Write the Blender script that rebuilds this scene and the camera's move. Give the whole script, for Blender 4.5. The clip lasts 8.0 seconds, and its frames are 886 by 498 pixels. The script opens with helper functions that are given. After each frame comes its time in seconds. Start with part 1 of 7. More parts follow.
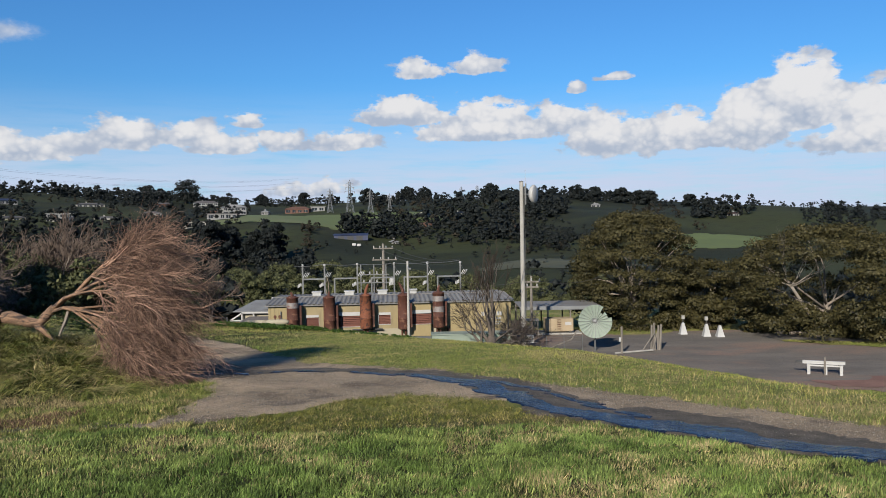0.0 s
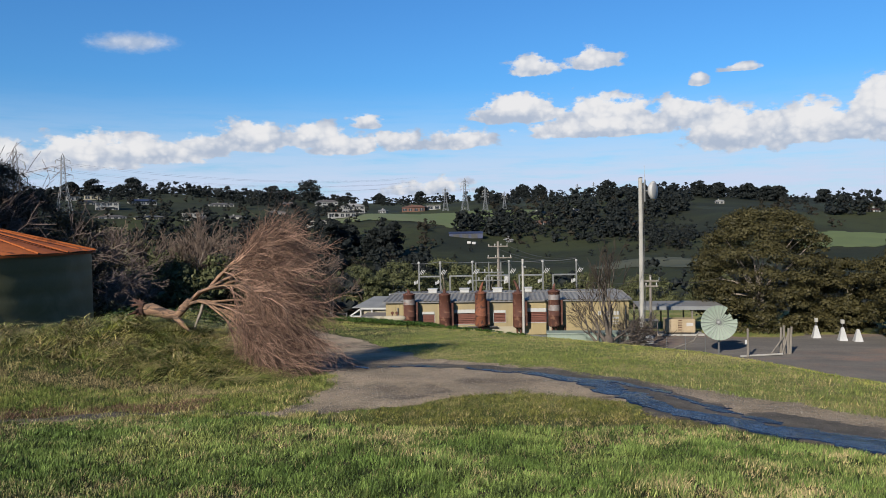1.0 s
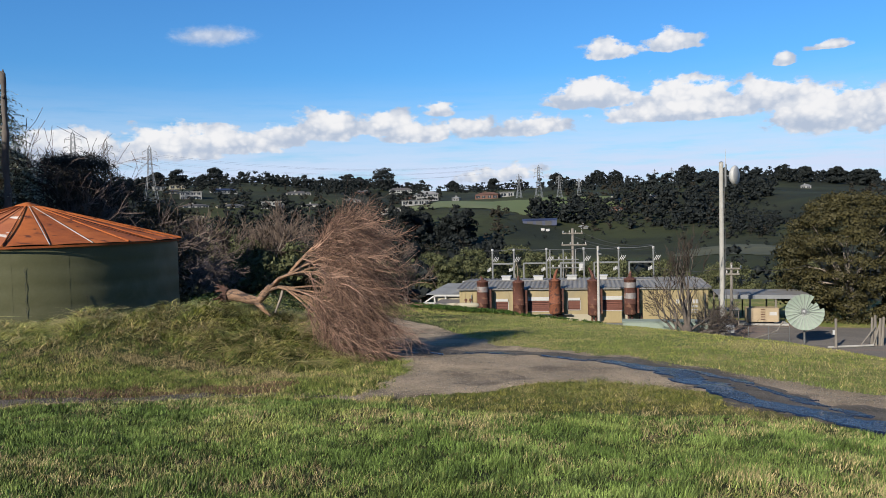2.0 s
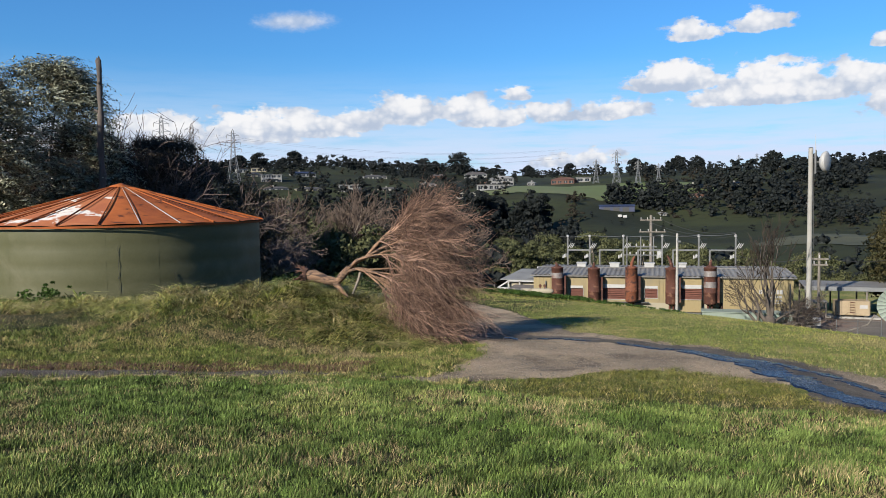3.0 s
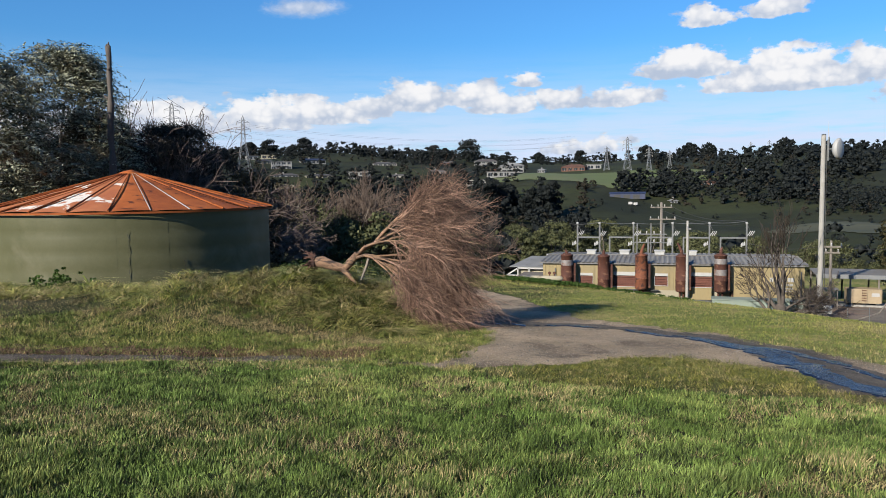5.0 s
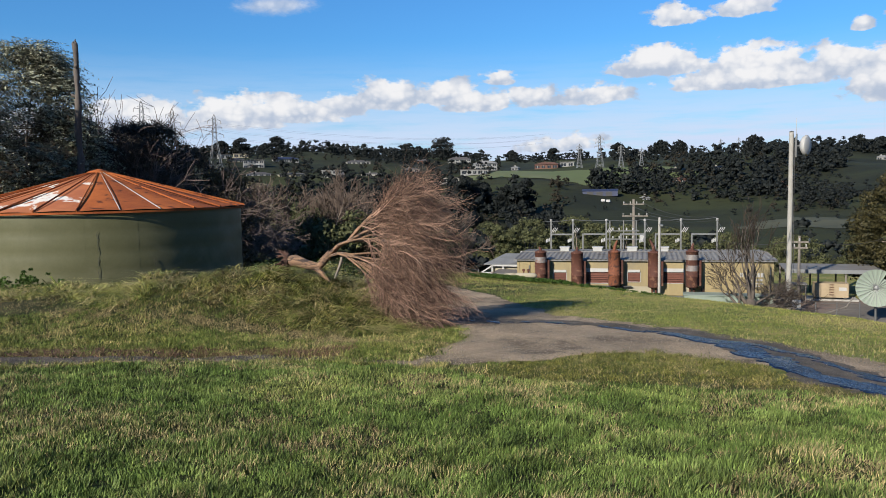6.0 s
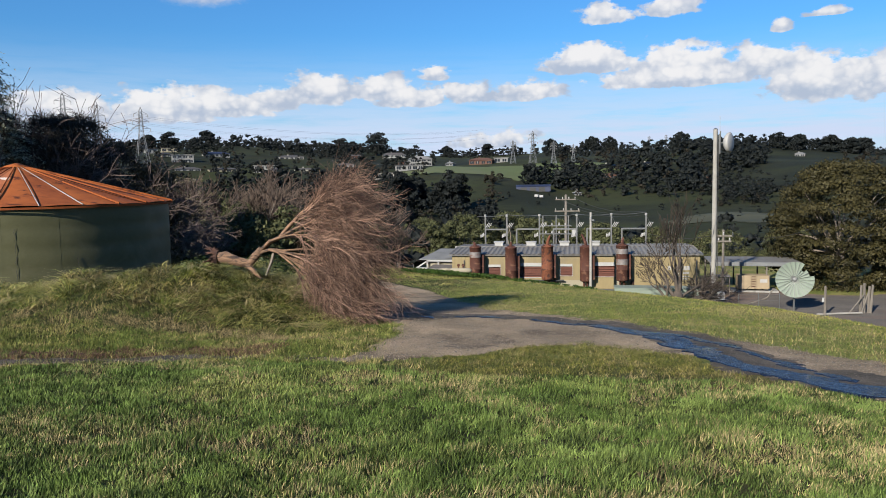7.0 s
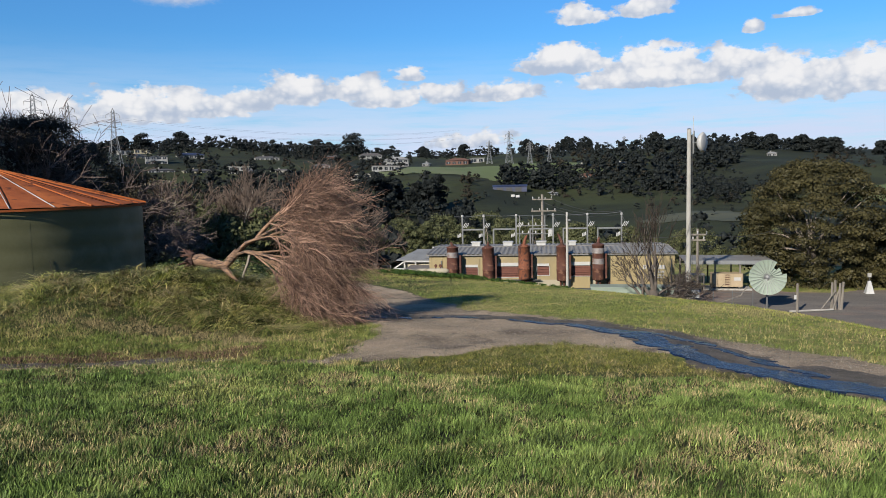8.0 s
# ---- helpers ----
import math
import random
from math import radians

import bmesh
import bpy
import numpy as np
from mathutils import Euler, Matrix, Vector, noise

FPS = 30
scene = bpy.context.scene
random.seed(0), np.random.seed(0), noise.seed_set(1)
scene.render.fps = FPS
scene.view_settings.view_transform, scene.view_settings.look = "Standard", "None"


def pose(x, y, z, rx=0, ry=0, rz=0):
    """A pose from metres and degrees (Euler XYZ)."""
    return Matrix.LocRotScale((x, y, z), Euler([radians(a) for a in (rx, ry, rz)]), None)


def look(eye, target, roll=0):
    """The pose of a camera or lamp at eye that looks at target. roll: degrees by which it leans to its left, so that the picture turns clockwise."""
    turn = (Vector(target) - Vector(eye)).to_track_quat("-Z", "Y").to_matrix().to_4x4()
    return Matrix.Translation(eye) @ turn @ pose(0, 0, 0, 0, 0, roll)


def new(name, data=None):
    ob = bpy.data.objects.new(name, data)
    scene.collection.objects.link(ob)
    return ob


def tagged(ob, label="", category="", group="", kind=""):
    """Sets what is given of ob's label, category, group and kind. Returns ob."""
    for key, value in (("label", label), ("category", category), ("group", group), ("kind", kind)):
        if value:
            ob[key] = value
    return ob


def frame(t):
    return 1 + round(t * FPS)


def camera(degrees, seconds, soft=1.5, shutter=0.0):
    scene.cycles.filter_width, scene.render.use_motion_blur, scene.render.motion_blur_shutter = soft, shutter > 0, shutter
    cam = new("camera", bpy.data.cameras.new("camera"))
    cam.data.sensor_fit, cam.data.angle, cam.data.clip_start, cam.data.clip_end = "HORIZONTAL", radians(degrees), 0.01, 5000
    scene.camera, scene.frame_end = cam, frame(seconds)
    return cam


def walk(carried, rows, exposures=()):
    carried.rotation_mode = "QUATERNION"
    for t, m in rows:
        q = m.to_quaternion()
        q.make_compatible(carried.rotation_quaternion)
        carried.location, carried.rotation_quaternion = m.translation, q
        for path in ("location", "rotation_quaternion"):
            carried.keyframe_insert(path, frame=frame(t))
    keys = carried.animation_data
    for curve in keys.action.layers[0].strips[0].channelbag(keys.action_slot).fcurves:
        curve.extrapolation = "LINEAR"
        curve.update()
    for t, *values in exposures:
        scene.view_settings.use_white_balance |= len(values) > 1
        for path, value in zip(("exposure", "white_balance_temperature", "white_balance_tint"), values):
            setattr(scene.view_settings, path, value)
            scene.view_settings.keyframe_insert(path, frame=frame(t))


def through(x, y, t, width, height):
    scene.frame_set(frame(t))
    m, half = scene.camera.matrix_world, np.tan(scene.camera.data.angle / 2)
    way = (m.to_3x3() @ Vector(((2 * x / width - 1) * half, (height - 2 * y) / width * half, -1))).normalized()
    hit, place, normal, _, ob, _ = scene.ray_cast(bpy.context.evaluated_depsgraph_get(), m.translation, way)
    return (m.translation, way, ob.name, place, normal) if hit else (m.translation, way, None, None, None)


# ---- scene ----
cam = camera(60.11, 8.0, soft=0.55)
PATH = [
    (0.0, pose(0.030, 0.022, 1.625, 88.38, 1.05, -0.01)),
    (0.5, pose(0.015, 0.020, 1.622, 88.49, 1.04, 5.87)),
    (1.0, pose(0.003, 0.022, 1.612, 88.40, 1.17, 8.56)),
    (2.5, pose(-0.019, -0.029, 1.610, 87.02, 1.24, 17.06)),
    (3.0, pose(-0.031, -0.044, 1.608, 86.52, 0.79, 19.62)),
    (3.5, pose(-0.022, -0.038, 1.607, 86.19, 0.57, 20.78)),
    (4.0, pose(-0.016, -0.037, 1.604, 85.93, 0.49, 20.79)),
    (4.5, pose(-0.008, -0.028, 1.601, 85.62, 0.57, 20.65)),
    (6.0, pose(-0.006, -0.004, 1.585, 85.40, 1.01, 18.41)),
    (6.5, pose(0.005, 0.017, 1.581, 85.10, 0.99, 16.21)),
    (7.0, pose(0.015, 0.026, 1.580, 84.98, 0.98, 13.56)),
    (7.5, pose(0.014, 0.027, 1.583, 84.97, 1.13, 12.28)),
    (8.0, pose(0.014, 0.018, 1.585, 84.98, 1.22, 11.82)),
]
walk(cam, PATH, exposures=[(0.0, 0.78), (1.0, 0.84), (2.5, 1.0), (4.5, 1.02), (6.0, 0.96), (8.0, 0.93)])

# ---- sun, sky and clouds ----
SUN_DIR = Vector((-0.36, -0.93, 0.51)).normalized()     # towards the sun
sun = new("sun", bpy.data.lights.new("sun", "SUN"))
sun.data.energy, sun.data.angle, sun.data.color = 5.0, radians(0.53), (1.0, 0.93, 0.82)
sun.matrix_world = look((0, 0, 60), Vector((0, 0, 60)) - SUN_DIR)

world = bpy.data.worlds.new("sky")
scene.world = world
world.use_nodes = True


class Net:
    """Short hand for building node trees."""

    def __init__(self, tree):
        self.tree = tree
        tree.nodes.clear()

    def node(self, kind, **inputs):
        n = self.tree.nodes.new(kind)
        for key, value in inputs.items():
            self.put(n, key, value)
        return n

    def put(self, n, key, value):
        slot = n.inputs[int(key[1:])] if key[0] == "i" and key[1:].isdigit() else n.inputs[key.replace("_", " ")]
        if isinstance(value, bpy.types.Node):
            value = value.outputs[0]
        if isinstance(value, bpy.types.NodeSocket):
            self.tree.links.new(value, slot)
        else:
            slot.default_value = value

    def math(self, op, a, b=0.0, c=0.0, clamp=False):
        n = self.tree.nodes.new("ShaderNodeMath")
        n.operation, n.use_clamp = op, clamp
        for i, v in enumerate((a, b, c)):
            self.put(n, "i%d" % i, v)
        return n.outputs[0]

    def step(self, v, lo, hi):
        n = self.tree.nodes.new("ShaderNodeMapRange")
        n.interpolation_type = "SMOOTHSTEP"
        self.put(n, "i0", v), self.put(n, "i1", lo), self.put(n, "i2", hi)
        return n.outputs[0]

    def noise(self, vector, scale, detail=4.0, rough=0.55, distortion=0.0):
        n = self.tree.nodes.new("ShaderNodeTexNoise")
        self.put(n, "Vector", vector)
        n.inputs["Scale"].default_value, n.inputs["Detail"].default_value = scale, detail
        n.inputs["Roughness"].default_value, n.inputs["Distortion"].default_value = rough, distortion
        return n.outputs["Fac"]

    def mix(self, f, a, b, blend="MIX"):
        n = self.tree.nodes.new("ShaderNodeMix")
        n.data_type, n.blend_type = "RGBA", blend
        self.put(n, "i0", f)
        for i, v in ((6, a), (7, b)):
            self.put(n, "i%d" % i, (*v, 1.0) if isinstance(v, tuple) and len(v) == 3 else v)
        return n.outputs[2]


w = Net(world.node_tree)
sky = w.node("ShaderNodeTexSky")
sky.sky_type, sky.sun_disc = "NISHITA", False
sky.sun_elevation = math.asin(SUN_DIR.z)
sky.sun_rotation = math.atan2(SUN_DIR.x, SUN_DIR.y)
sky.altitude, sky.air_density, sky.dust_density, sky.ozone_density = 0, 1.25, 0.25, 3.0
way = w.node("ShaderNodeTexCoord").outputs["Generated"]
xyz = w.node("ShaderNodeSeparateXYZ", Vector=way)
azim = w.math("MULTIPLY", w.math("ARCTAN2", w.math("MULTIPLY", xyz.outputs[0], -1), xyz.outputs[1]), 57.2958)
elev = w.math("MULTIPLY", w.math("ARCSINE", xyz.outputs[2]), 57.2958)
flat_way = w.node("ShaderNodeCombineXYZ", X=azim, Y=w.math("MULTIPLY", elev, 1.7))
# cumulus banks: bearing, height of the flat base, half width, height (degrees), and how solid
CLOUDS = [
    (30.0, 5.32, 4.8, 1.68, 1.00),
    (25.7, 5.70, 2.6, 1.71, 1.00),
    (22.4, 6.22, 3.0, 2.15, 1.10),
    (17.8, 6.45, 3.9, 1.63, 1.00),
    (14.2, 7.65, 1.6, 0.98, 0.80),
    (15.6, 5.87, 3.2, 1.37, 0.95),
    (11.7, 6.12, 2.1, 1.42, 1.00),
    (7.2, 6.18, 3.4, 1.37, 0.95),
    (2.8, 8.05, 3.7, 1.94, 1.15),
    (-3.5, 7.28, 4.7, 2.45, 1.15),
    (-3.4, 6.72, 7.3, 1.45, 1.00),
    (-9.1, 7.25, 3.4, 1.85, 1.10),
    (-12.9, 5.65, 4.5, 2.66, 1.05),
    (-17.4, 5.85, 3.6, 2.60, 1.10),
    (-21.5, 6.01, 3.4, 3.47, 1.20),
    (-24.9, 7.16, 3.9, 4.37, 1.45),
    (-29.9, 6.15, 4.1, 3.45, 1.30),
    (-30.6, 4.92, 7.3, 2.25, 1.00),
    (1.7, 11.24, 2.3, 1.27, 0.85),
    (-2.6, 11.49, 2.5, 1.27, 0.90),
    (-12.8, 10.44, 1.5, 0.55, 0.85),
    (-10.0, 9.72, 0.8, 0.84, 1.00),
    (9.3, 2.76, 3.9, 1.24, 0.60),
    (39.8, 4.48, 4.8, 2.40, 1.00),
    (33.6, 4.96, 4.2, 2.26, 1.00),
    (49.7, 3.51, 8.1, 2.54, 0.95),
]
field, rise = None, None
for a, base, half, tall, solid in CLOUDS:
    u = w.math("DIVIDE", w.math("SUBTRACT", azim, a), half)
    v = w.math("DIVIDE", w.math("SUBTRACT", elev, base), tall)
    below = w.math("MULTIPLY", w.math("MINIMUM", v, 0.0), 3.2)
    up = w.math("ADD", w.math("MAXIMUM", v, 0.0), below)
    d = w.math("MULTIPLY", w.math("SUBTRACT", 1.0, w.math("SQRT", w.math("ADD", w.math("MULTIPLY", u, u), w.math("MULTIPLY", up, up)))), solid)
    field = d if field is None else w.math("MAXIMUM", field, d)
    lit = w.math("MULTIPLY", w.math("MAXIMUM", d, 0.0), v)
    rise = lit if rise is None else w.math("MAXIMUM", rise, lit)
puff = w.noise(flat_way, 0.55, 8.0, 0.55)
lump = w.noise(flat_way, 1.5, 6.0, 0.6)
dense = w.math("ADD", field, w.math("MULTIPLY", w.math("SUBTRACT", puff, 0.46), 1.7))
fray = w.noise(flat_way, 3.4, 6.0, 0.62)
dense = w.math("ADD", dense, w.math("MULTIPLY", w.math("SUBTRACT", fray, 0.5), 0.20))
cover = w.step(dense, 0.10, 0.36)
# one thin high wisp
wisp_u = w.math("DIVIDE", w.math("SUBTRACT", azim, 30.2), 3.6)
wisp_v = w.math("DIVIDE", w.math("ADD", w.math("SUBTRACT", elev, 13.0), w.math("MULTIPLY", wisp_u, 0.18)), 0.85)
wisp = w.math("SUBTRACT", 1.0, w.math("SQRT", w.math("ADD", w.math("MULTIPLY", wisp_u, wisp_u), w.math("MULTIPLY", wisp_v, wisp_v))))
wisp = w.math("MULTIPLY", w.step(w.math("ADD", wisp, w.math("MULTIPLY", w.math("SUBTRACT", lump, 0.5), 0.6)), 0.0, 0.8), 0.75)
cover = w.math("MAXIMUM", cover, wisp)
# shade: rounded billows, bright on top and grey below
round_way = w.node("ShaderNodeCombineXYZ", X=azim, Y=w.math("MULTIPLY", elev, 1.15))


def billows(scale):
    v = w.node("ShaderNodeTexVoronoi", Vector=w.node("ShaderNodeVectorMath", i0=round_way, i1=bend).outputs[0])
    v.feature = "SMOOTH_F1"
    v.inputs["Scale"].default_value, v.inputs["Smoothness"].default_value = scale, 0.35
    return v.outputs["Distance"]


bend_noise = w.node("ShaderNodeTexNoise", Vector=round_way)
bend_noise.inputs["Scale"].default_value, bend_noise.inputs["Detail"].default_value = 1.4, 5.0
bend = w.node("ShaderNodeVectorMath", i0=bend_noise.outputs["Color"], i1=(0.7, 0.7, 0.0))
bend.operation = "MULTIPLY"
bend = bend.outputs[0]
puffs = w.math("ADD", w.math("MULTIPLY", billows(0.75), 0.55), w.math("MULTIPLY", billows(2.1), 0.35))
shade = w.math("ADD", w.math("MULTIPLY", rise, 1.5), w.math("MULTIPLY", w.math("SUBTRACT", 0.42, puffs), 0.85))
shade = w.math("ADD", shade, w.math("MULTIPLY", w.math("SUBTRACT", lump, 0.5), 0.25))
shade = w.step(shade, -0.24, 0.42)
tint = w.mix(shade, (0.53, 0.62, 0.78), (1.02, 1.02, 1.04))
# thin veil near the skyline
veil = w.math("MULTIPLY", w.math("SUBTRACT", 1.0, w.step(elev, -0.5, 11.0)), 1.3, clamp=True)
streak_way = w.node("ShaderNodeCombineXYZ", X=w.math("MULTIPLY", azim, 0.25), Y=w.math("MULTIPLY", elev, 2.4))
veil = w.math("MULTIPLY", veil, w.step(w.noise(streak_way, 0.5, 6.0, 0.6), 0.05, 0.6))
blue = w.mix(1.0, sky.outputs[0], (0.405, 0.90, 1.46), "MULTIPLY")
sky_part = w.node("ShaderNodeBackground", Color=blue, Strength=0.05)
veil_part = w.node("ShaderNodeBackground", Color=(0.69, 0.80, 1.03, 1), Strength=0.47)
cloud_part = w.node("ShaderNodeBackground", Color=tint, Strength=0.45)
above = w.step(elev, -1.0, 0.6)
clear = w.node("ShaderNodeMixShader", i0=veil, i1=sky_part.outputs[0], i2=veil_part.outputs[0])
full = w.node("ShaderNodeMixShader", i0=w.math("MULTIPLY", cover, above), i1=clear.outputs[0], i2=cloud_part.outputs[0])
w.tree.links.new(full.outputs[0], w.node("ShaderNodeOutputWorld").inputs[0])

# ---- materials ----
def material(name, dark, light, rough=0.8, scale=3.0, fine=40.0, bump=0.3, metal=0.0, spot=None, spot_at=(0.55, 0.7), spot_scale=1.2,
             island=0.0, per_object=0.0, depth=0.02, stretch=(1, 1, 1), glow_through=0.0, flecks=None, gloss=0.5, skew=1.0):
    """A surface whose colour wanders between two tones at two scales, with relief, and stains of a third tone."""
    m = bpy.data.materials.new(name)
    m.use_nodes = True
    n = Net(m.node_tree)
    place = n.node("ShaderNodeTexCoord").outputs["Object"]
    if stretch != (1, 1, 1):
        place = n.node("ShaderNodeMapping", Vector=place, Scale=stretch).outputs[0]
    broad, grain = n.noise(place, scale, 5.0, 0.6), n.noise(place, fine, 4.0, 0.65)
    f = n.math("ADD", n.math("MULTIPLY", n.step(broad, 0.3, 0.7), 0.6), n.math("MULTIPLY", n.step(grain, 0.25, 0.75), 0.4))
    if island:
        r = n.node("ShaderNodeNewGeometry").outputs["Random Per Island"]
        if skew != 1.0:
            r = n.math("POWER", r, skew)
        f = n.math("ADD", n.math("MULTIPLY", f, 1 - island), n.math("MULTIPLY", r, island))
    if per_object:
        r = n.node("ShaderNodeObjectInfo").outputs["Random"]
        f = n.math("ADD", n.math("MULTIPLY", f, 1 - per_object), n.math("MULTIPLY", r, per_object))
    colour = n.mix(f, dark, light)
    rough_in = n.math("ADD", n.math("MULTIPLY", grain, 0.16), rough - 0.08, clamp=True)
    if spot:
        stain = n.step(n.noise(place, spot_scale, 7.0, 0.62, 0.4), *spot_at)
        colour = n.mix(stain, colour, spot)
    if flecks:
        colour = n.mix(n.step(n.noise(place, fine * 2.3, 2.0, 0.5), 0.60, 0.68), colour, flecks)
    b = n.node("ShaderNodeBsdfPrincipled", Base_Color=colour, Roughness=rough_in, Metallic=metal)
    b.inputs["Specular IOR Level"].default_value = gloss
    if bump:
        height_in = n.math("ADD", n.math("MULTIPLY", grain, 0.5), n.math("MULTIPLY", broad, 0.5))
        b_n = n.node("ShaderNodeBump", Strength=bump, Distance=depth, Height=height_in)
        n.put(b, "Normal", b_n.outputs[0])
    last = b.outputs[0]
    if glow_through:
        t = n.node("ShaderNodeBsdfTranslucent", Color=colour)
        last = n.node("ShaderNodeMixShader", i0=glow_through, i1=last, i2=t.outputs[0]).outputs[0]
    n.tree.links.new(last, n.node("ShaderNodeOutputMaterial").inputs[0])
    return m


def water_material():
    m = bpy.data.materials.new("shallow water")
    m.use_nodes = True
    n = Net(m.node_tree)
    place = n.node("ShaderNodeTexCoord").outputs["Object"]
    ripple = n.node("ShaderNodeMapping", Vector=place, Rotation=(0, 0, 0.8), Scale=(5, 11, 1)).outputs[0]
    hill = n.noise(ripple, 1.7, 5.0, 0.68, 0.5)
    b = n.node("ShaderNodeBsdfPrincipled", Base_Color=(0.010, 0.010, 0.010, 1), Roughness=0.03, IOR=2.1)
    n.put(b, "Normal", n.node("ShaderNodeBump", Strength=0.9, Distance=0.024, Height=hill, Normal=n.node("ShaderNodeCombineXYZ", Z=1.0)).outputs[0])
    n.tree.links.new(b.outputs[0], n.node("ShaderNodeOutputMaterial").inputs[0])
    return m


def ground_material():
    """Soil and short turf: green, dry and bare places by the spot, meadow tones darkened for cloud shade far off."""
    m = bpy.data.materials.new("turf")
    m.use_nodes = True
    n = Net(m.node_tree)
    place = n.node("ShaderNodeTexCoord").outputs["Object"]
    patch, tuft, blade = n.noise(place, 0.35, 5.0, 0.6), n.noise(place, 3.0, 5.0, 0.65), n.noise(place, 45.0, 4.0, 0.7)
    # dark soil tones, deepened to paint the shade in gaps between blades
    green = n.mix(n.step(tuft, 0.3, 0.7), (0.008, 0.013, 0.003), (0.026, 0.033, 0.008))
    dry = n.mix(n.step(blade, 0.3, 0.7), (0.030, 0.025, 0.011), (0.080, 0.066, 0.031))
    near = n.mix(n.math("MULTIPLY", n.step(n.math("ADD", n.math("MULTIPLY", patch, 0.5), n.math("MULTIPLY", tuft, 0.5)), 0.44, 0.62), 0.75), green, dry)
    near = n.mix(n.math("MULTIPLY", n.step(blade, 0.5, 0.75), 0.5), near, (0.022, 0.029, 0.009))
    # thinner pasture beyond the track
    away = n.node("ShaderNodeVectorMath", i0=place)
    away.operation = "LENGTH"
    pasture = n.mix(n.step(n.math("ADD", n.math("MULTIPLY", patch, 0.5), n.math("MULTIPLY", tuft, 0.5)), 0.42, 0.6), (0.100, 0.118, 0.026), (0.235, 0.198, 0.074))
    pasture = n.mix(n.math("MULTIPLY", n.step(blade, 0.45, 0.7), 0.45), pasture, (0.040, 0.047, 0.012))
    sward = n.noise(place, 11.0, 4.0, 0.6)
    pasture = n.mix(n.math("MULTIPLY", n.step(sward, 0.5, 0.66), 0.6), pasture, (0.105, 0.118, 0.030))
    # the bank west of here keeps the dark tones, as painted shade below tussocks
    east = n.node("ShaderNodeSeparateXYZ", Vector=place).outputs[0]
    near = n.mix(n.math("MULTIPLY", n.step(away.outputs["Value"], 7.6, 10.0), n.step(east, -5.0, -3.4)), near, pasture)
    # paddocks of the far hillside, cloud shade painted in as very dark tones
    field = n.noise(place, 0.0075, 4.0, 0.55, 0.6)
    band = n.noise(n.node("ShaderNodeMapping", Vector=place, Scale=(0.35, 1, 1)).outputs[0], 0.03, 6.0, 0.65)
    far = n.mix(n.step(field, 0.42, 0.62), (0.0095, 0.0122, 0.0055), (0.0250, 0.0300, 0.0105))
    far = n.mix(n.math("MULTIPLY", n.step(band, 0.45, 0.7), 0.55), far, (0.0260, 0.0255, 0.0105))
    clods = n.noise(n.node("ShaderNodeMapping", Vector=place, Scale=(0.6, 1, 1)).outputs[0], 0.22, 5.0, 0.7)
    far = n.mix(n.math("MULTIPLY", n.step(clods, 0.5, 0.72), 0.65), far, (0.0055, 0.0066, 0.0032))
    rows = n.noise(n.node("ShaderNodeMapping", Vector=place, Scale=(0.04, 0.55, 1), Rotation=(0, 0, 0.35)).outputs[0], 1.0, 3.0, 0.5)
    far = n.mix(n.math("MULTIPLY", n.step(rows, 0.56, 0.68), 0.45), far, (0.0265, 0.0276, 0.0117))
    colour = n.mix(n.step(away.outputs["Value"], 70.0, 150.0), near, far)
    b = n.node("ShaderNodeBsdfPrincipled", Base_Color=colour, Roughness=0.92)
    b.inputs["Specular IOR Level"].default_value = 0.15
    relief = n.math("ADD", n.math("MULTIPLY", tuft, 0.6), n.math("MULTIPLY", blade, 0.4))
    n.put(b, "Normal", n.node("ShaderNodeBump", Strength=0.8, Distance=0.06, Height=relief).outputs[0])
    n.tree.links.new(b.outputs[0], n.node("ShaderNodeOutputMaterial").inputs[0])
    return m


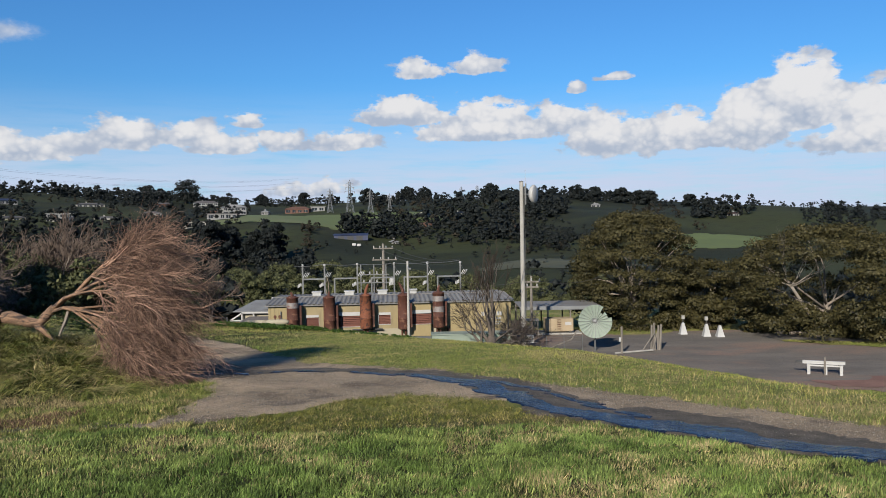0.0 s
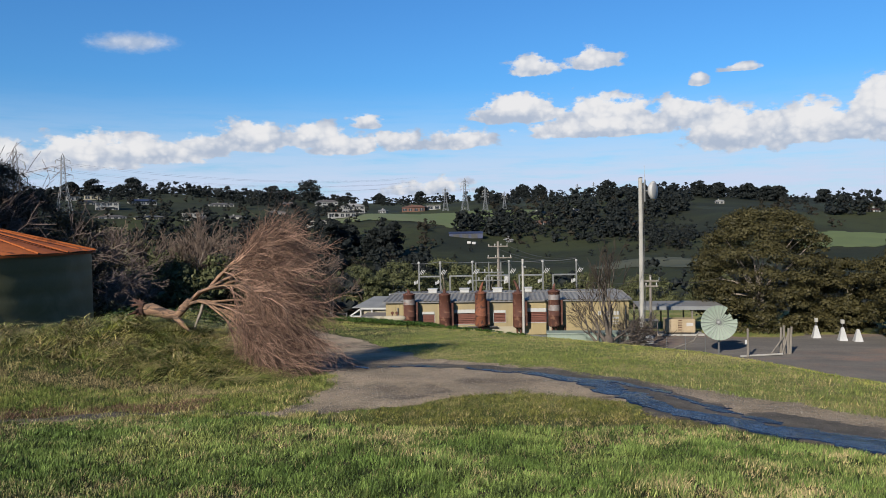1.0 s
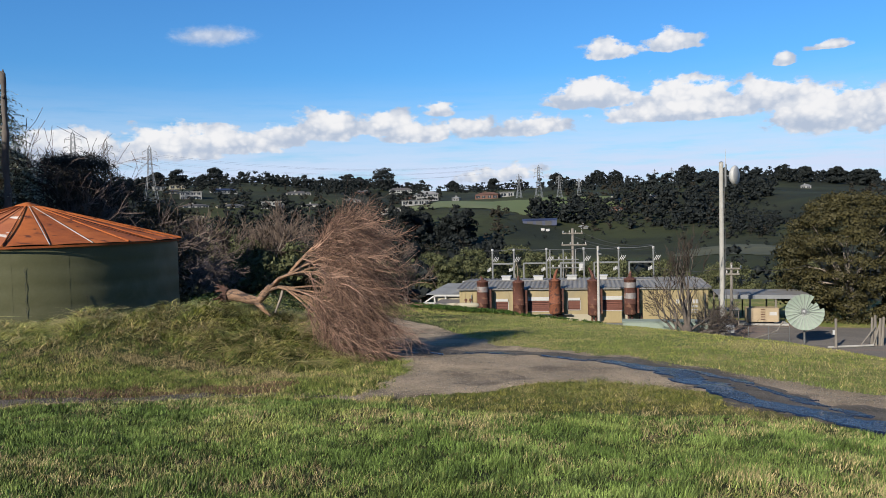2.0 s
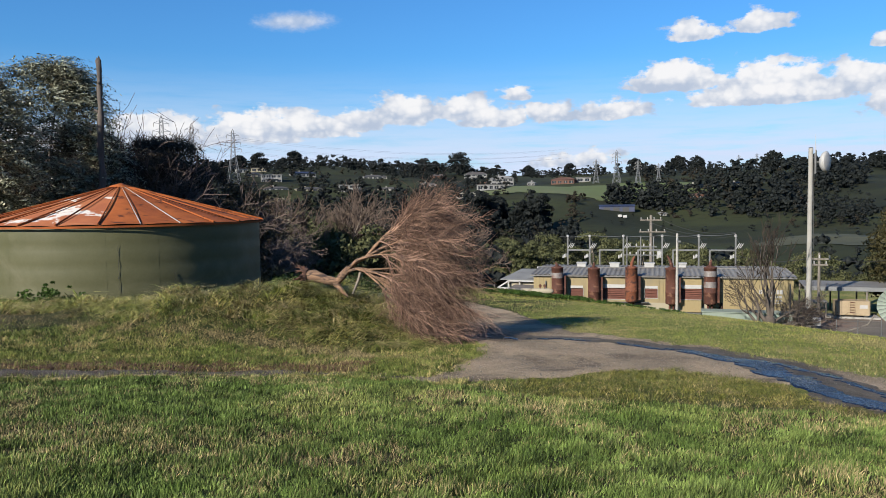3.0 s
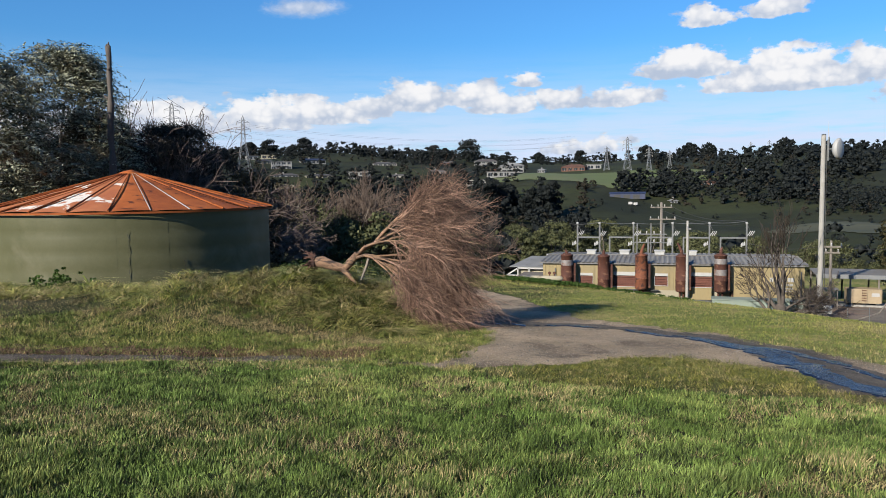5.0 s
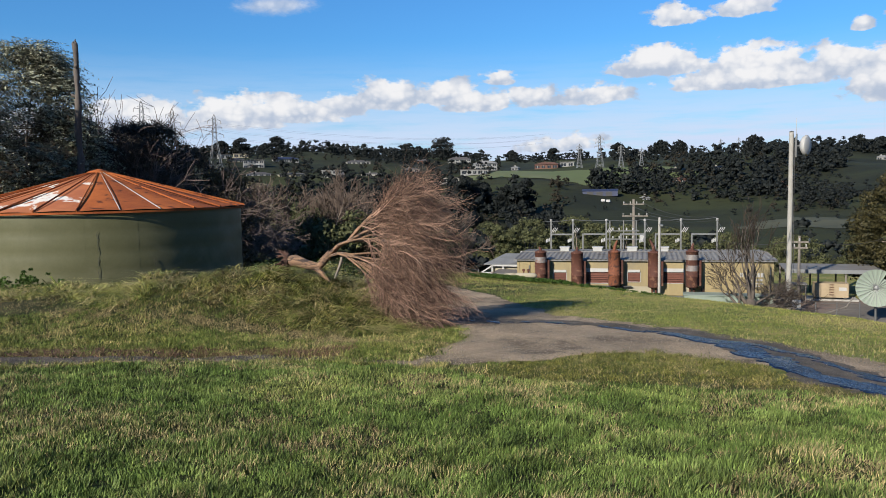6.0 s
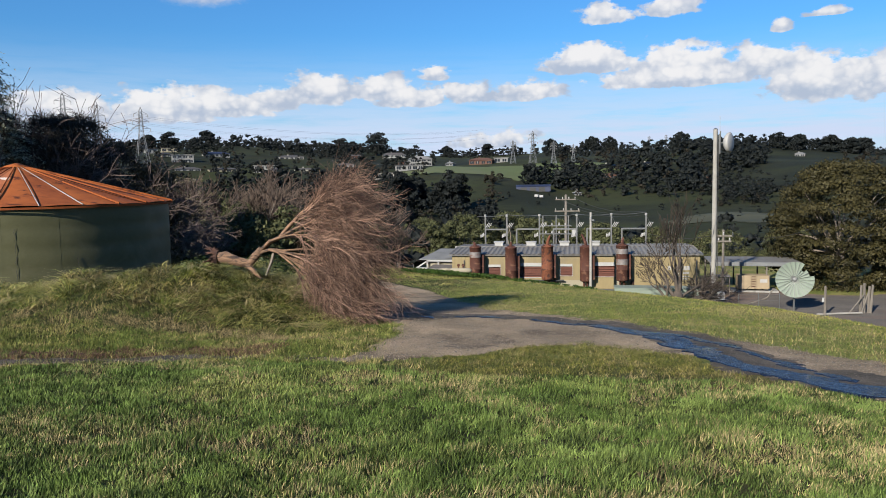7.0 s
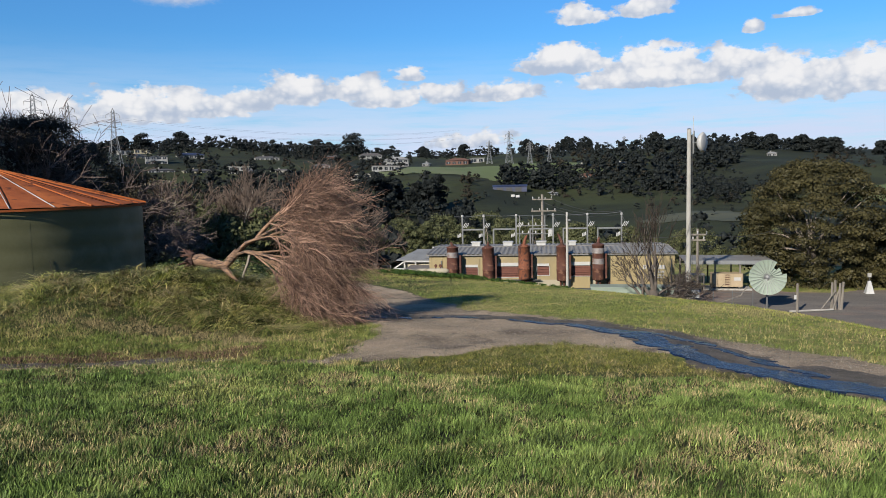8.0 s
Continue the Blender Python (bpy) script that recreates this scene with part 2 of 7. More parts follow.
def grass_tone(name, dark, lush, pale, dry, skew=1.2, pale_at=(0.50, 0.66), dry_at=(0.56, 0.66), dry_most=0.8, rough=0.6, through=0.08, big=0.5, mid=2.6):
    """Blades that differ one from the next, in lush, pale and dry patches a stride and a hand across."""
    m = bpy.data.materials.new(name)
    m.use_nodes = True
    n = Net(m.node_tree)
    place = n.node("ShaderNodeTexCoord").outputs["Object"]
    r = n.node("ShaderNodeNewGeometry").outputs["Random Per Island"]
    wide, hand = n.noise(place, big, 3.0, 0.55), n.noise(place, mid, 3.0, 0.6)
    off = n.node("ShaderNodeMapping", Vector=place, Location=(13, 7, 0)).outputs[0]
    worn = n.math("ADD", n.math("MULTIPLY", n.noise(off, big * 1.6, 3.0, 0.55), 0.6), n.math("MULTIPLY", n.noise(off, mid * 1.5, 2.0, 0.5), 0.4))
    f = n.math("ADD", n.math("MULTIPLY", n.math("POWER", r, skew), 0.62), n.math("MULTIPLY", n.step(hand, 0.3, 0.7), 0.38))
    colour = n.mix(f, dark, lush)
    jit = n.math("MULTIPLY", n.math("SUBTRACT", n.math("FRACT", n.math("MULTIPLY", r, 17.0)), 0.5), 0.22)
    colour = n.mix(n.math("MULTIPLY", n.step(n.math("ADD", wide, jit), *pale_at), 0.75), colour, n.mix(r, dark, pale))
    colour = n.mix(n.math("MULTIPLY", n.step(n.math("ADD", worn, jit), *dry_at), dry_most), colour, n.mix(r, tuple(0.3 * c for c in dry), dry))
    # colour darkened in random patches, standing in for shaded hollows of the sward
    unshaded = n.step(n.math("ADD", n.noise(off, mid * 0.55, 4.0, 0.65), n.math("MULTIPLY", jit, 0.4)), 0.42, 0.60)
    colour = n.mix(unshaded, n.mix(1.0, colour, (0.64, 0.72, 0.62), "MULTIPLY"), colour)
    b = n.node("ShaderNodeBsdfPrincipled", Base_Color=colour, Roughness=rough)
    b.inputs["Specular IOR Level"].default_value = 0.15
    t = n.node("ShaderNodeBsdfTranslucent", Color=colour)
    last = n.node("ShaderNodeMixShader", i0=through, i1=b.outputs[0], i2=t.outputs[0]).outputs[0]
    n.tree.links.new(last, n.node("ShaderNodeOutputMaterial").inputs[0])
    return m


TURF, WATER = ground_material(), water_material()
GRAVEL = material("compacted gravel", (0.0935, 0.0710, 0.0472), (0.3226, 0.2473, 0.1662), 0.95, 0.9, 34.0, 1.0, depth=0.05, spot=(0.0739, 0.0572, 0.0400), spot_at=(0.50, 0.66), spot_scale=0.8, flecks=(0.4925, 0.3892, 0.2770), gloss=0.15)
# gravel of the narrow rut, with the grass's shading put into its colour
RUT_SHADE = material("gravel darkened for grass shade", (0.030, 0.026, 0.022), (0.110, 0.092, 0.074), 0.9, 2.4, 38.0, 1.0, depth=0.05, spot=(0.050, 0.034, 0.024), spot_at=(0.50, 0.62), spot_scale=2.2, flecks=(0.22, 0.19, 0.16), gloss=0.15)
MUD = material("wet dark soil", (0.022, 0.019, 0.015), (0.100, 0.083, 0.062), 0.85, 4.0, 45.0, 1.0, depth=0.04, flecks=(0.18, 0.15, 0.115), gloss=0.2)
LOT = material("worn car park bitumen", (0.052, 0.045, 0.037), (0.118, 0.100, 0.081), 0.95, 0.35, 7.0, 0.5, spot=(0.140, 0.088, 0.062), spot_at=(0.50, 0.66), spot_scale=0.11, flecks=(0.038, 0.033, 0.029), stretch=(0.6, 1.4, 1))
EARTH = material("red earth", (0.089, 0.041, 0.028), (0.148, 0.078, 0.056), 0.95, 0.6, 8.0, 0.5)
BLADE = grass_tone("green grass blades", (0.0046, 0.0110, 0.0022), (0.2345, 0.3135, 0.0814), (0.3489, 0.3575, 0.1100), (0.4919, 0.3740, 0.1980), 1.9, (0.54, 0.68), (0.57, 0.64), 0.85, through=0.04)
STRAW = material("dry grass blades", (0.045, 0.034, 0.014), (0.40, 0.32, 0.165), 0.7, 0.9, 4.0, 0.0, island=0.72, glow_through=0.12, gloss=0.12, skew=1.5)
RUSTY = material("dead rusty grass blades", (0.030, 0.018, 0.010), (0.190, 0.125, 0.078), 0.8, 0.9, 4.0, 0.0, island=0.75, gloss=0.1, skew=1.4)
LONG = grass_tone("long rank grass", (0.0084, 0.014, 0.003), (0.3675, 0.390, 0.092), (0.7140, 0.620, 0.210), (0.6720, 0.510, 0.260), 1.9, (0.42, 0.56), (0.53, 0.60), 0.85, big=1.3, mid=2.2)
VERGE = grass_tone("rough olive verge grass", (0.0123, 0.0182, 0.0039), (0.2252, 0.2665, 0.0624), (0.3549, 0.3185, 0.0975), (0.5187, 0.3835, 0.1885), 1.6, (0.48, 0.64), (0.53, 0.63), 0.75, big=0.8, mid=3.4)
MOSS = grass_tone("short olive turf blades", (0.014, 0.017, 0.004), (0.200, 0.195, 0.045), (0.270, 0.235, 0.070), (0.330, 0.255, 0.125), 1.5, (0.46, 0.62), (0.54, 0.64), 0.75, big=1.2, mid=6.0)
LONG_FAR = grass_tone("rough green pasture blades", (0.0788, 0.088, 0.018), (0.2258, 0.245, 0.054), (0.3465, 0.310, 0.090), (0.4200, 0.330, 0.145), 1.0, (0.44, 0.58), (0.53, 0.65), 0.7, through=0.15, big=0.35, mid=1.6)
STRAW_FAR = material("dry pasture blades", (0.1500, 0.1250, 0.0500), (0.3250, 0.2687, 0.1187), 0.7, 0.5, 3.0, 0.0, island=0.6, glow_through=0.2, gloss=0.12)
LEAF_BROWN = material("dull brown scrub foliage", (0.0281, 0.0218, 0.0127), (0.1122, 0.0842, 0.0459), 0.7, 0.3, 2.0, 0.0, island=0.6, gloss=0.12)
LEAF_THICKET = material("black brown thicket foliage", (0.0152, 0.0133, 0.0114), (0.0760, 0.0627, 0.0475), 0.8, 0.3, 2.0, 0.0, island=0.6, gloss=0.1)
HOUSE = material("off-white house render", (0.1370, 0.1344, 0.1265), (0.1897, 0.1871, 0.1792), 0.8, 0.3, 3.0, 0.1)
GREEN_STEEL = material("faded olive painted steel", (0.0589, 0.0594, 0.0288), (0.0803, 0.0786, 0.0413), 0.45, 1.2, 14.0, 0.15, spot=(0.0966, 0.0927, 0.0557), spot_at=(0.52, 0.75), spot_scale=0.7, per_object=0.12, gloss=0.2)
RUST = material("rusted sheet iron", (0.1300, 0.0300, 0.0085), (0.3000, 0.0850, 0.0200), 0.85, 1.6, 22.0, 0.35, spot=(0.0560, 0.0150, 0.0070), spot_at=(0.55, 0.68), spot_scale=2.4, per_object=0.3, gloss=0.2)
RUST_BARE = material("half rusted galvanised sheet", (0.216, 0.054, 0.016), (0.342, 0.117, 0.036), 0.75, 1.6, 20.0, 0.3, spot=(0.50, 0.47, 0.42), spot_at=(0.53, 0.56), spot_scale=0.75, per_object=0.25)
RUST_DARK = material("dark rusted steel", (0.0186, 0.0053, 0.0031), (0.0713, 0.0198, 0.0084), 0.85, 2.2, 18.0, 0.5, spot=(0.1147, 0.0527, 0.0310), spot_at=(0.55, 0.63), spot_scale=2.6, per_object=0.35)
BARE_STEEL = material("weathered bare steel band", (0.118, 0.096, 0.089), (0.222, 0.207, 0.200), 0.55, 3.0, 20.0, 0.2, metal=0.3, spot=(0.148, 0.052, 0.022), spot_at=(0.55, 0.62))
CREAM = material("cream painted wall sheet", (0.1703, 0.1310, 0.0601), (0.2137, 0.1690, 0.0828), 0.7, 0.6, 12.0, 0.1, spot=(0.1369, 0.1122, 0.0668), spot_at=(0.50, 0.70), spot_scale=0.5, stretch=(0.6679, 0.6679, 0.2338))
PALE = material("pale concrete render", (0.2035, 0.1813, 0.1287), (0.2478, 0.2214, 0.1592), 0.85, 0.9, 14.0, 0.2, spot=(0.1329, 0.1107, 0.0754), spot_at=(0.6, 0.72), stretch=(0.8500, 0.8500, 0.2550))
ZINC = material("weathered galvanised roof", (0.0972, 0.0927, 0.0847), (0.1624, 0.1556, 0.1441), 0.75, 0.7, 9.0, 0.15, spot=(0.0778, 0.0595, 0.0458), spot_at=(0.56, 0.70), spot_scale=0.8, per_object=0.35, gloss=0.25)
PALE_ROOF = material("pale sheet roof", (0.1020, 0.1045, 0.1045), (0.1479, 0.1530, 0.1530), 0.7, 0.7, 9.0, 0.15, spot=(0.0765, 0.0739, 0.0688), spot_at=(0.55, 0.70), gloss=0.25)
WHITE = material("white paint", (0.2331, 0.2298, 0.2184), (0.3011, 0.2971, 0.2862), 0.6, 1.5, 20.0, 0.1, spot=(0.1580, 0.1465, 0.1277), spot_at=(0.62, 0.75))
GALV = material("galvanised steel", (0.0768, 0.0790, 0.0790), (0.1174, 0.1193, 0.1174), 0.5, 2.0, 25.0, 0.1, metal=0.4)
CONCRETE = material("aged concrete", (0.1739, 0.1646, 0.1451), (0.2512, 0.2418, 0.2176), 0.9, 1.2, 30.0, 0.3, spot=(0.1162, 0.1115, 0.0967), spot_at=(0.58, 0.72))
TIMBER = material("weathered grey timber", (0.0749, 0.0632, 0.0523), (0.1560, 0.1388, 0.1154), 0.9, 2.0, 30.0, 0.4, stretch=(3.1200, 3.1200, 0.3900))
DARK = material("dark shaded metal", (0.015, 0.015, 0.015), (0.033, 0.032, 0.030), 0.7, 2.0, 20.0, 0.1)
LOUVRE = material("red brown louvre", (0.063, 0.021, 0.013), (0.118, 0.041, 0.026), 0.65, 2.0, 20.0, 0.1, per_object=0.3)
MINT = material("pale green sheet steel", (0.1238, 0.1567, 0.1277), (0.1734, 0.2063, 0.1734), 0.6, 0.8, 12.0, 0.1, spot=(0.1483, 0.1238, 0.0825), spot_at=(0.6, 0.75), spot_scale=0.6)
DISH_GREEN = material("pale grey green dish panel", (0.1132, 0.1407, 0.1096), (0.1557, 0.1876, 0.1481), 0.7, 0.9, 12.0, 0.1, per_object=0.35, spot=(0.0906, 0.1094, 0.0859), spot_at=(0.55, 0.75))
TAN = material("tan painted generator casing", (0.19, 0.145, 0.085), (0.26, 0.20, 0.125), 0.7, 0.9, 12.0, 0.1, spot=(0.12, 0.08, 0.05), spot_at=(0.6, 0.72))
BARK = material("pale brown bark", (0.065, 0.038, 0.023), (0.255, 0.148, 0.085), 0.9, 5.0, 40.0, 1.0, stretch=(0.8, 2.5, 2.5), spot=(0.034, 0.021, 0.015), spot_at=(0.48, 0.62), spot_scale=6.0)
BARK_TORN = material("torn red brown root wood", (0.020, 0.010, 0.007), (0.105, 0.045, 0.026), 0.9, 9.0, 40.0, 0.8)
PYLON = material("dull grey lattice steel", (0.09, 0.095, 0.10), (0.15, 0.155, 0.16), 0.6, 0.5, 3.0, 0.0)
TIMBER_DARK = material("dark old timber", (0.0338, 0.0270, 0.0225), (0.0938, 0.0788, 0.0660), 0.9, 2.0, 24.0, 0.7, stretch=(3.0000, 3.0000, 0.3750))
BARK_GREY = material("grey bark", (0.089, 0.070, 0.056), (0.192, 0.159, 0.126), 0.9, 2.0, 16.0, 0.4)
BARK_DARK = material("dark bark", (0.0264, 0.0200, 0.0152), (0.0680, 0.0520, 0.0392), 0.9, 2.0, 16.0, 0.4)
TWIG = material("dead brown twigs", (0.030, 0.019, 0.015), (0.315, 0.196, 0.140), 0.85, 0.8, 6.0, 0.0, island=0.8, gloss=0.12, skew=1.3)
TWIG_DARK = material("bare dark twigs", (0.0510, 0.0388, 0.0347), (0.1428, 0.1071, 0.0918), 0.85, 0.5, 4.0, 0.0, island=0.6, gloss=0.12)
TWIG_PALE = material("bare pale twigs", (0.0551, 0.0405, 0.0320), (0.1187, 0.0890, 0.0702), 0.85, 0.3, 4.0, 0.0, island=0.6, gloss=0.12)
LEAF_GUM = material("olive gum leaves", (0.0094, 0.0101, 0.0047), (0.0663, 0.0562, 0.0211), 0.55, 0.25, 2.0, 0.0, island=0.6, glow_through=0.1, gloss=0.12)
# far leaves: the blue of distance haze is mixed into this base colour
LEAF_FAR_HAZE = material("dark far foliage with haze tint", (0.0036, 0.0052, 0.0056), (0.0150, 0.0178, 0.0160), 0.7, 0.05, 0.5, 0.0, island=0.4, gloss=0.12)
LEAF_MID = material("grey green foliage", (0.0154, 0.0191, 0.0088), (0.1034, 0.1076, 0.0465), 0.6, 0.12, 1.0, 0.0, island=0.6, glow_through=0.08, gloss=0.12)
LEAF_SILVER = material("silver green leaves", (0.0500, 0.0550, 0.0325), (0.4250, 0.4312, 0.3000), 0.5, 0.5, 4.0, 0.0, island=0.8, glow_through=0.08, skew=1.5)
LEAF_WATTLE = material("dull wattle leaves", (0.0150, 0.0150, 0.0095), (0.115, 0.108, 0.070), 0.55, 0.5, 4.0, 0.0, island=0.7, gloss=0.12)
LEAF_DARK = material("dark green leaves", (0.0084, 0.0147, 0.0042), (0.0308, 0.0462, 0.0126), 0.5, 0.5, 4.0, 0.0, island=0.6, glow_through=0.12, gloss=0.12)
LEAF_WEED = material("fresh green weeds", (0.0198, 0.0422, 0.0068), (0.0558, 0.0924, 0.0180), 0.5, 0.8, 4.0, 0.0, island=0.6, glow_through=0.3, gloss=0.12)
BRICK = material("red brick and tile", (0.0597, 0.0254, 0.0149), (0.0955, 0.0447, 0.0282), 0.85, 0.5, 5.0, 0.1)
ROOF_DARK = material("dark roof tiles", (0.037, 0.033, 0.031), (0.081, 0.074, 0.070), 0.8, 0.3, 3.0, 0.1, per_object=0.4)
BLUE_SHED = material("blue shed sheeting", (0.011, 0.016, 0.038), (0.021, 0.028, 0.062), 0.6, 0.2, 2.0, 0.1)
GLASS = material("dark window glass", (0.009, 0.011, 0.015), (0.022, 0.026, 0.031), 0.12, 0.5, 2.0, 0.0)


# ---- shapes ----
class Shape:
    """Collects verts and faces of one mesh."""

    def __init__(self):
        self.v, self.f = [], []

    def add(self, verts, faces):
        k = len(self.v)
        self.v += [tuple(p) for p in verts]
        self.f += [tuple(i + k for i in q) for q in faces]
        return self

    def box(self, lo, hi, m=None, bevel=0.0):
        (x0, y0, z0), (x1, y1, z1) = lo, hi
        b = min(bevel, (x1 - x0) / 3, (y1 - y0) / 3)
        ring = [(x0 + b, y0), (x1 - b, y0), (x1, y0 + b), (x1, y1 - b), (x1 - b, y1), (x0 + b, y1), (x0, y1 - b), (x0, y0 + b)] if b else [(x0, y0), (x1, y0), (x1, y1), (x0, y1)]
        k = len(ring)
        pts = [Vector((x, y, z)) for z in (z0, z1) for x, y in ring]
        if m is not None:
            pts = [m @ p for p in pts]
        faces = [tuple(reversed(range(k))), tuple(range(k, 2 * k))] + [(i, (i + 1) % k, k + (i + 1) % k, k + i) for i in range(k)]
        return self.add(pts, faces)

    def tube(self, path, radii, sides=6, cap=True):
        path = [Vector(p) for p in path]
        if not isinstance(radii, (list, tuple)):
            radii = [radii] * len(path)
        pts, side = [], None
        for i, p in enumerate(path):
            t = (path[min(i + 1, len(path) - 1)] - path[max(i - 1, 0)])
            t = t.normalized() if t.length > 1e-9 else Vector((0, 0, 1))
            ref = side if side is not None and abs(side.dot(t)) < 0.95 else (Vector((1, 0, 0)) if abs(t.x) < 0.8 else Vector((0, 1, 0)))
            side = (ref - t * ref.dot(t)).normalized()
            up = t.cross(side)
            for k in range(sides):
                a = 2 * math.pi * k / sides
                pts.append(p + (side * math.cos(a) + up * math.sin(a)) * radii[i])
        faces = []
        for i in range(len(path) - 1):
            for k in range(sides):
                a, b = i * sides + k, i * sides + (k + 1) % sides
                faces.append((a, b, b + sides, a + sides))
        if cap:
            faces += [tuple(reversed(range(sides))), tuple(range(len(pts) - sides, len(pts)))]
        return self.add(pts, faces)

    def lathe(self, profile, sides=24, m=None, cap=True):
        pts = [Vector((r * math.cos(2 * math.pi * k / sides), r * math.sin(2 * math.pi * k / sides), z)) for r, z in profile for k in range(sides)]
        if m is not None:
            pts = [m @ p for p in pts]
        faces = [(i * sides + k, i * sides + (k + 1) % sides, (i + 1) * sides + (k + 1) % sides, (i + 1) * sides + k) for i in range(len(profile) - 1) for k in range(sides)]
        if cap:
            faces += [tuple(reversed(range(sides))), tuple(range(len(pts) - sides, len(pts)))]
        return self.add(pts, faces)

    def mesh(self, name, mat, smooth=False):
        me = bpy.data.meshes.new(name)
        me.from_pydata(self.v, [], self.f)
        me.materials.append(mat)
        if smooth:
            me.polygons.foreach_set("use_smooth", [True] * len(me.polygons))
        me.update()
        return me


def raw_mesh(name, verts, faces, mat, smooth=False):
    """A mesh from arrays: verts (n, 3), faces (m, 3 or 4)."""
    me = bpy.data.meshes.new(name)
    k = faces.shape[1]
    me.vertices.add(len(verts)), me.loops.add(faces.size), me.polygons.add(len(faces))
    me.vertices.foreach_set("co", np.ascontiguousarray(verts, np.float32).ravel())
    me.loops.foreach_set("vertex_index", np.ascontiguousarray(faces, np.int32).ravel())
    me.polygons.foreach_set("loop_start", np.arange(0, faces.size, k, dtype=np.int32))
    if smooth:
        me.polygons.foreach_set("use_smooth", np.ones(len(faces), bool))
    me.materials.append(mat)
    me.update(calc_edges=True)
    return me


def part(name, shape, mat, parent, label="", smooth=False, at=None):
    ob = new(name, shape.mesh(name, mat, smooth) if isinstance(shape, Shape) else shape)
    ob.parent = parent
    if at is not None:
        ob.matrix_basis = at
    return tagged(ob, label)


def thing(name, m, label, category, group="", kind=""):
    ob = new(name)
    ob.matrix_basis = m
    ob.empty_display_size = 0.3
    return tagged(ob, label, category, group, kind)


# ---- the lie of the land ----
def smooth(a, b, v):
    u = np.clip((np.asarray(v, float) - a) / (b - a), 0.0, 1.0)
    return u * u * (3 - 2 * u)


def wobble(x, y, s=1.0):
    """Cheap smooth unevenness, about -1 to 1."""
    return (np.sin(1.7 * s * x + 1.3 * np.sin(1.1 * s * y)) + np.sin(2.3 * s * y + 1.7 * np.sin(1.9 * s * x + 1)) + 0.6 * np.sin(5.1 * s * x + 2) * np.sin(4.3 * s * y)) / 2.6


def height(x, y):
    x, y = np.asarray(x, float), np.asarray(y, float)
    r = np.hypot(x, y)
    z = -0.06 * np.clip(y, -60, 60) + 0.008 * np.clip(x, -60, 60)
    a = np.degrees(np.arctan2(-x, y))
    s = 0.749 * x + 0.662 * y - 13.6 + 2.4 * smooth(6, 28, -a)
    z = z - 0.27 * (np.sqrt(s * s + 2) + s) / 2 * smooth(-0.5, 0.4, y / (r + 3))
    flat = -8.0
    d = z - flat
    z = flat + (np.sqrt(d * d + 0.3) + d) / 2
    a = np.degrees(np.arctan2(-x, y))
    # valley and the far hillside
    z = z - 17 * smooth(82, 190, r)
    z = z + 9 * smooth(190, 310, r) + 33 * smooth(270, 640, r) + 17 * smooth(560, 930, r)
    z = z - 60 * smooth(980, 2600, r)
    z = z - smooth(400, 850, r) * (19 * smooth(2, 32, -a) + 2 * smooth(5, 12, a) * smooth(-20, -14, -a) - 9 * smooth(17, 30, a))
    z = z + smooth(120, 500, r) * (2.2 * np.sin(a * 0.21 + r * 0.011) + 1.2 * np.sin(a * 0.47 - r * 0.023))
    # bank in front of the powerhouse
    z = z + 1.25 * np.exp(-((y - 56.6) / 1.9) ** 2) * smooth(-24, -17, x) * (1 - smooth(-13, 3, x))
    # hummocks: slight on the lawn, rougher on the unmown bank
    rough = smooth(10.2, 11.6, y) * smooth(23, 29, a) * smooth(40, 25, r)
    z = z + (0.022 + 0.10 * rough) * wobble(x, y, 1.5) * smooth(45, 25, r) + 0.15 * rough * wobble(x, y, 3.1) + 0.03 * wobble(x + y, x - y, 0.9) * smooth(12, 6, r)
    # mound below the fallen tree, steep at its east end
    z = z + 0.40 * np.exp(-((r - 16.6) / 2.5) ** 2) * smooth(30, 41, a)
    z = z + 0.84 * smooth(-4.1, -5.9, x) * np.exp(-(((x + 7.3) * 0.9 + (y - 12.2) * 0.44) / 2.6) ** 2 - ((-(x + 7.3) * 0.44 + (y - 12.2) * 0.9) / 1.5) ** 2)
    return z


def gz(x, y):
    return float(height(x, y))


def way_distance(x, y, line):
    """How far outside a winding strip: line holds x, y and half width along it."""
    x, y = np.asarray(x, float), np.asarray(y, float)
    best = np.full(x.shape, 1e9)
    for (x0, y0, r0), (x1, y1, r1) in zip(line, line[1:]):
        dx, dy = x1 - x0, y1 - y0
        t = np.clip(((x - x0) * dx + (y - y0) * dy) / (dx * dx + dy * dy), 0, 1)
        best = np.minimum(best, np.hypot(x - x0 - t * dx, y - y0 - t * dy) - (r0 + t * (r1 - r0)))
    return best


TRACK = [(-16, 2.4, 0.5), (-8.7, 7.02, 0.30), (-8.05, 7.3, 0.25), (-7.4, 7.55, 0.22), (-6.7, 7.78, 0.20), (-6.0, 8.02, 0.17), (-5.2, 8.35, 0.13), (-4.2, 8.55, 0.05), (-3.3, 8.65, 0.22), (-2.5, 9.7, 0.85), (-1.9, 11.2, 1.5), (-2.4, 12.8, 1.4), (-1.0, 12.1, 1.1),
         (0.3, 11.0, 0.85), (1.4, 10.05, 0.78), (2.75, 8.3, 0.86), (3.85, 7.0, 0.82), (8.4, 3.2, 0.9), (16, -5.6, 1.0)]
SPUR = [(-2.4, 12.8, 1.4), (-3.6, 13.6, 1.3), (-5.6, 18, 0.9), (-9.5, 24, 0.8)]
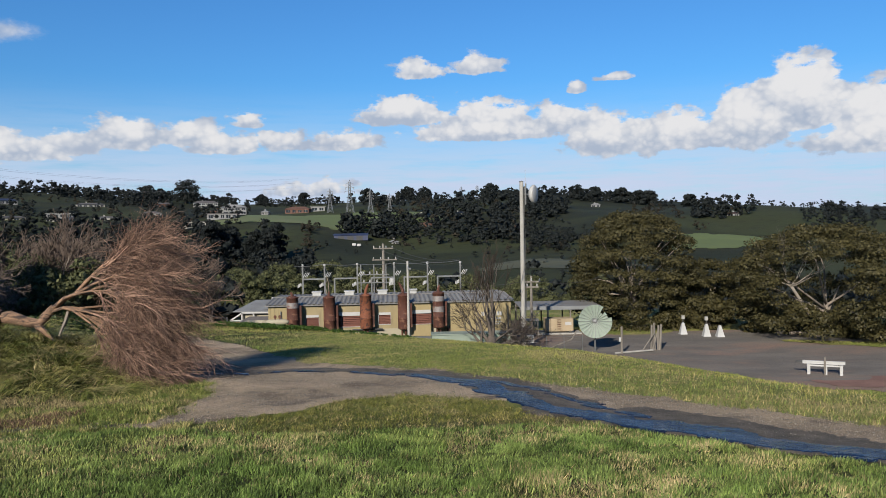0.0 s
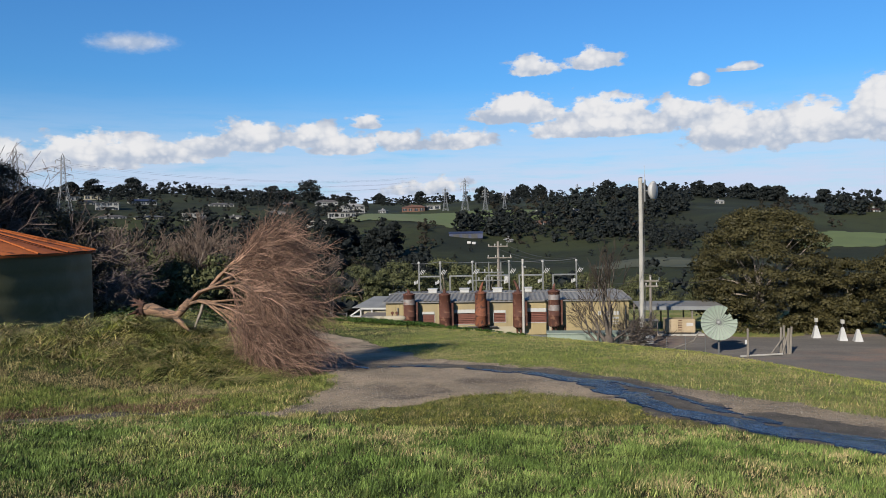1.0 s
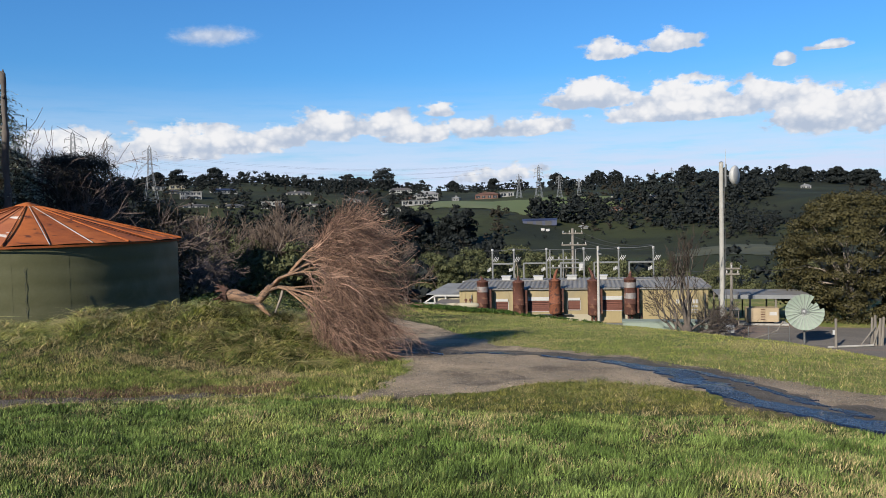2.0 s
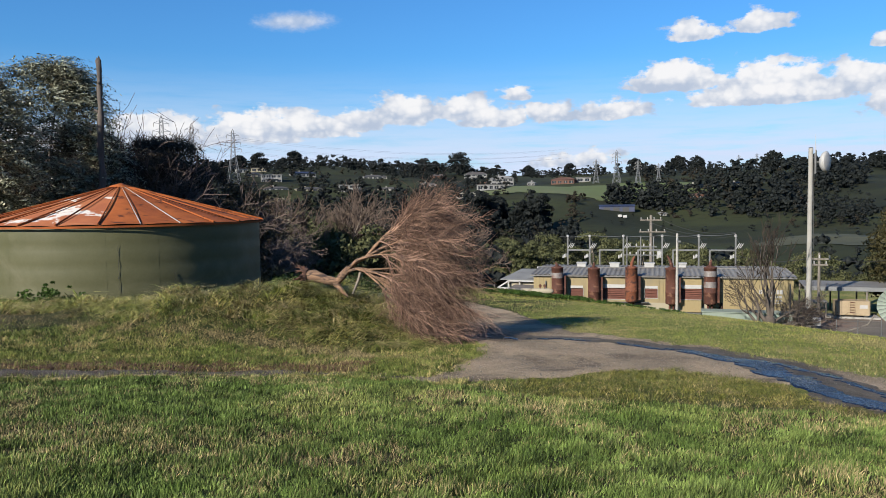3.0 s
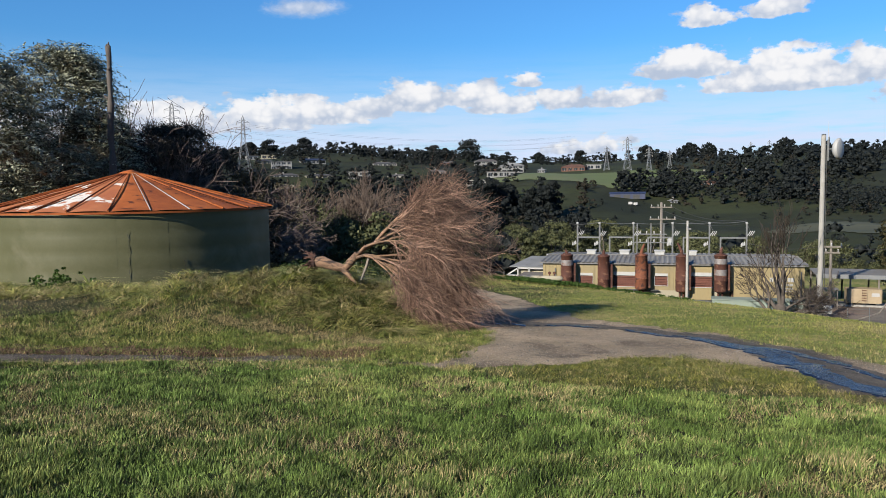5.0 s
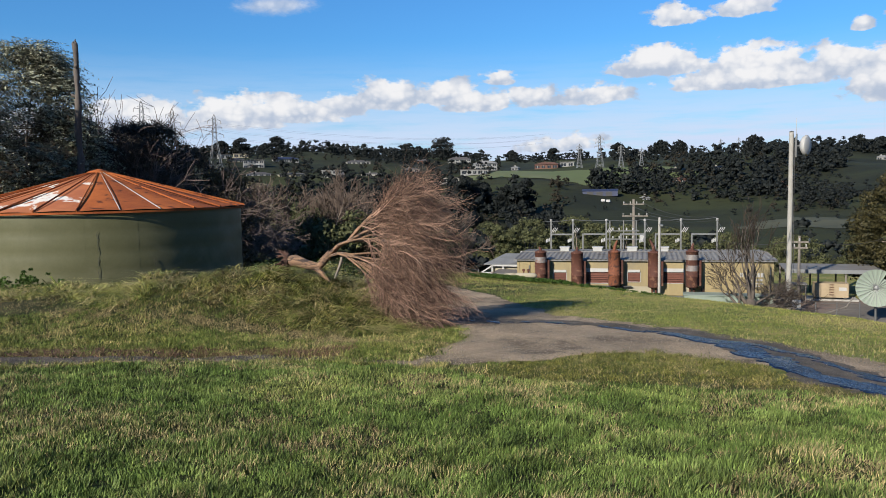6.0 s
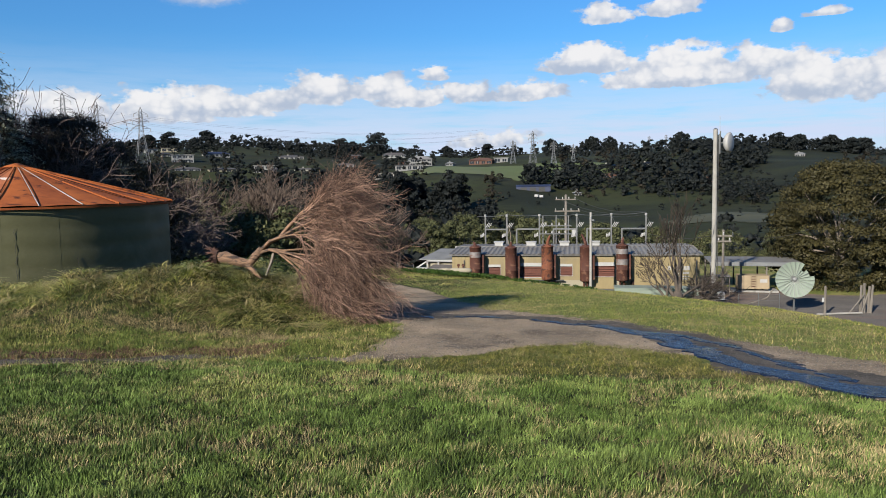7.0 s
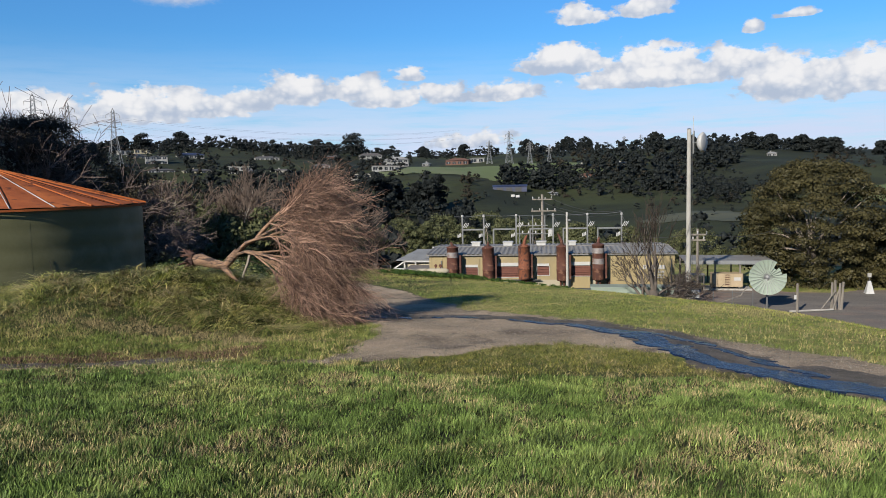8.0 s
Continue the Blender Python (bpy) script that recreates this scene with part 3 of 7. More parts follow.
STREAM = [(-4.3, 12.9, 0.042), (-2.8, 13.1, 0.059), (-1.3, 12.75, 0.067), (-0.26, 12.1, 0.109), (0.45, 11.2, 0.252), (0.9, 9.9, 0.202), (1.35, 8.75, 0.227), (2.35, 7.75, 0.260), (3.1, 6.95, 0.235), (3.7, 6.3, 0.218), (8, 2.4, 0.210)]
SIDE_STREAM = [(0.2, 11.65, 0.10), (0.95, 11.0, 0.12), (1.35, 10.2, 0.10), (1.75, 9.2, 0.07), (2.3, 8.3, 0.05)]
CAR_PARK = [(9, 66, 4), (14, 58, 8), (24, 56, 12), (42, 50, 14), (70, 42, 16)]


def track_gap(x, y):
    calm = 0.25 + 0.75 * smooth(-4.6, -3.2, x)
    return np.minimum(way_distance(x, y, TRACK), way_distance(x, y, SPUR)) + calm * (0.16 * wobble(x, y, 1.6) + 0.07 * wobble(x, y, 5.0)) + 0.05 * wobble(x * 0.8 + y * 0.6, y * 0.8 - x * 0.6, 9.0)


def sheet(name, gap, lo, hi, step, lift, mat, label, category):
    """A skin on the ground wherever gap(x, y) < 0, cut off along that outline."""
    xs, ys = np.arange(lo[0], hi[0], step), np.arange(lo[1], hi[1], step)
    gx, gy = np.meshgrid(xs, ys)
    g = gap(gx, gy)
    dgx, dgy = np.gradient(g, step, axis=1), np.gradient(g, step, axis=0)
    steep = np.maximum(np.hypot(dgx, dgy), 0.3)
    pull = np.where(g > 0, np.minimum(g / steep, 0.62 * step), 0) / steep
    px, py = gx - pull * dgx, gy - pull * dgy
    z = height(px, py) + np.where(g > 0, 0.004 if lift < 0.025 else lift, lift)
    inside = g < 0
    n, m = gx.shape
    idx = np.arange(n * m).reshape(n, m)
    q = np.stack([idx[:-1, :-1], idx[:-1, 1:], idx[1:, 1:], idx[1:, :-1]], -1)
    keep = inside[:-1, :-1].astype(int) + inside[:-1, 1:] + inside[1:, 1:] + inside[1:, :-1] >= 1
    faces = q[keep]
    used = np.unique(faces)
    remap = np.zeros(n * m, int)
    remap[used] = np.arange(len(used))
    verts = np.stack([px.ravel(), py.ravel(), z.ravel()], -1)[used]
    return tagged(new(name, raw_mesh(name, verts, remap[faces], mat, True)), label, category, kind="structure")


def make_ground():
    """One sheet from underfoot to beyond the ridge, finer where the camera looks."""
    az = np.radians(np.concatenate([np.linspace(-42, 66, 190), np.linspace(66, 318, 64)[1:-1]]))
    r = np.concatenate([np.linspace(0.0, 30, 130), np.geomspace(30, 4700, 130)[1:]])
    a, rr = np.meshgrid(az, r)
    x, y = -np.sin(a) * rr, np.cos(a) * rr
    z = height(x, y)
    n, m = rr.shape
    idx = np.arange(n * m).reshape(n, m)
    nxt = np.roll(idx, -1, axis=1)
    faces = np.stack([idx[:-1], idx[1:], nxt[1:], nxt[:-1]], -1).reshape(-1, 4)
    verts = np.stack([x.ravel(), y.ravel(), z.ravel()], -1)
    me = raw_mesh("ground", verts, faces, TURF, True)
    ob = tagged(new("ground", me), "grassy hillside falling to a valley below a far ridge", "ground", kind="structure")
    return ob


make_ground()
SOIL = material("red brown bare soil", (0.030, 0.017, 0.011), (0.105, 0.066, 0.045), 0.95, 1.5, 40.0, 0.8, depth=0.03, flecks=(0.16, 0.12, 0.085), gloss=0.15)
sheet("soil_strip", lambda x, y: way_distance(x, y, [(-14.5, 4.6, 0.5), (-9.45, 7.62, 0.32), (-8.7, 7.9, 0.30), (-7.9, 8.12, 0.22), (-7.0, 8.3, 0.10), (-6.4, 8.45, -0.05)]) + 0.10 * wobble(x, y, 2.4) + 0.06 * wobble(x, y, 7.0), (-15, 4), (-5, 9.5), 0.06, 0.016, SOIL, "strip of red-brown bare soil beside the track", "soil")
sheet("gravel_track", track_gap, (-17, -8), (17, 26), 0.07, 0.012, GRAVEL, "rutted grey gravel vehicle track through grass", "track")
# darker skin over the narrow track: paints the shade of the grass beside it
sheet("wheel_rut", lambda x, y: np.maximum(track_gap(x, y) + 0.02, x + 3.5 + 0.4 * wobble(x, y, 2.0)), (-17, 1), (-2.5, 10.5), 0.07, 0.019, RUT_SHADE, "narrow gravel wheel rut, darkened for the shade of the grass", "track")
sheet("muddy_verge", lambda x, y: way_distance(x - 0.17, y - 0.17, STREAM) - 0.24 + 0.14 * wobble(x, y, 2.2) + 0.06 * wobble(x, y, 6.0) + 0.05 * wobble(x, y, 15.0), (-5, 1), (9, 14.5), 0.035, 0.016, MUD, "wet dark soil beside running water", "mud")
sheet("water_runnel", lambda x, y: np.minimum(way_distance(x, y, STREAM), way_distance(x, y, SIDE_STREAM)) + 0.02 + 0.07 * wobble(x, y, 3.4) + 0.085 * wobble((x - y) * 0.9, (x + y) * 4.2, 1.9) + 0.025 * wobble(x * 0.6 + y * 0.8, y * 0.6 - x * 0.8, 11.0) + 0.012 * wobble(x, y, 21.0), (-5, 1), (9, 14.5), 0.025, 0.0245, WATER, "shallow runnel of water reflecting blue sky", "water")
# greener fields, with the patch of sun on them put into the colour
PADDOCK_LIT = material("sunlit paddock grass", (0.0390, 0.0565, 0.0120), (0.0690, 0.0900, 0.0200), 0.95, 0.03, 0.4, 0.3, spot=(0.0715, 0.0806, 0.0286), spot_at=(0.5, 0.7), spot_scale=0.02, stretch=(0.5, 1, 1))
sheet("paddock", lambda x, y: way_distance(x, y, [(-135, 470, 12), (-100, 490, 32), (-60, 500, 34), (-25, 515, 20)]) + 12 * wobble(x, y, 0.03) + 5 * wobble(x, y, 0.11), (-170, 420), (20, 560), 5, 0.25, PADDOCK_LIT, "sunlit green paddock on the far hillside", "paddock")
DULL_MEADOW = material("dull meadow grass", (0.0200, 0.0230, 0.0080), (0.0420, 0.0420, 0.0150), 0.95, 0.06, 0.5, 0.3, spot=(0.018, 0.022, 0.009), spot_at=(0.45, 0.62), spot_scale=0.07, stretch=(0.35, 1, 1))
sheet("paddock", lambda x, y: way_distance(x, y, [(20, 302, 5), (32, 309, 12), (52, 303, 13), (72, 302, 6)]) + 4 * wobble(x, y, 0.08) + 2 * wobble(x, y, 0.3), (0, 270), (100, 340), 2.5, 0.2, DULL_MEADOW, "dull green meadow at the foot of the hillside", "paddock")
sheet("paddock", lambda x, y: way_distance(x, y, [(104, 346, 6), (122, 362, 20), (144, 374, 16)]) + 4 * wobble(x, y, 0.08) + 2 * wobble(x, y, 0.3), (85, 320), (165, 390), 2.5, 0.2, PADDOCK_LIT, "sunlit green meadow between the gums", "paddock")
sheet("car_park", lambda x, y: way_distance(x, y, CAR_PARK) + 1.2 * wobble(x, y, 0.25), (0, 25), (90, 85), 0.8, 0.03, LOT, "worn grey bitumen car park", "car park")
sheet("bare_earth", lambda x, y: way_distance(x, y, [(22.5, 45.2, 0.7), (26, 44.6, 1.5), (34, 41, 2.2)]) + 0.8 * wobble(x, y, 0.5), (15, 36), (45, 48), 0.4, 0.05, EARTH, "strip of bare red earth by the car park", "earth")


sheet("grass_verge", lambda x, y: way_distance(x, y, [(27.4, 61.0, 0.3), (31, 59.5, 1.1), (36, 57.0, 1.5), (46, 51.5, 2.0)]) + 0.5 * wobble(x, y, 0.6), (24, 46), (50, 64), 0.4, 0.06, TURF, "grass strip between the car park and the shrubs", "grass")


def pebbles(name, seed, n, lo, hi, size, mat, label):
    rng = np.random.default_rng(seed)
    p = np.stack([rng.uniform(lo[0], hi[0], n), rng.uniform(lo[1], hi[1], n)], 1)
    g = track_gap(p[:, 0], p[:, 1])
    p = p[(g < 0.12) & (way_distance(p[:, 0], p[:, 1], STREAM) > 0.12)]
    n = len(p)
    c = np.stack([p[:, 0], p[:, 1], height(p[:, 0], p[:, 1]) + 0.014], 1)
    r = size * (0.4 + 1.2 * rng.random(n) ** 2)
    unit = np.array([[1, 0, 0], [0, 1, 0], [-1, 0, 0], [0, -1, 0], [0, 0, 0.8], [0, 0, -0.5]], float)
    jit = 1 + 0.35 * rng.normal(size=(n, 6, 1))
    a = rng.random(n) * 6.28
    ca, sa = np.cos(a)[:, None], np.sin(a)[:, None]
    v = unit[None] * jit * r[:, None, None]
    v = np.stack([v[..., 0] * ca - v[..., 1] * sa, v[..., 0] * sa + v[..., 1] * ca, v[..., 2]], -1) + c[:, None]
    tri = np.array([[0, 1, 4], [1, 2, 4], [2, 3, 4], [3, 0, 4], [1, 0, 5], [2, 1, 5], [3, 2, 5], [0, 3, 5]])
    f = (np.arange(n)[:, None, None] * 6 + tri[None]).reshape(-1, 3)
    return tagged(new(name, raw_mesh(name, v.reshape(-1, 3), f, mat)), label, "gravel", kind="stuff")


STONE = material("loose pale stones", (0.045, 0.038, 0.030), (0.270, 0.230, 0.180), 0.9, 2.0, 20.0, 0.0, island=0.8, skew=2.4)
pebbles("loose_gravel", 301, 36000, (-6, 6.5), (4.5, 14), 0.0072, STONE, "loose grey-brown gravel on the track")

# ---- water tank ----
def make_tank(x, y, radius, wall, base):
    tank = thing("water_tank", pose(x, y, base), "round green steel water tank with a rusted cone roof", "water tank")
    panels = 20
    for k in range(panels):
        s = Shape()
        a0, a1 = 2 * math.pi * k / panels, 2 * math.pi * (k + 1) / panels + 0.012
        rows, cols = 20, 10
        pts = []
        for i in range(rows + 1):
            for j in range(cols + 1):
                u, v = j / cols, i / rows
                belly = 0.030 * abs(math.sin(v * math.pi * 4)) ** 0.6 * (0.8 + 0.2 * math.sin(2 * math.pi * u) ** 2)
                rr = radius + belly * 0.6 + 0.003 * u
                a = a0 + (a1 - a0) * u
                pts.append((rr * math.cos(a), rr * math.sin(a), wall * v))
        s.add(pts, [(i * (cols + 1) + j, i * (cols + 1) + j + 1, (i + 1) * (cols + 1) + j + 1, (i + 1) * (cols + 1) + j) for i in range(rows) for j in range(cols)])
        part("wall_panel", s, GREEN_STEEL, tank, smooth=True)
    s = Shape()
    s.lathe([(radius - 0.05, 0), (radius - 0.05, wall - 0.02)], 64)
    part("wall_lining", s, DARK, tank)
    sheets, rim, apex, over = 26, wall + 0.03, 1.22, radius + 0.16
    for k in range(sheets):
        a0, a1 = 2 * math.pi * k / sheets, 2 * math.pi * (k + 1) / sheets
        drop = 0.03 * random.uniform(-1, 1)
        s = Shape()
        rows, cols, pts = 8, 5, []
        for i in range(rows + 1):
            for j in range(cols + 1):
                u, v = j / cols, i / rows
                rr = over + (0.28 - over) * v
                z = rim + apex * v + 0.025 * math.sin(math.pi * u) * (1 - v) - 0.05 * math.sin(math.pi * v) + drop * (1 - v) * u
                a = a0 + (a1 - a0) * u
                pts.append((rr * math.cos(a), rr * math.sin(a), z))
        s.add(pts, [(i * (cols + 1) + j, i * (cols + 1) + j + 1, (i + 1) * (cols + 1) + j + 1, (i + 1) * (cols + 1) + j) for i in range(rows) for j in range(cols)])
        part("roof_sheet", s, RUST_BARE if k in ROOF_BARE else RUST, tank, smooth=True)
        a, c, d = a0, math.cos(a0), math.sin(a0)
        rib = Shape().tube([((over - 0.0) * c, over * d, rim + 0.03), (0.3 * c, 0.3 * d, rim + apex + 0.02)], [0.030, 0.018] if k not in (23, 24) else [0.016, 0.008], 5)
        part("roof_rib", rib, WHITE if k in (23, 24) else RUST, tank)
    part("roof_cap", Shape().lathe([(0.42, rim + apex - 0.06), (0.36, rim + apex + 0.04), (0.05, rim + apex + 0.13)], 20), RUST, tank, "rusted iron cap", True)
    part("eave_ring", Shape().lathe([(over - 0.01, rim - 0.07), (over + 0.005, rim - 0.07), (over + 0.005, rim - 0.01), (over - 0.01, rim - 0.01)], 96, cap=False), RUST, tank)
    for a, top in ((-0.86, 1.45), (-0.52, 0.55)):
        path = [((radius + 0.035) * math.cos(a + 0.004 * math.sin(9 * i)), (radius + 0.035) * math.sin(a + 0.006 * math.sin(9 * i)), 0.35 + top * i / 12) for i in range(13)]
        part("patched_seam", Shape().tube(path, [0.002 + 0.007 * abs(math.sin(i * 2.1)) for i in range(13)], 4), DARK, tank, "dark cracked seam")
    return tank


ROOF_BARE = (16, 17, 18, 19, 20, 21)
make_tank(-19.6, 21.4, 4.65, 2.35, gz(-17.5, 18.5) - 0.05)

# ---- powerhouse ----
BASE_M = Matrix.Translation((-13.9, 60.4, -8.0)) @ Matrix.Rotation(math.atan2(1.4, 19.3), 4, "Z")
LENGTH, DEEP, EAVE, RIDGE = 19.35, 9.5, 3.68, 3.84


def wall_with_holes(s, x0, x1, z0, z1, y0, y1, holes):
    """A wall slab with real openings: holes are (x0, x1, z0, z1)."""
    xs = sorted({x0, x1, *[h[0] for h in holes], *[h[1] for h in holes]})
    zs = sorted({z0, z1, *[h[2] for h in holes], *[h[3] for h in holes]})
    for a, b in zip(xs, xs[1:]):
        for c, d in zip(zs, zs[1:]):
            mx, mz = (a + b) / 2, (c + d) / 2
            if not any(h[0] < mx < h[1] and h[2] < mz < h[3] for h in holes):
                s.box((a, y0, c), (b, y1, d))


def make_powerhouse():
    house = thing("powerhouse", BASE_M, "long cream powerhouse with a grey iron roof and louvred openings", "building")
    holes = [(2.95, 3.95, 1.88, 2.66), (5.45, 7.25, 1.85, 2.72), (8.7, 9.65, 1.98, 2.72), (11.35, 12.95, 1.92, 2.76)]
    low = Shape()
    low.box((0, 0, 0), (11.35, 0.2, 1.62)), low.box((12.95, 0, 0), (13.7, 0.2, 1.62))
    part("lower_wall", low, PALE, house, "pale rendered lower wall")
    s = Shape()
    wall_with_holes(s, 0, LENGTH, 0, EAVE, 0.003, 0.2, holes + [(0, 11.35, 0, 1.62), (11.35, 12.95, 0, 1.82), (12.95, 13.7, 0, 1.62)])
    for k in range(64):
        x = 0.15 + k * 0.3
        if not any(h[0] - 0.05 < x < h[1] + 0.05 for h in holes):
            s.box((x - 0.035, -0.022, 1.625 if x < 13.7 else 0), (x + 0.035, 0.003, EAVE - 0.06))
    part("front_wall", s, CREAM, house)
    for x0 in (0.003, LENGTH - 0.203):
        g = Shape()
        g.add([(x0, 0.2, 0), (x0 + 0.2, 0.2, 0), (x0 + 0.2, DEEP, 0), (x0, DEEP, 0), (x0, 0.2, EAVE), (x0 + 0.2, 0.2, EAVE), (x0 + 0.2, DEEP, EAVE), (x0, DEEP, EAVE),
               (x0, DEEP / 2, RIDGE), (x0 + 0.2, DEEP / 2, RIDGE)],
              [(0, 4, 8, 7, 3), (1, 2, 6, 9, 5), (4, 5, 9, 8), (8, 9, 6, 7), (0, 1, 5, 4), (2, 3, 7, 6), (0, 3, 2, 1)])
        part("end_wall", g, CREAM, house)
    part("back_wall", Shape().box((0.21, DEEP - 0.2, 0), (LENGTH - 0.21, DEEP - 0.003, EAVE)), CREAM, house)
    # ribbed roof sheets, each a part
    n = 26
    for side in (0, 1):
        for k in range(n):
            s = Shape()
            x0, x1 = -0.25 + (LENGTH + 0.5) * k / n, -0.25 + (LENGTH + 0.5) * (k + 1) / n
            ya, yb = (-0.14, DEEP / 2) if side == 0 else (DEEP + 0.14, DEEP / 2)
            za, zb = EAVE + 0.02, RIDGE + 0.05
            cols = 8
            pts = []
            for (y, z) in ((ya, za), (yb, zb)):
                for j in range(cols + 1):
                    pts.append((x0 + (x1 - x0) * j / cols, y, z + (0.045 if j % 4 in (0, 1) else 0)))
            pts += [(p[0], p[1], p[2] - 0.012) for p in pts]
            w1 = cols + 1
            f = [(j, j + 1, w1 + j + 1, w1 + j) for j in range(cols)] + [(2 * w1 + j + 1, 2 * w1 + j, 3 * w1 + j, 3 * w1 + j + 1) for j in range(cols)]
            f += [(j + 1, j, 2 * w1 + j, 2 * w1 + j + 1) for j in range(cols)]
            part("roof_sheet", s.add(pts, f), ZINC, house)
    part("ridge_cap", Shape().box((-0.25, DEEP / 2 - 0.16, RIDGE + 0.07), (LENGTH + 0.25, DEEP / 2 + 0.16, RIDGE + 0.12)), ZINC, house)
    part("gutter", Shape().box((-0.25, -0.23, EAVE - 0.08), (LENGTH + 0.25, -0.15, EAVE + 0.0)), ZINC, house)
    for (a, b, c, d) in holes:
        frame_part = Shape()
        for q in (((a, -0.06, d), (b, 0.05, d + (0.28 if b - a > 1.2 else 0.2))), ((a - 0.03, -0.04, c - 0.03), (a, 0.05, d)), ((b, -0.04, c - 0.03), (b + 0.03, 0.05, d)), ((a, -0.05, c - 0.04), (b, 0.05, c))):
            frame_part.box(*q)
        vent = part("louvre_window", frame_part, WHITE, house, "louvred opening with a white head panel")
        part("backing", Shape().box((a, 0.14, c), (b, 0.18, d)), DARK, vent)
        m = 6
        for k in range(m):
            z = c + (d - c) * (k + 0.5) / m
            slat = Shape().add([(a, -0.01, z - 0.07), (b, -0.01, z - 0.07), (b, 0.1, z + 0.05), (a, 0.1, z + 0.05), (a, 0.004, z - 0.075), (b, 0.004, z - 0.075), (b, 0.114, z + 0.045), (a, 0.114, z + 0.045)],
                               [(0, 1, 2, 3), (5, 4, 7, 6), (0, 4, 5, 1), (3, 2, 6, 7)])
            part("slat", slat, LOUVRE, vent)
    part("panel_band", Shape().box((11.35, -0.05, 0.95), (12.95, 0.02, 1.82)), CREAM, house, "cream sheet panel")
    door = part("roller_door", Shape().box((11.35, 0.05, 0.0), (12.95, 0.1, 0.92)), GALV, house, "pale ribbed steel roller door")
    for k in range(6):
        part("slat", Shape().box((11.36, -0.01 - 0.02 * (k % 2), 0.02 + k * 0.15), (12.94, 0.05, 0.15 + k * 0.15)), GALV, door)
    # sign: unreadable lettering as bars
    sign = part("sign", Shape().box((16.85, -0.05, 1.6), (18.75, -0.024, 2.9)), CREAM, house, "painted sign with white lettering bars")
    bars = ((16.95, 17.25, 2.45, 2.75), (17.5, 18.65, 2.45, 2.75), (17.6, 18.6, 2.15, 2.3), (17.4, 18.6, 1.9, 2.0), (17.3, 18.5, 1.72, 1.8))
    for a, b, c, d in bars:
        k = max(1, round((b - a) / 0.24))
        for i in range(k):
            part("lettering_bar", Shape().box((a + (b - a) * i / k, -0.062, c), (a + (b - a) * (i + 0.8) / k, -0.05, d)), WHITE, sign)
    # drip stains and pipes
    for x, z0, z1 in ((1.0, 1.9, 3.2), (14.2, 0.95, 1.6), (14.35, 0.95, 1.7), (19.1, 0.1, 3.2)):
        part("downpipe", Shape().tube([(x, -0.08, z0), (x, -0.08, z1)], 0.05, 6), RUST_DARK if x > 14 and x < 15 else GALV, house)

    # low catwalk rail under the openings
    part("pipe_run", Shape().tube([(6.6, -0.25, 1.62), (9.0, -0.25, 1.62)], 0.07, 6), DARK, house)
    return house


def make_silencer(x, top, bottom, tone, bare=(), stub=0.9, lean=0.1):
    m = BASE_M @ Matrix.Translation((x, -0.72, bottom))
    h, r = top - bottom, 0.46
    s = thing("exhaust_silencer", m, "tall rusted cylindrical exhaust silencer on the powerhouse wall", "silencer", "silencers along the powerhouse")
    body = Shape().lathe([(0.30, 0.0), (r - 0.02, 0.06), (r, 0.14), (r, h * 0.3), (r + 0.015, h * 0.3 + 0.02), (r + 0.015, h * 0.3 + 0.06), (r, h * 0.3 + 0.08), (r, h - 0.16), (r + 0.02, h - 0.15), (r + 0.02, h - 0.08), (r - 0.04, h - 0.06), (0.2, h - 0.04)], 24)
    part("body", body, tone, s, smooth=True)
    for a, b in bare:
        part("band", Shape().lathe([(r + 0.006, a * h), (r + 0.012, b * h)], 24, cap=False), BARE_STEEL, s, "bare steel band", True)
    part("flange", Shape().lathe([(0.32, h - 0.14), (0.32, h - 0.02), (0.2, h + 0.02)], 16), tone, s)
    for k in range(8):
        a = k * math.pi / 4
        part("bolt", Shape().box((-0.03, -0.03, 0), (0.03, 0.03, 0.05), pose(0.27 * math.cos(a), 0.27 * math.sin(a), h - 0.02)), tone, s)
    part("tail_pipe", Shape().tube([(0, 0, h - 0.1), (lean * 0.2, 0, h + 0.3 * stub), (lean, 0.1, h + 0.75 * stub), (lean * 1.6, 0.1, h + stub)], [0.14, 0.13, 0.09, 0.05], 10), tone, s)
    part("bracket", Shape().box((-0.35, 0.3, 0.5), (0.35, 0.71, 0.62)), RUST_DARK, s)
    part("bracket", Shape().box((-0.35, 0.3, h - 0.7), (0.35, 0.71, h - 0.58)), RUST_DARK, s)
    for dx in (-0.14, 0.14):
        part("drain_leg", Shape().tube([(dx, 0.0, 0.08), (dx, 0.0, -bottom)], 0.075, 8), RUST_DARK, s)
    part("inlet_box", Shape().box((r - 0.05, 0.05, 0.15), (r + 0.22, 0.5, h * 0.72)), RUST_DARK, s)
    return s


SILENCER_RED = material("orange rusted steel", (0.0663, 0.0187, 0.0078), (0.1677, 0.0530, 0.0203), 0.85, 2.4, 18.0, 0.5, spot=(0.0351, 0.0117, 0.0070), spot_at=(0.50, 0.60), spot_scale=2.2)
make_powerhouse()
make_silencer(2.0, 4.45, 1.75, RUST_DARK, ((0.66, 0.82),), 0.3, -0.1)
make_silencer(4.85, 4.4, 1.62, RUST_DARK, (), 0.35, 0.0)
make_silencer(7.7, 4.5, 1.72, SILENCER_RED, (), 0.75, 0.14)
make_silencer(10.68, 4.45, 1.6, RUST_DARK, (), 0.9, -0.22)
make_silencer(13.45, 4.55, 1.65, RUST_DARK, ((0.45, 0.6), (0.74, 0.88)), 0.5, 0.05)

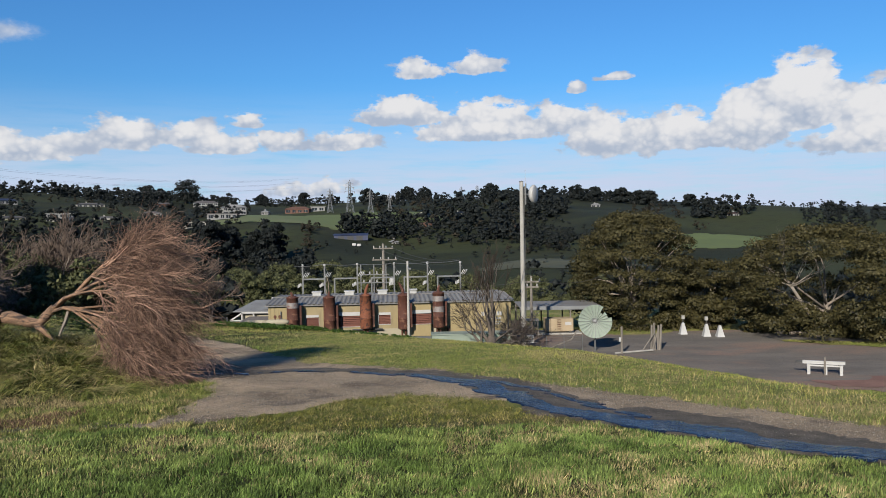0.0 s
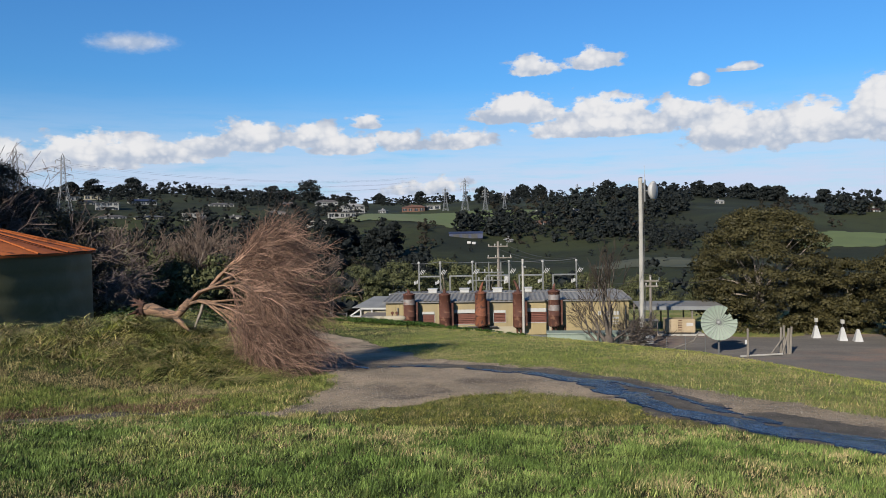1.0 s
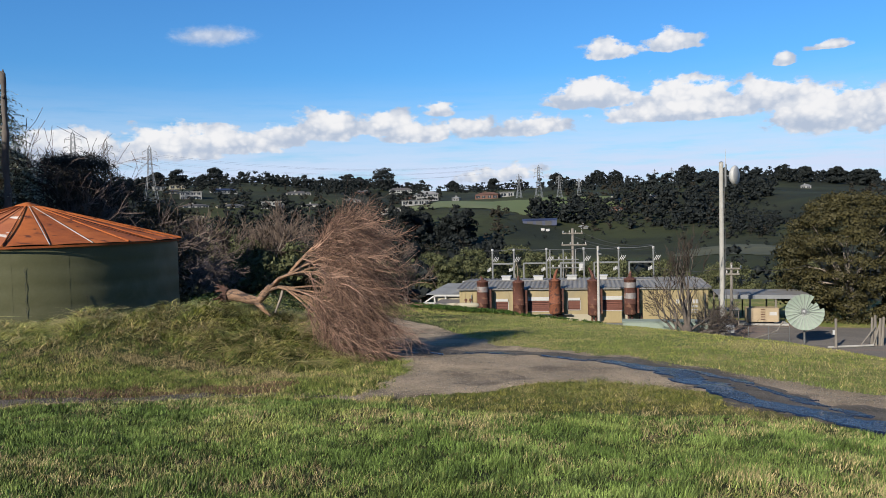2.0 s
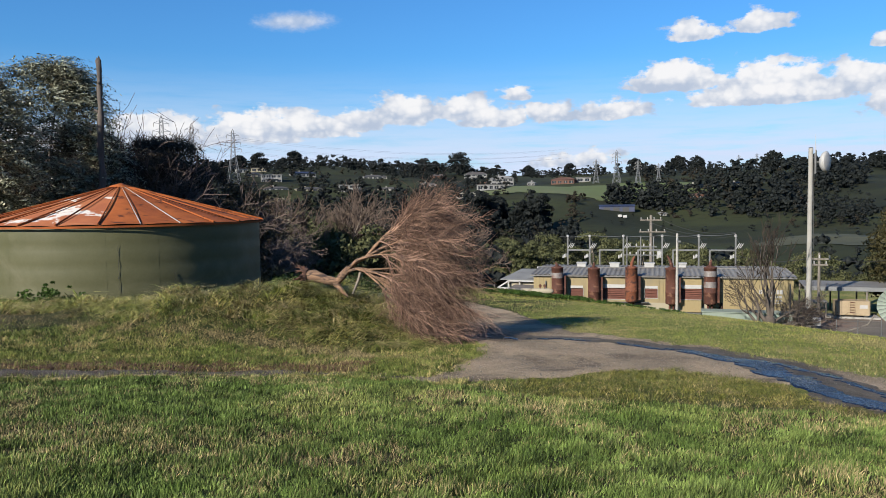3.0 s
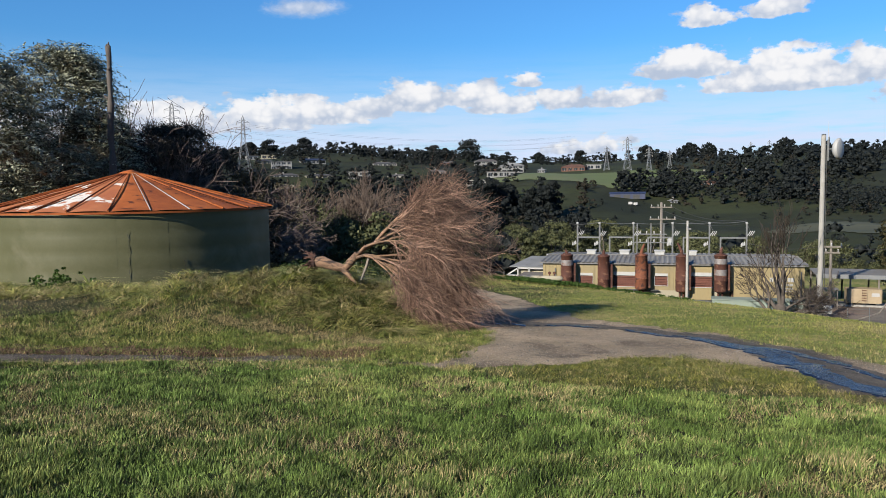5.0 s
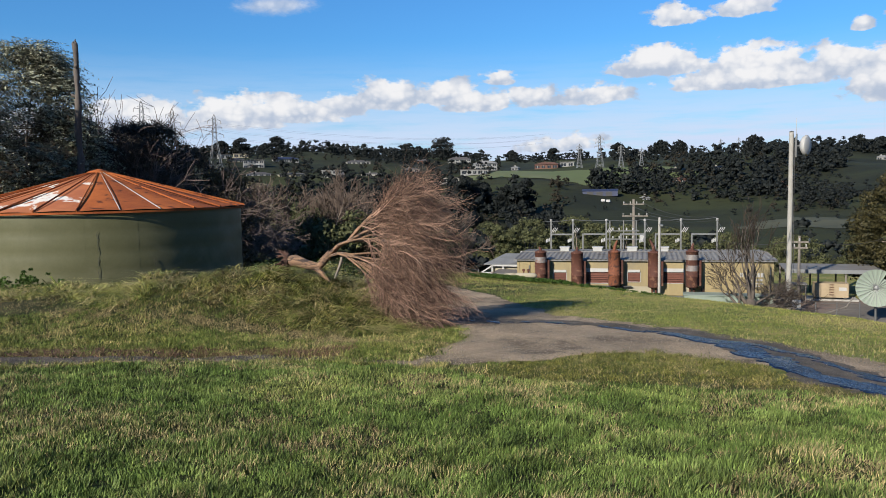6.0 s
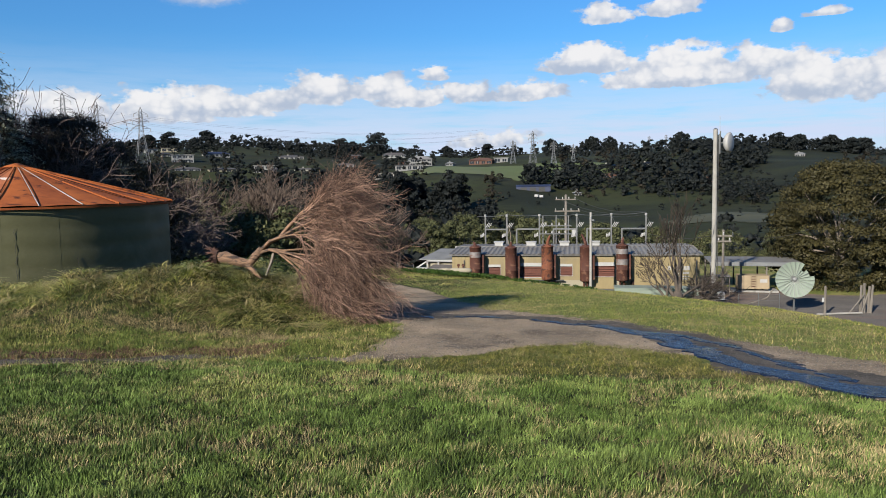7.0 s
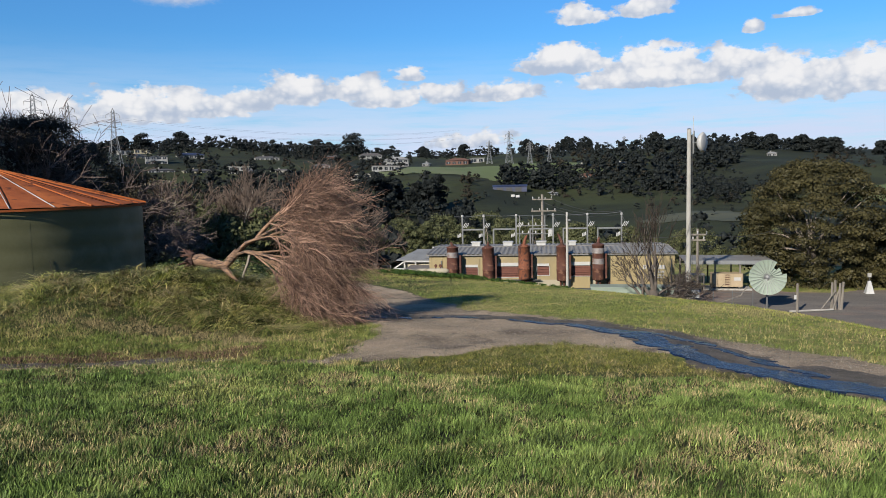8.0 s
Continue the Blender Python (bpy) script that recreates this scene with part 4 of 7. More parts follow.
# ---- plants ----
def rand_dirs(rng, n):
    d = rng.normal(size=(n, 3))
    return d / np.linalg.norm(d, axis=1)[:, None]


def leaf_arrays(rng, centre, normal, along, length, width):
    """Pointed leaves, a quad each."""
    n = normal / np.maximum(np.linalg.norm(normal, axis=1)[:, None], 1e-6)
    a = along - n * np.sum(along * n, axis=1)[:, None]
    a /= np.maximum(np.linalg.norm(a, axis=1)[:, None], 1e-6)
    b = np.cross(n, a)
    L, W = length[:, None], width[:, None]
    v = np.stack([centre - a * L * 0.5, centre + b * W * 0.5 + a * L * 0.05, centre + a * L * 0.5 - n * L * 0.12, centre - b * W * 0.5 + a * L * 0.05], 1)
    return v.reshape(-1, 3), np.arange(len(centre) * 4).reshape(-1, 4)


def crown_mesh(name, seed, blobs, per, leaf, mat, slim=0.6, shell=0.72, droop=0.0, sway=(0, 0, 0), ruffle=0.55):
    """Leaves on many overlapping clumps: blobs hold x, y, z, radius, flatness."""
    rng = np.random.default_rng(seed)
    blobs = np.asarray(blobs, float)
    count = np.maximum(6, (per * (blobs[:, 3] / blobs[:, 3].mean()) ** 2)).astype(int)
    who = np.repeat(np.arange(len(blobs)), count)
    d = rand_dirs(rng, len(who))
    d[:, 2] = np.where(d[:, 2] < -0.25, -d[:, 2] * 0.6, d[:, 2])
    rad = blobs[who, 3] * (shell + (1.12 - shell) * rng.random(len(who)))
    c = blobs[who, :3] + d * rad[:, None] * np.stack([np.ones(len(who)), np.ones(len(who)), blobs[who, 4]], 1)
    normal = d + rng.normal(size=d.shape) * ruffle
    along = rng.normal(size=d.shape) + np.array([0, 0, -droop]) + np.asarray(sway)
    size = leaf * (0.55 + 0.9 * rng.random(len(who)))
    v, f = leaf_arrays(rng, c, normal, along, size, size * slim)
    return raw_mesh(name, v, f, mat)


def spray_mesh(name, seed, blobs, n, length, leaf, mat, sway=(0.9, 0.2, 0.0), droop=0.9, nodes=6):
    """Arching sprays with paired leaflets, drooping from the outside of a crown."""
    rng = np.random.default_rng(seed)
    blobs = np.asarray(blobs, float)
    who = rng.choice(len(blobs), n, p=blobs[:, 3] ** 2 / np.sum(blobs[:, 3] ** 2))
    d = rand_dirs(rng, n)
    d[:, 2] = np.where(d[:, 2] < -0.3, -d[:, 2], d[:, 2])
    start = blobs[who, :3] + d * (blobs[who, 3] * (0.55 + 0.45 * rng.random(n)))[:, None]
    aim = d * 0.8 + np.asarray(sway) * (0.5 + rng.random(n))[:, None] + rng.normal(size=d.shape) * 0.25
    aim /= np.linalg.norm(aim, axis=1)[:, None]
    L = length * (0.6 + 0.8 * rng.random(n))
    side = np.cross(aim, np.array([0, 0, 1.0]))
    side /= np.maximum(np.linalg.norm(side, axis=1)[:, None], 1e-6)
    cs, ns, al, sz = [], [], [], []
    for k in range(nodes):
        u = (k + 0.5) / nodes
        p = start + aim * (L * u)[:, None] + np.array([0, 0, -1.0]) * (L * droop * 0.6 * u * u)[:, None]
        for q in (-1, 1):
            a = side * q + aim * 0.5 + np.array([0, 0, -0.35 - 0.5 * u]) + rng.normal(size=d.shape) * 0.2
            cs.append(p + a * leaf * 0.35)
            al.append(a)
            ns.append(np.array([0, 0, 1.0]) + d * 0.5 + rng.normal(size=d.shape) * 0.35)
            sz.append(leaf * (1.15 - 0.6 * u) * (0.7 + 0.6 * rng.random(n)))
    sz = np.concatenate(sz)
    v, f = leaf_arrays(rng, np.concatenate(cs), np.concatenate(ns), np.concatenate(al), sz, sz * 0.42)
    return raw_mesh(name, v, f, mat)


def dome(rng, n, width, height_, lo=0.15, r=(0.10, 0.20), flat=0.75, fill=0.55):
    """Clump places over a rounded, uneven crown."""
    out = []
    for i in range(n):
        a, t = rng.random() * 2 * math.pi, rng.random()
        z = lo + (1 - lo) * t
        u = (z - lo) / (1 - lo)
        wide = (1 - max(0, u - 0.35) ** 2 / 0.44) ** 0.5 if u > 0.35 else 0.80 + 0.20 * u / 0.35
        rr = wide * (fill + (1 - fill) * math.sqrt(rng.random()))
        rad = width * (r[0] + (r[1] - r[0]) * rng.random())
        out.append((math.cos(a) * rr * (width / 2 - rad * 0.6), math.sin(a) * rr * (width / 2 - rad * 0.6), z * height_ - rad * 0.5, rad, flat))
    return out


def limb_shape(rng, trunk_h, trunk_r, ends, sides=7):
    s = Shape()
    lean = Vector((rng.normal() * 0.1, rng.normal() * 0.1, 0)) * trunk_h
    fork = Vector((lean.x, lean.y, trunk_h))
    s.tube([(0, 0, -0.3), (0, 0, 0.1), lean * 0.4 + Vector((0, 0, trunk_h * 0.5)), fork], [trunk_r * 1.6, trunk_r * 1.2, trunk_r, trunk_r * 0.85], sides)
    for e in ends:
        e = Vector(e)
        mid = fork.lerp(e, 0.5) + Vector((rng.normal(), rng.normal(), 0.6 * abs(rng.normal()))) * 0.08 * (e - fork).length
        start = fork.lerp(Vector((lean.x * 0.5, lean.y * 0.5, trunk_h * 0.6)), rng.random())
        s.tube([start, start.lerp(mid, 0.5), mid, mid.lerp(e, 0.5) + Vector((0, 0, 0.03 * (e - fork).length)), e], [trunk_r * 0.55, trunk_r * 0.42, trunk_r * 0.3, trunk_r * 0.18, trunk_r * 0.06], 5)
    return s


def leafy_tree(name, x, y, width, tall, seed, mat, bark, label, clumps=60, per=170, leaf=0.35, lo=0.15, category="tree", group="", r=(0.10, 0.20), flat=0.75, trunk=0.3, limbs=14, slim=0.6, droop=0.0, sway=(0, 0, 0), sink=0.0, fill=0.55, shell=0.72, spray=None, ruffle=0.55, hollow=None):
    rng = np.random.default_rng(seed)
    t = thing(name, pose(x, y, gz(x, y) - sink), label, category, group)
    blobs = dome(rng, clumps, width, tall, lo, r, flat, fill)
    if hollow:
        # an opening in the foliage that shows the limbs: bearing, half angle, lowest and highest share of the height
        face, half, z0, z1 = hollow
        blobs = [b for b in blobs if not (z0 < b[2] / tall < z1 and abs((math.degrees(math.atan2(b[1], b[0])) - face + 180) % 360 - 180) < half and math.hypot(b[0], b[1]) > width * 0.10)]
    ends = [blobs[i][:3] for i in rng.permutation(len(blobs))[:limbs]]
    part("trunk", limb_shape(rng, tall * 0.28, width * 0.022 * trunk / 0.3, ends), bark, t, smooth=True)
    part("crown", crown_mesh("crown", seed, blobs, per, leaf, mat, slim, shell, droop, sway, ruffle), mat, t)
    if spray:
        mat2, per2, leaf2 = spray
        part("leaf_spray", spray_mesh("leaf_spray", seed + 500, blobs, per2, 0.85, leaf2, mat2, sway), mat2, t, "silvery drooping outer sprays")
    return t


def grow(rng, paths, start, way, length, radius, depth, spread=0.6, rise=0.15, forks=(2, 4), steps=5, shrink=0.68, sway=(0, 0, 0)):
    """Branching bare wood: paths gets (points, radii, depth)."""
    p, d = Vector(start), Vector(way).normalized()
    pts, rad = [p.copy()], [radius]
    for i in range(steps):
        d = (d + Vector(rng.normal(size=3)) * 0.16 + Vector((0, 0, rise * 0.25)) + Vector(sway) * 0.1).normalized()
        p = p + d * (length / steps)
        pts.append(p.copy())
        rad.append(radius * (1 - 0.55 * (i + 1) / steps))
    paths.append((pts, rad, depth))
    if depth > 0:
        for k in range(int(rng.integers(forks[0], forks[1] + 1)) + 1):
            i = int(rng.integers(max(1, steps // 2), steps + 1)) if k else steps
            side = Vector(rng.normal(size=3)).normalized()
            nd = (d + side * spread).normalized()
            grow(rng, paths, pts[i], nd, length * shrink * (0.75 + 0.5 * rng.random()), rad[i] * 0.72, depth - 1, spread, rise, forks, max(3 if depth > 2 else 2, steps - 1), shrink, sway)


def bare_tree(name, x, y, tall, seed, bark, twig, label, depth=5, first=0.28, radius=0.16, spread=0.6, rise=0.25, forks=(2, 3), category="tree", group="", sink=0.0, stems=1, ends=0.006, sway=(0, 0, 0), shrink=0.70):
    rng = np.random.default_rng(seed)
    t = thing(name, pose(x, y, gz(x, y) - sink), label, category, group)
    paths = []
    for k in range(stems):
        d = Vector((rng.normal() * 0.12, rng.normal() * 0.12, 1)) if stems == 1 else Vector((rng.normal() * 0.6, rng.normal() * 0.6, 1))
        grow(rng, paths, (rng.normal() * 0.1 * (stems > 1), rng.normal() * 0.1 * (stems > 1), -0.15), d, tall * first, radius, depth, spread, rise, forks, sway=sway, shrink=shrink)
    wood, fine = Shape(), Shape()
    for pts, rad, dep in paths:
        if dep >= depth - 2:
            wood.tube(pts, [max(q, ends) for q in rad], 6)
        else:
            fine.tube(pts, [max(q, ends) for q in rad], 3, cap=False)
    part("trunk", wood, bark, t, smooth=True)
    tagged(part("brushwood", fine, twig, t), kind="stuff")
    return t


def fallen_tree():
    """A toppled tree on the mound: bare trunk, root stub, and a fan of dead hanging twigs."""
    rng = np.random.default_rng(11)
    t = thing("fallen_tree", Matrix.Translation((-6.87, 11.97, 0.32)) @ Matrix.Rotation(radians(9), 4, "Z") @ Matrix.Diagonal((0.93, 0.95, 0.97, 1.0)), "uprooted dead tree with a bare trunk and red-brown hanging twigs", "fallen tree")
    # local axes: x along the trunk, y away, z up
    trunk = Shape().tube([(-0.10, 0, 0.0), (0.10, 0, 0.02), (0.35, 0.0, -0.06), (0.55, 0.02, -0.10), (0.66, 0.02, 0.02), (0.80, 0.0, 0.16)], [0.10, 0.112, 0.085, 0.078, 0.076, 0.062], 14)
    part("trunk", trunk, BARK, t, smooth=True)
    stub = Shape()
    for k in range(44):
        a = rng.random() * 2 * math.pi
        q = Vector((-0.06, 0.13 * math.cos(a), 0.13 * math.sin(a)))
        stub.tube([q * 0.8, q + Vector((-0.03 - 0.04 * rng.random(), 0.03 * math.cos(a), 0.03 * math.sin(a))), q + Vector((-0.04 - 0.20 * rng.random(), 0.16 * math.cos(a) * rng.random(), 0.18 * math.sin(a) * rng.random() - 0.03))], [0.045, 0.024, 0.005], 5)
    part("root_stub", stub, BARK_TORN, t, "torn dark root stub")
    part("snag", Shape().tube([(0.5, 0, -0.1), (0.66, -0.05, -0.24), (0.8, -0.08, -0.36)], [0.06, 0.045, 0.02], 6), BARK, t)
    part("snag", Shape().tube([(1.05, 0.0, 0.16), (1.0, -0.05, -0.05), (0.9, -0.1, -0.3)], [0.035, 0.03, 0.02], 6), BARK_GREY, t)
    twigs = Shape()
    limbs = [  # end of each limb
        (2.12, 0.2, 1.10), (2.28, -0.25, 1.04), (2.0, 0.4, 0.95), (2.46, 0.5, 0.80), (2.5, -0.4, 0.62), (2.6, 0.1, 0.35), (2.3, -0.6, 0.2), (2.65, 0.4, -0.1), (2.1, -0.55, -0.28), (2.45, -0.1, -0.5), (2.05, 0.5, 0.62), (1.9, -0.2, 0.78), (2.55, -0.55, -0.88), (2.3, -0.7, -0.92), (2.7, -0.25, -0.98), (2.5, -0.25, -0.72), (2.2, -0.45, -0.75), (2.65, 0.15, -0.62), (2.78, 0.0, 0.0), (2.8, -0.3, -0.35)]
    for e in limbs:
        e, a = Vector(e), Vector((0.72, 0.01, 0.08))
        low = e.z < 0.0
        b = Vector((1.15, e.y * 0.25, 0.36 if not low else 0.12))
        c = b.lerp(e, 0.55) + Vector((0, 0, 0.16 if not low else 0.10))
        path = [a, a.lerp(b, 0.6) + Vector((0, 0, 0.05)), b, b.lerp(c, 0.5) + Vector((0, 0, 0.03)), c, c.lerp(e, 0.5) + Vector((0, 0, 0.05)), e]
        thick = 0.042 if e.z > 0.3 else 0.030
        part("limb", Shape().tube(path, [thick, thick * 0.9, thick * 0.75, thick * 0.55, thick * 0.4, thick * 0.25, thick * 0.12], 7), BARK, t, smooth=True)
        for k in range(20):
            f = 0.28 + 0.72 * (k + rng.random()) / 20
            g = f * 4
            i = min(3, int(g))
            p = path[2 + i].lerp(path[3 + i], g - i) if i < 4 else e
            out = (e - b).normalized()
            d = (out + Vector(rng.normal(size=3)) * 0.40 + Vector((0.25, 0, 0.05))).normalized()
            length = 0.36 + 0.46 * rng.random()
            sag = 0.05 if e.z > 0.5 else 0.13
            q, sub = p.copy(), [p.copy()]
            for j in range(5):
                d = (d + Vector((0.03, 0, -0.6 * sag)) + Vector(rng.normal(size=3)) * 0.07).normalized()
                q = q + d * length / 5
                sub.append(q.copy())
            twigs.tube(sub, [0.013, 0.011, 0.009, 0.007, 0.005, 0.003], 4, cap=False)
            for m in range(21):
                j = int(rng.integers(1, 6))
                q2 = sub[j].copy()
                d2 = (d * 0.85 + Vector(rng.normal(size=3)) * 0.52 + Vector((0.28, 0, 0.02))).normalized()
                l2 = 0.26 + 0.46 * rng.random()
                bow = Vector(rng.normal(size=3)) * 0.16
                thread = [q2.copy()]
                for u in range(5):
                    d2 = (d2 + Vector((0.0, 0, -1.5 * sag)) + bow + Vector(rng.normal(size=3)) * 0.20).normalized()
                    q2 = q2 + d2 * l2 / 5
                    low_z = -1.16 - 0.05 * (q2.x - 2.0)
                    if q2.z < low_z:
                        q2.z = low_z + 0.05 * rng.random()
                    thread.append(q2.copy())
                twigs.tube(thread, [0.0036, 0.0034, 0.0030, 0.0026, 0.0020, 0.0012], 3, cap=False)
    tagged(part("brushwood", twigs, TWIG, t, "thin red-brown hanging twigs"), kind="stuff")


TWIG_WARM = material("bare grey brown twigs", (0.032, 0.025, 0.020), (0.088, 0.066, 0.050), 0.85, 0.5, 4.0, 0.0, island=0.6)
TWIG_PINK = material("bare pinkish twigs", (0.0840, 0.0630, 0.0560), (0.2800, 0.2100, 0.1848), 0.85, 0.5, 4.0, 0.0, island=0.6, gloss=0.12)
fallen_tree()
def pale_limbs(x, y):
    """The bare forked limbs that show in the opening of the wide gum."""
    rng = np.random.default_rng(77)
    t = [o for o in scene.objects if o.name.startswith("gum_tree")][-1]
    right, front = Vector((0.89, -0.45, 0)), Vector((-0.45, -0.89, 0))
    foot = right * -0.6 + front * 1.2
    fork = right * -2.6 + front * 4.2 + Vector((0, 0, 4.3))
    part("forked_stem", Shape().tube([foot, foot.lerp(fork, 0.4) + Vector((0, 0, 0.3)), fork], [0.17, 0.14, 0.11], 8), BARK_PALE, t, "pale smooth forked stem", True)
    for dx, dy, dz, ln in ((-1.5, 0.1, 0.9, 2.6), (-0.5, 0.2, 1.0, 2.9), (0.3, 0.0, 1.0, 3.0), (1.2, 0.2, 0.75, 3.2), (1.8, 0.1, 0.35, 3.0), (-1.6, 0.3, 0.25, 2.4)):
        paths = []
        grow(rng, paths, fork, right * dx + front * dy + Vector((0, 0, dz)), ln * 0.62, 0.070, 3, 0.5, 0.35, (1, 2), 5, 0.74)
        limb = Shape()
        for pts, rad, dep in paths:
            limb.tube(pts, rad, 6)
        part("limb", limb, BARK_PALE, t, "pale bare limb", True)


BARK_PALE = material("pale gum bark", (0.080, 0.064, 0.050), (0.200, 0.170, 0.138), 0.8, 1.5, 12.0, 0.3)
GUM = "broad olive-green gum tree with dense rounded foliage"
leafy_tree("gum_tree", 18.2, 72.8, 13.2, 10.9, 21, LEAF_GUM, BARK_GREY, GUM + " beside the car park", 270, 250, 0.20, 0.05, group="gums by the car park", r=(0.055, 0.105), flat=0.66, ruffle=0.34, shell=0.72)
leafy_tree("gum_tree", 32.6, 65.0, 18.5, 9.3, 22, LEAF_GUM, BARK_GREY, "wide spreading gum tree with pale limbs showing through olive leaves", 330, 200, 0.20, 0.12, group="gums by the car park", r=(0.040, 0.078), flat=0.62, limbs=9, trunk=0.16, fill=0.55, ruffle=0.34, shell=0.74, hollow=(233, 24, 0.34, 0.66))
pale_limbs(32.6, 65.0)
leafy_tree("gum_tree", 25.2, 73.5, 6.5, 6.0, 23, LEAF_GUM, BARK_GREY, "lower gum tree standing between two larger ones", 60, 200, 0.26, 0.05, group="gums by the car park", r=(0.09, 0.17))
leafy_tree("shrub", 42.0, 62.5, 8.0, 4.6, 24, LEAF_GUM, BARK_DARK, "dense olive shrub at the edge of the car park", 50, 180, 0.26, 0.0, "shrub")
leafy_tree("shrub", 37.5, 59.8, 6.0, 3.0, 25, LEAF_GUM, BARK_DARK, "low olive shrub at the edge of the car park", 40, 170, 0.25, 0.0, "shrub")
for i, (x, y, wd, h) in enumerate(((-33, 102, 9, 5.6), (-27.5, 104, 9, 6.6), (-21.5, 104, 9, 6.8), (-15.5, 107, 9, 7.4), (-9.5, 106, 8, 6.0), (-3.5, 108, 9, 5.6), (4, 110, 9, 5.2), (12, 112, 10, 5.2), (20, 108, 9, 5.5), (-39, 98, 8, 5.4), (-44, 104, 9, 5.8), (-24.5, 101, 6, 5.8), (-12.5, 108, 7, 6.4))):
    leafy_tree("gum_tree", x, y - 3, wd * 0.9, h, 40 + i, LEAF_MID, BARK_GREY, "grey-green gum tree in the row behind the powerhouse", 90, 120, 0.26, 0.02, group="gums behind the powerhouse", r=(0.07, 0.14), flat=0.85, limbs=6, ruffle=0.3, slim=0.5)
for k, (x, y, wd, h) in enumerate(((27.6, 66.8, 3.6, 2.4), (30.5, 65.2, 4.0, 2.6), (33.6, 63.0, 4.2, 2.8), (24.0, 69.5, 3.6, 2.6), (21.0, 70.5, 3.4, 2.2), (46.5, 56.5, 7, 3.6))):
    leafy_tree("shrub", x, y, wd, h, 140 + k, LEAF_GUM, BARK_DARK, "low olive shrub under the gum trees", 40, 120, 0.24, 0.0, "shrub", "shrubs under the gums")
log = thing("fallen_branch", pose(28.4, 62.9, gz(28, 63), 0, 0, -28), "pale fallen branch lying under the gum tree", "branch")
part("stem", Shape().tube([(0, 0, 0.35), (0.9, 0.1, 0.5), (1.8, 0, 0.36), (2.9, -0.2, 0.1)], [0.14, 0.12, 0.10, 0.06], 8), BARK_GREY, log, smooth=True)
part("fork", Shape().tube([(1.2, 0.05, 0.45), (1.8, 0.5, 0.75), (2.3, 0.7, 0.95)], [0.07, 0.05, 0.03], 6), BARK_GREY, log, smooth=True)
# silvery wattles and thicket behind the tank
leafy_tree("wattle_tree", -26.3, 24.6, 6.9, 9.2, 60, LEAF_WATTLE, BARK_DARK, "tall silvery-green wattle with drooping sprays", 200, 200, 0.14, 0.03, group="wattles by the tank", spray=(LEAF_SILVER, 4300, 0.19), r=(0.06, 0.13), slim=0.27, droop=0.6, sway=(0.9, 0.2, 0), flat=0.9, shell=0.6)
leafy_tree("wattle_tree", -25.2, 19.7, 5.2, 8.3, 61, LEAF_WATTLE, BARK_DARK, "tall silvery-green wattle with drooping sprays", 130, 180, 0.14, 0.03, group="wattles by the tank", spray=(LEAF_SILVER, 2300, 0.19), r=(0.08, 0.15), slim=0.27, droop=0.6, sway=(0.9, 0.2, 0), flat=0.9, shell=0.6)
leafy_tree("shrub", -27.3, 27.2, 6.0, 7.3, 62, LEAF_THICKET, BARK_DARK, "dark tangled shrub behind the tank", 90, 330, 0.55, 0.0, "shrub", r=(0.09, 0.17), slim=0.05, ruffle=1.2)
leafy_tree("shrub", -24.6, 29.6, 6.6, 6.7, 63, LEAF_THICKET, BARK_DARK, "dark tangled shrub behind the tank", 90, 330, 0.55, 0.0, "shrub", r=(0.09, 0.17), slim=0.05, ruffle=1.2)
leafy_tree("shrub", -21.6, 31.6, 4.6, 4.8, 64, LEAF_BROWN, BARK_DARK, "grey-green shrub behind the tank", 60, 130, 0.17, 0.0, "shrub", r=(0.10, 0.18))
for i, (x, y, h) in enumerate(((-24.5, 28.0, 6.6), (-26.2, 29.2, 8.0), (-22.6, 29.0, 5.8), (-21.4, 29.8, 5.2), (-20.2, 30.2, 4.6), (-27.8, 27.5, 7.4), (-25.3, 30.4, 7.2), (-23.6, 30.4, 6.2), (-22.4, 31.4, 5.6), (-27.0, 30.5, 8.8))):
    bare_tree("bare_shrub", x, y, h * 1.12, 70 + i, BARK_DARK, TWIG_DARK, "dark leafless thorny shrub in the thicket behind the tank", 4, 0.34, 0.036, 0.85, 0.06, (2, 3), "shrub", "thicket behind the tank", stems=4, ends=0.011)
for i, (x, y, h) in enumerate(((-25.6, 30.6, 8.4), (-27.6, 29.4, 9.0), (-23.6, 31.6, 7.2))):
    bare_tree("bare_tree", x, y, h, 150 + i, BARK_DARK, TWIG_DARK, "dark leafless tree rising out of the thicket", 5, 0.30, 0.06, 0.75, 0.22, (2, 3), group="leafless trees by the tank", ends=0.011)
leafy_tree("shrub", -27.0, 42.6, 5.2, 5.0, 80, material("rusty olive foliage", (0.045, 0.038, 0.020), (0.135, 0.112, 0.060), 0.6, 0.3, 2.0, 0.0, island=0.6), BARK_DARK, "rusty olive shrub between the tank and the fallen tree", 60, 120, 0.17, 0.0, "shrub", r=(0.07, 0.14))
leafy_tree("shrub", -21.4, 40.2, 3.8, 3.2, 81, LEAF_MID, BARK_DARK, "dull brown shrub behind the fallen tree", 60, 200, 0.10, 0.0, "shrub")
for i, (x, y, h, sd) in enumerate(((-23.3, 38.7, 2.9, 82), (-24.8, 38.3, 2.8, 83), (-24.0, 37.8, 2.5, 84), (-22.4, 38.6, 2.5, 85))):
    bare_tree("bare_shrub", x, y, h, sd, BARK_GREY, TWIG_PINK, "low pinkish leafless bush behind the mound", 4, 0.34, 0.03, 0.8, 0.1, (2, 3), "shrub", "bushes behind the mound", stems=7, ends=0.011)
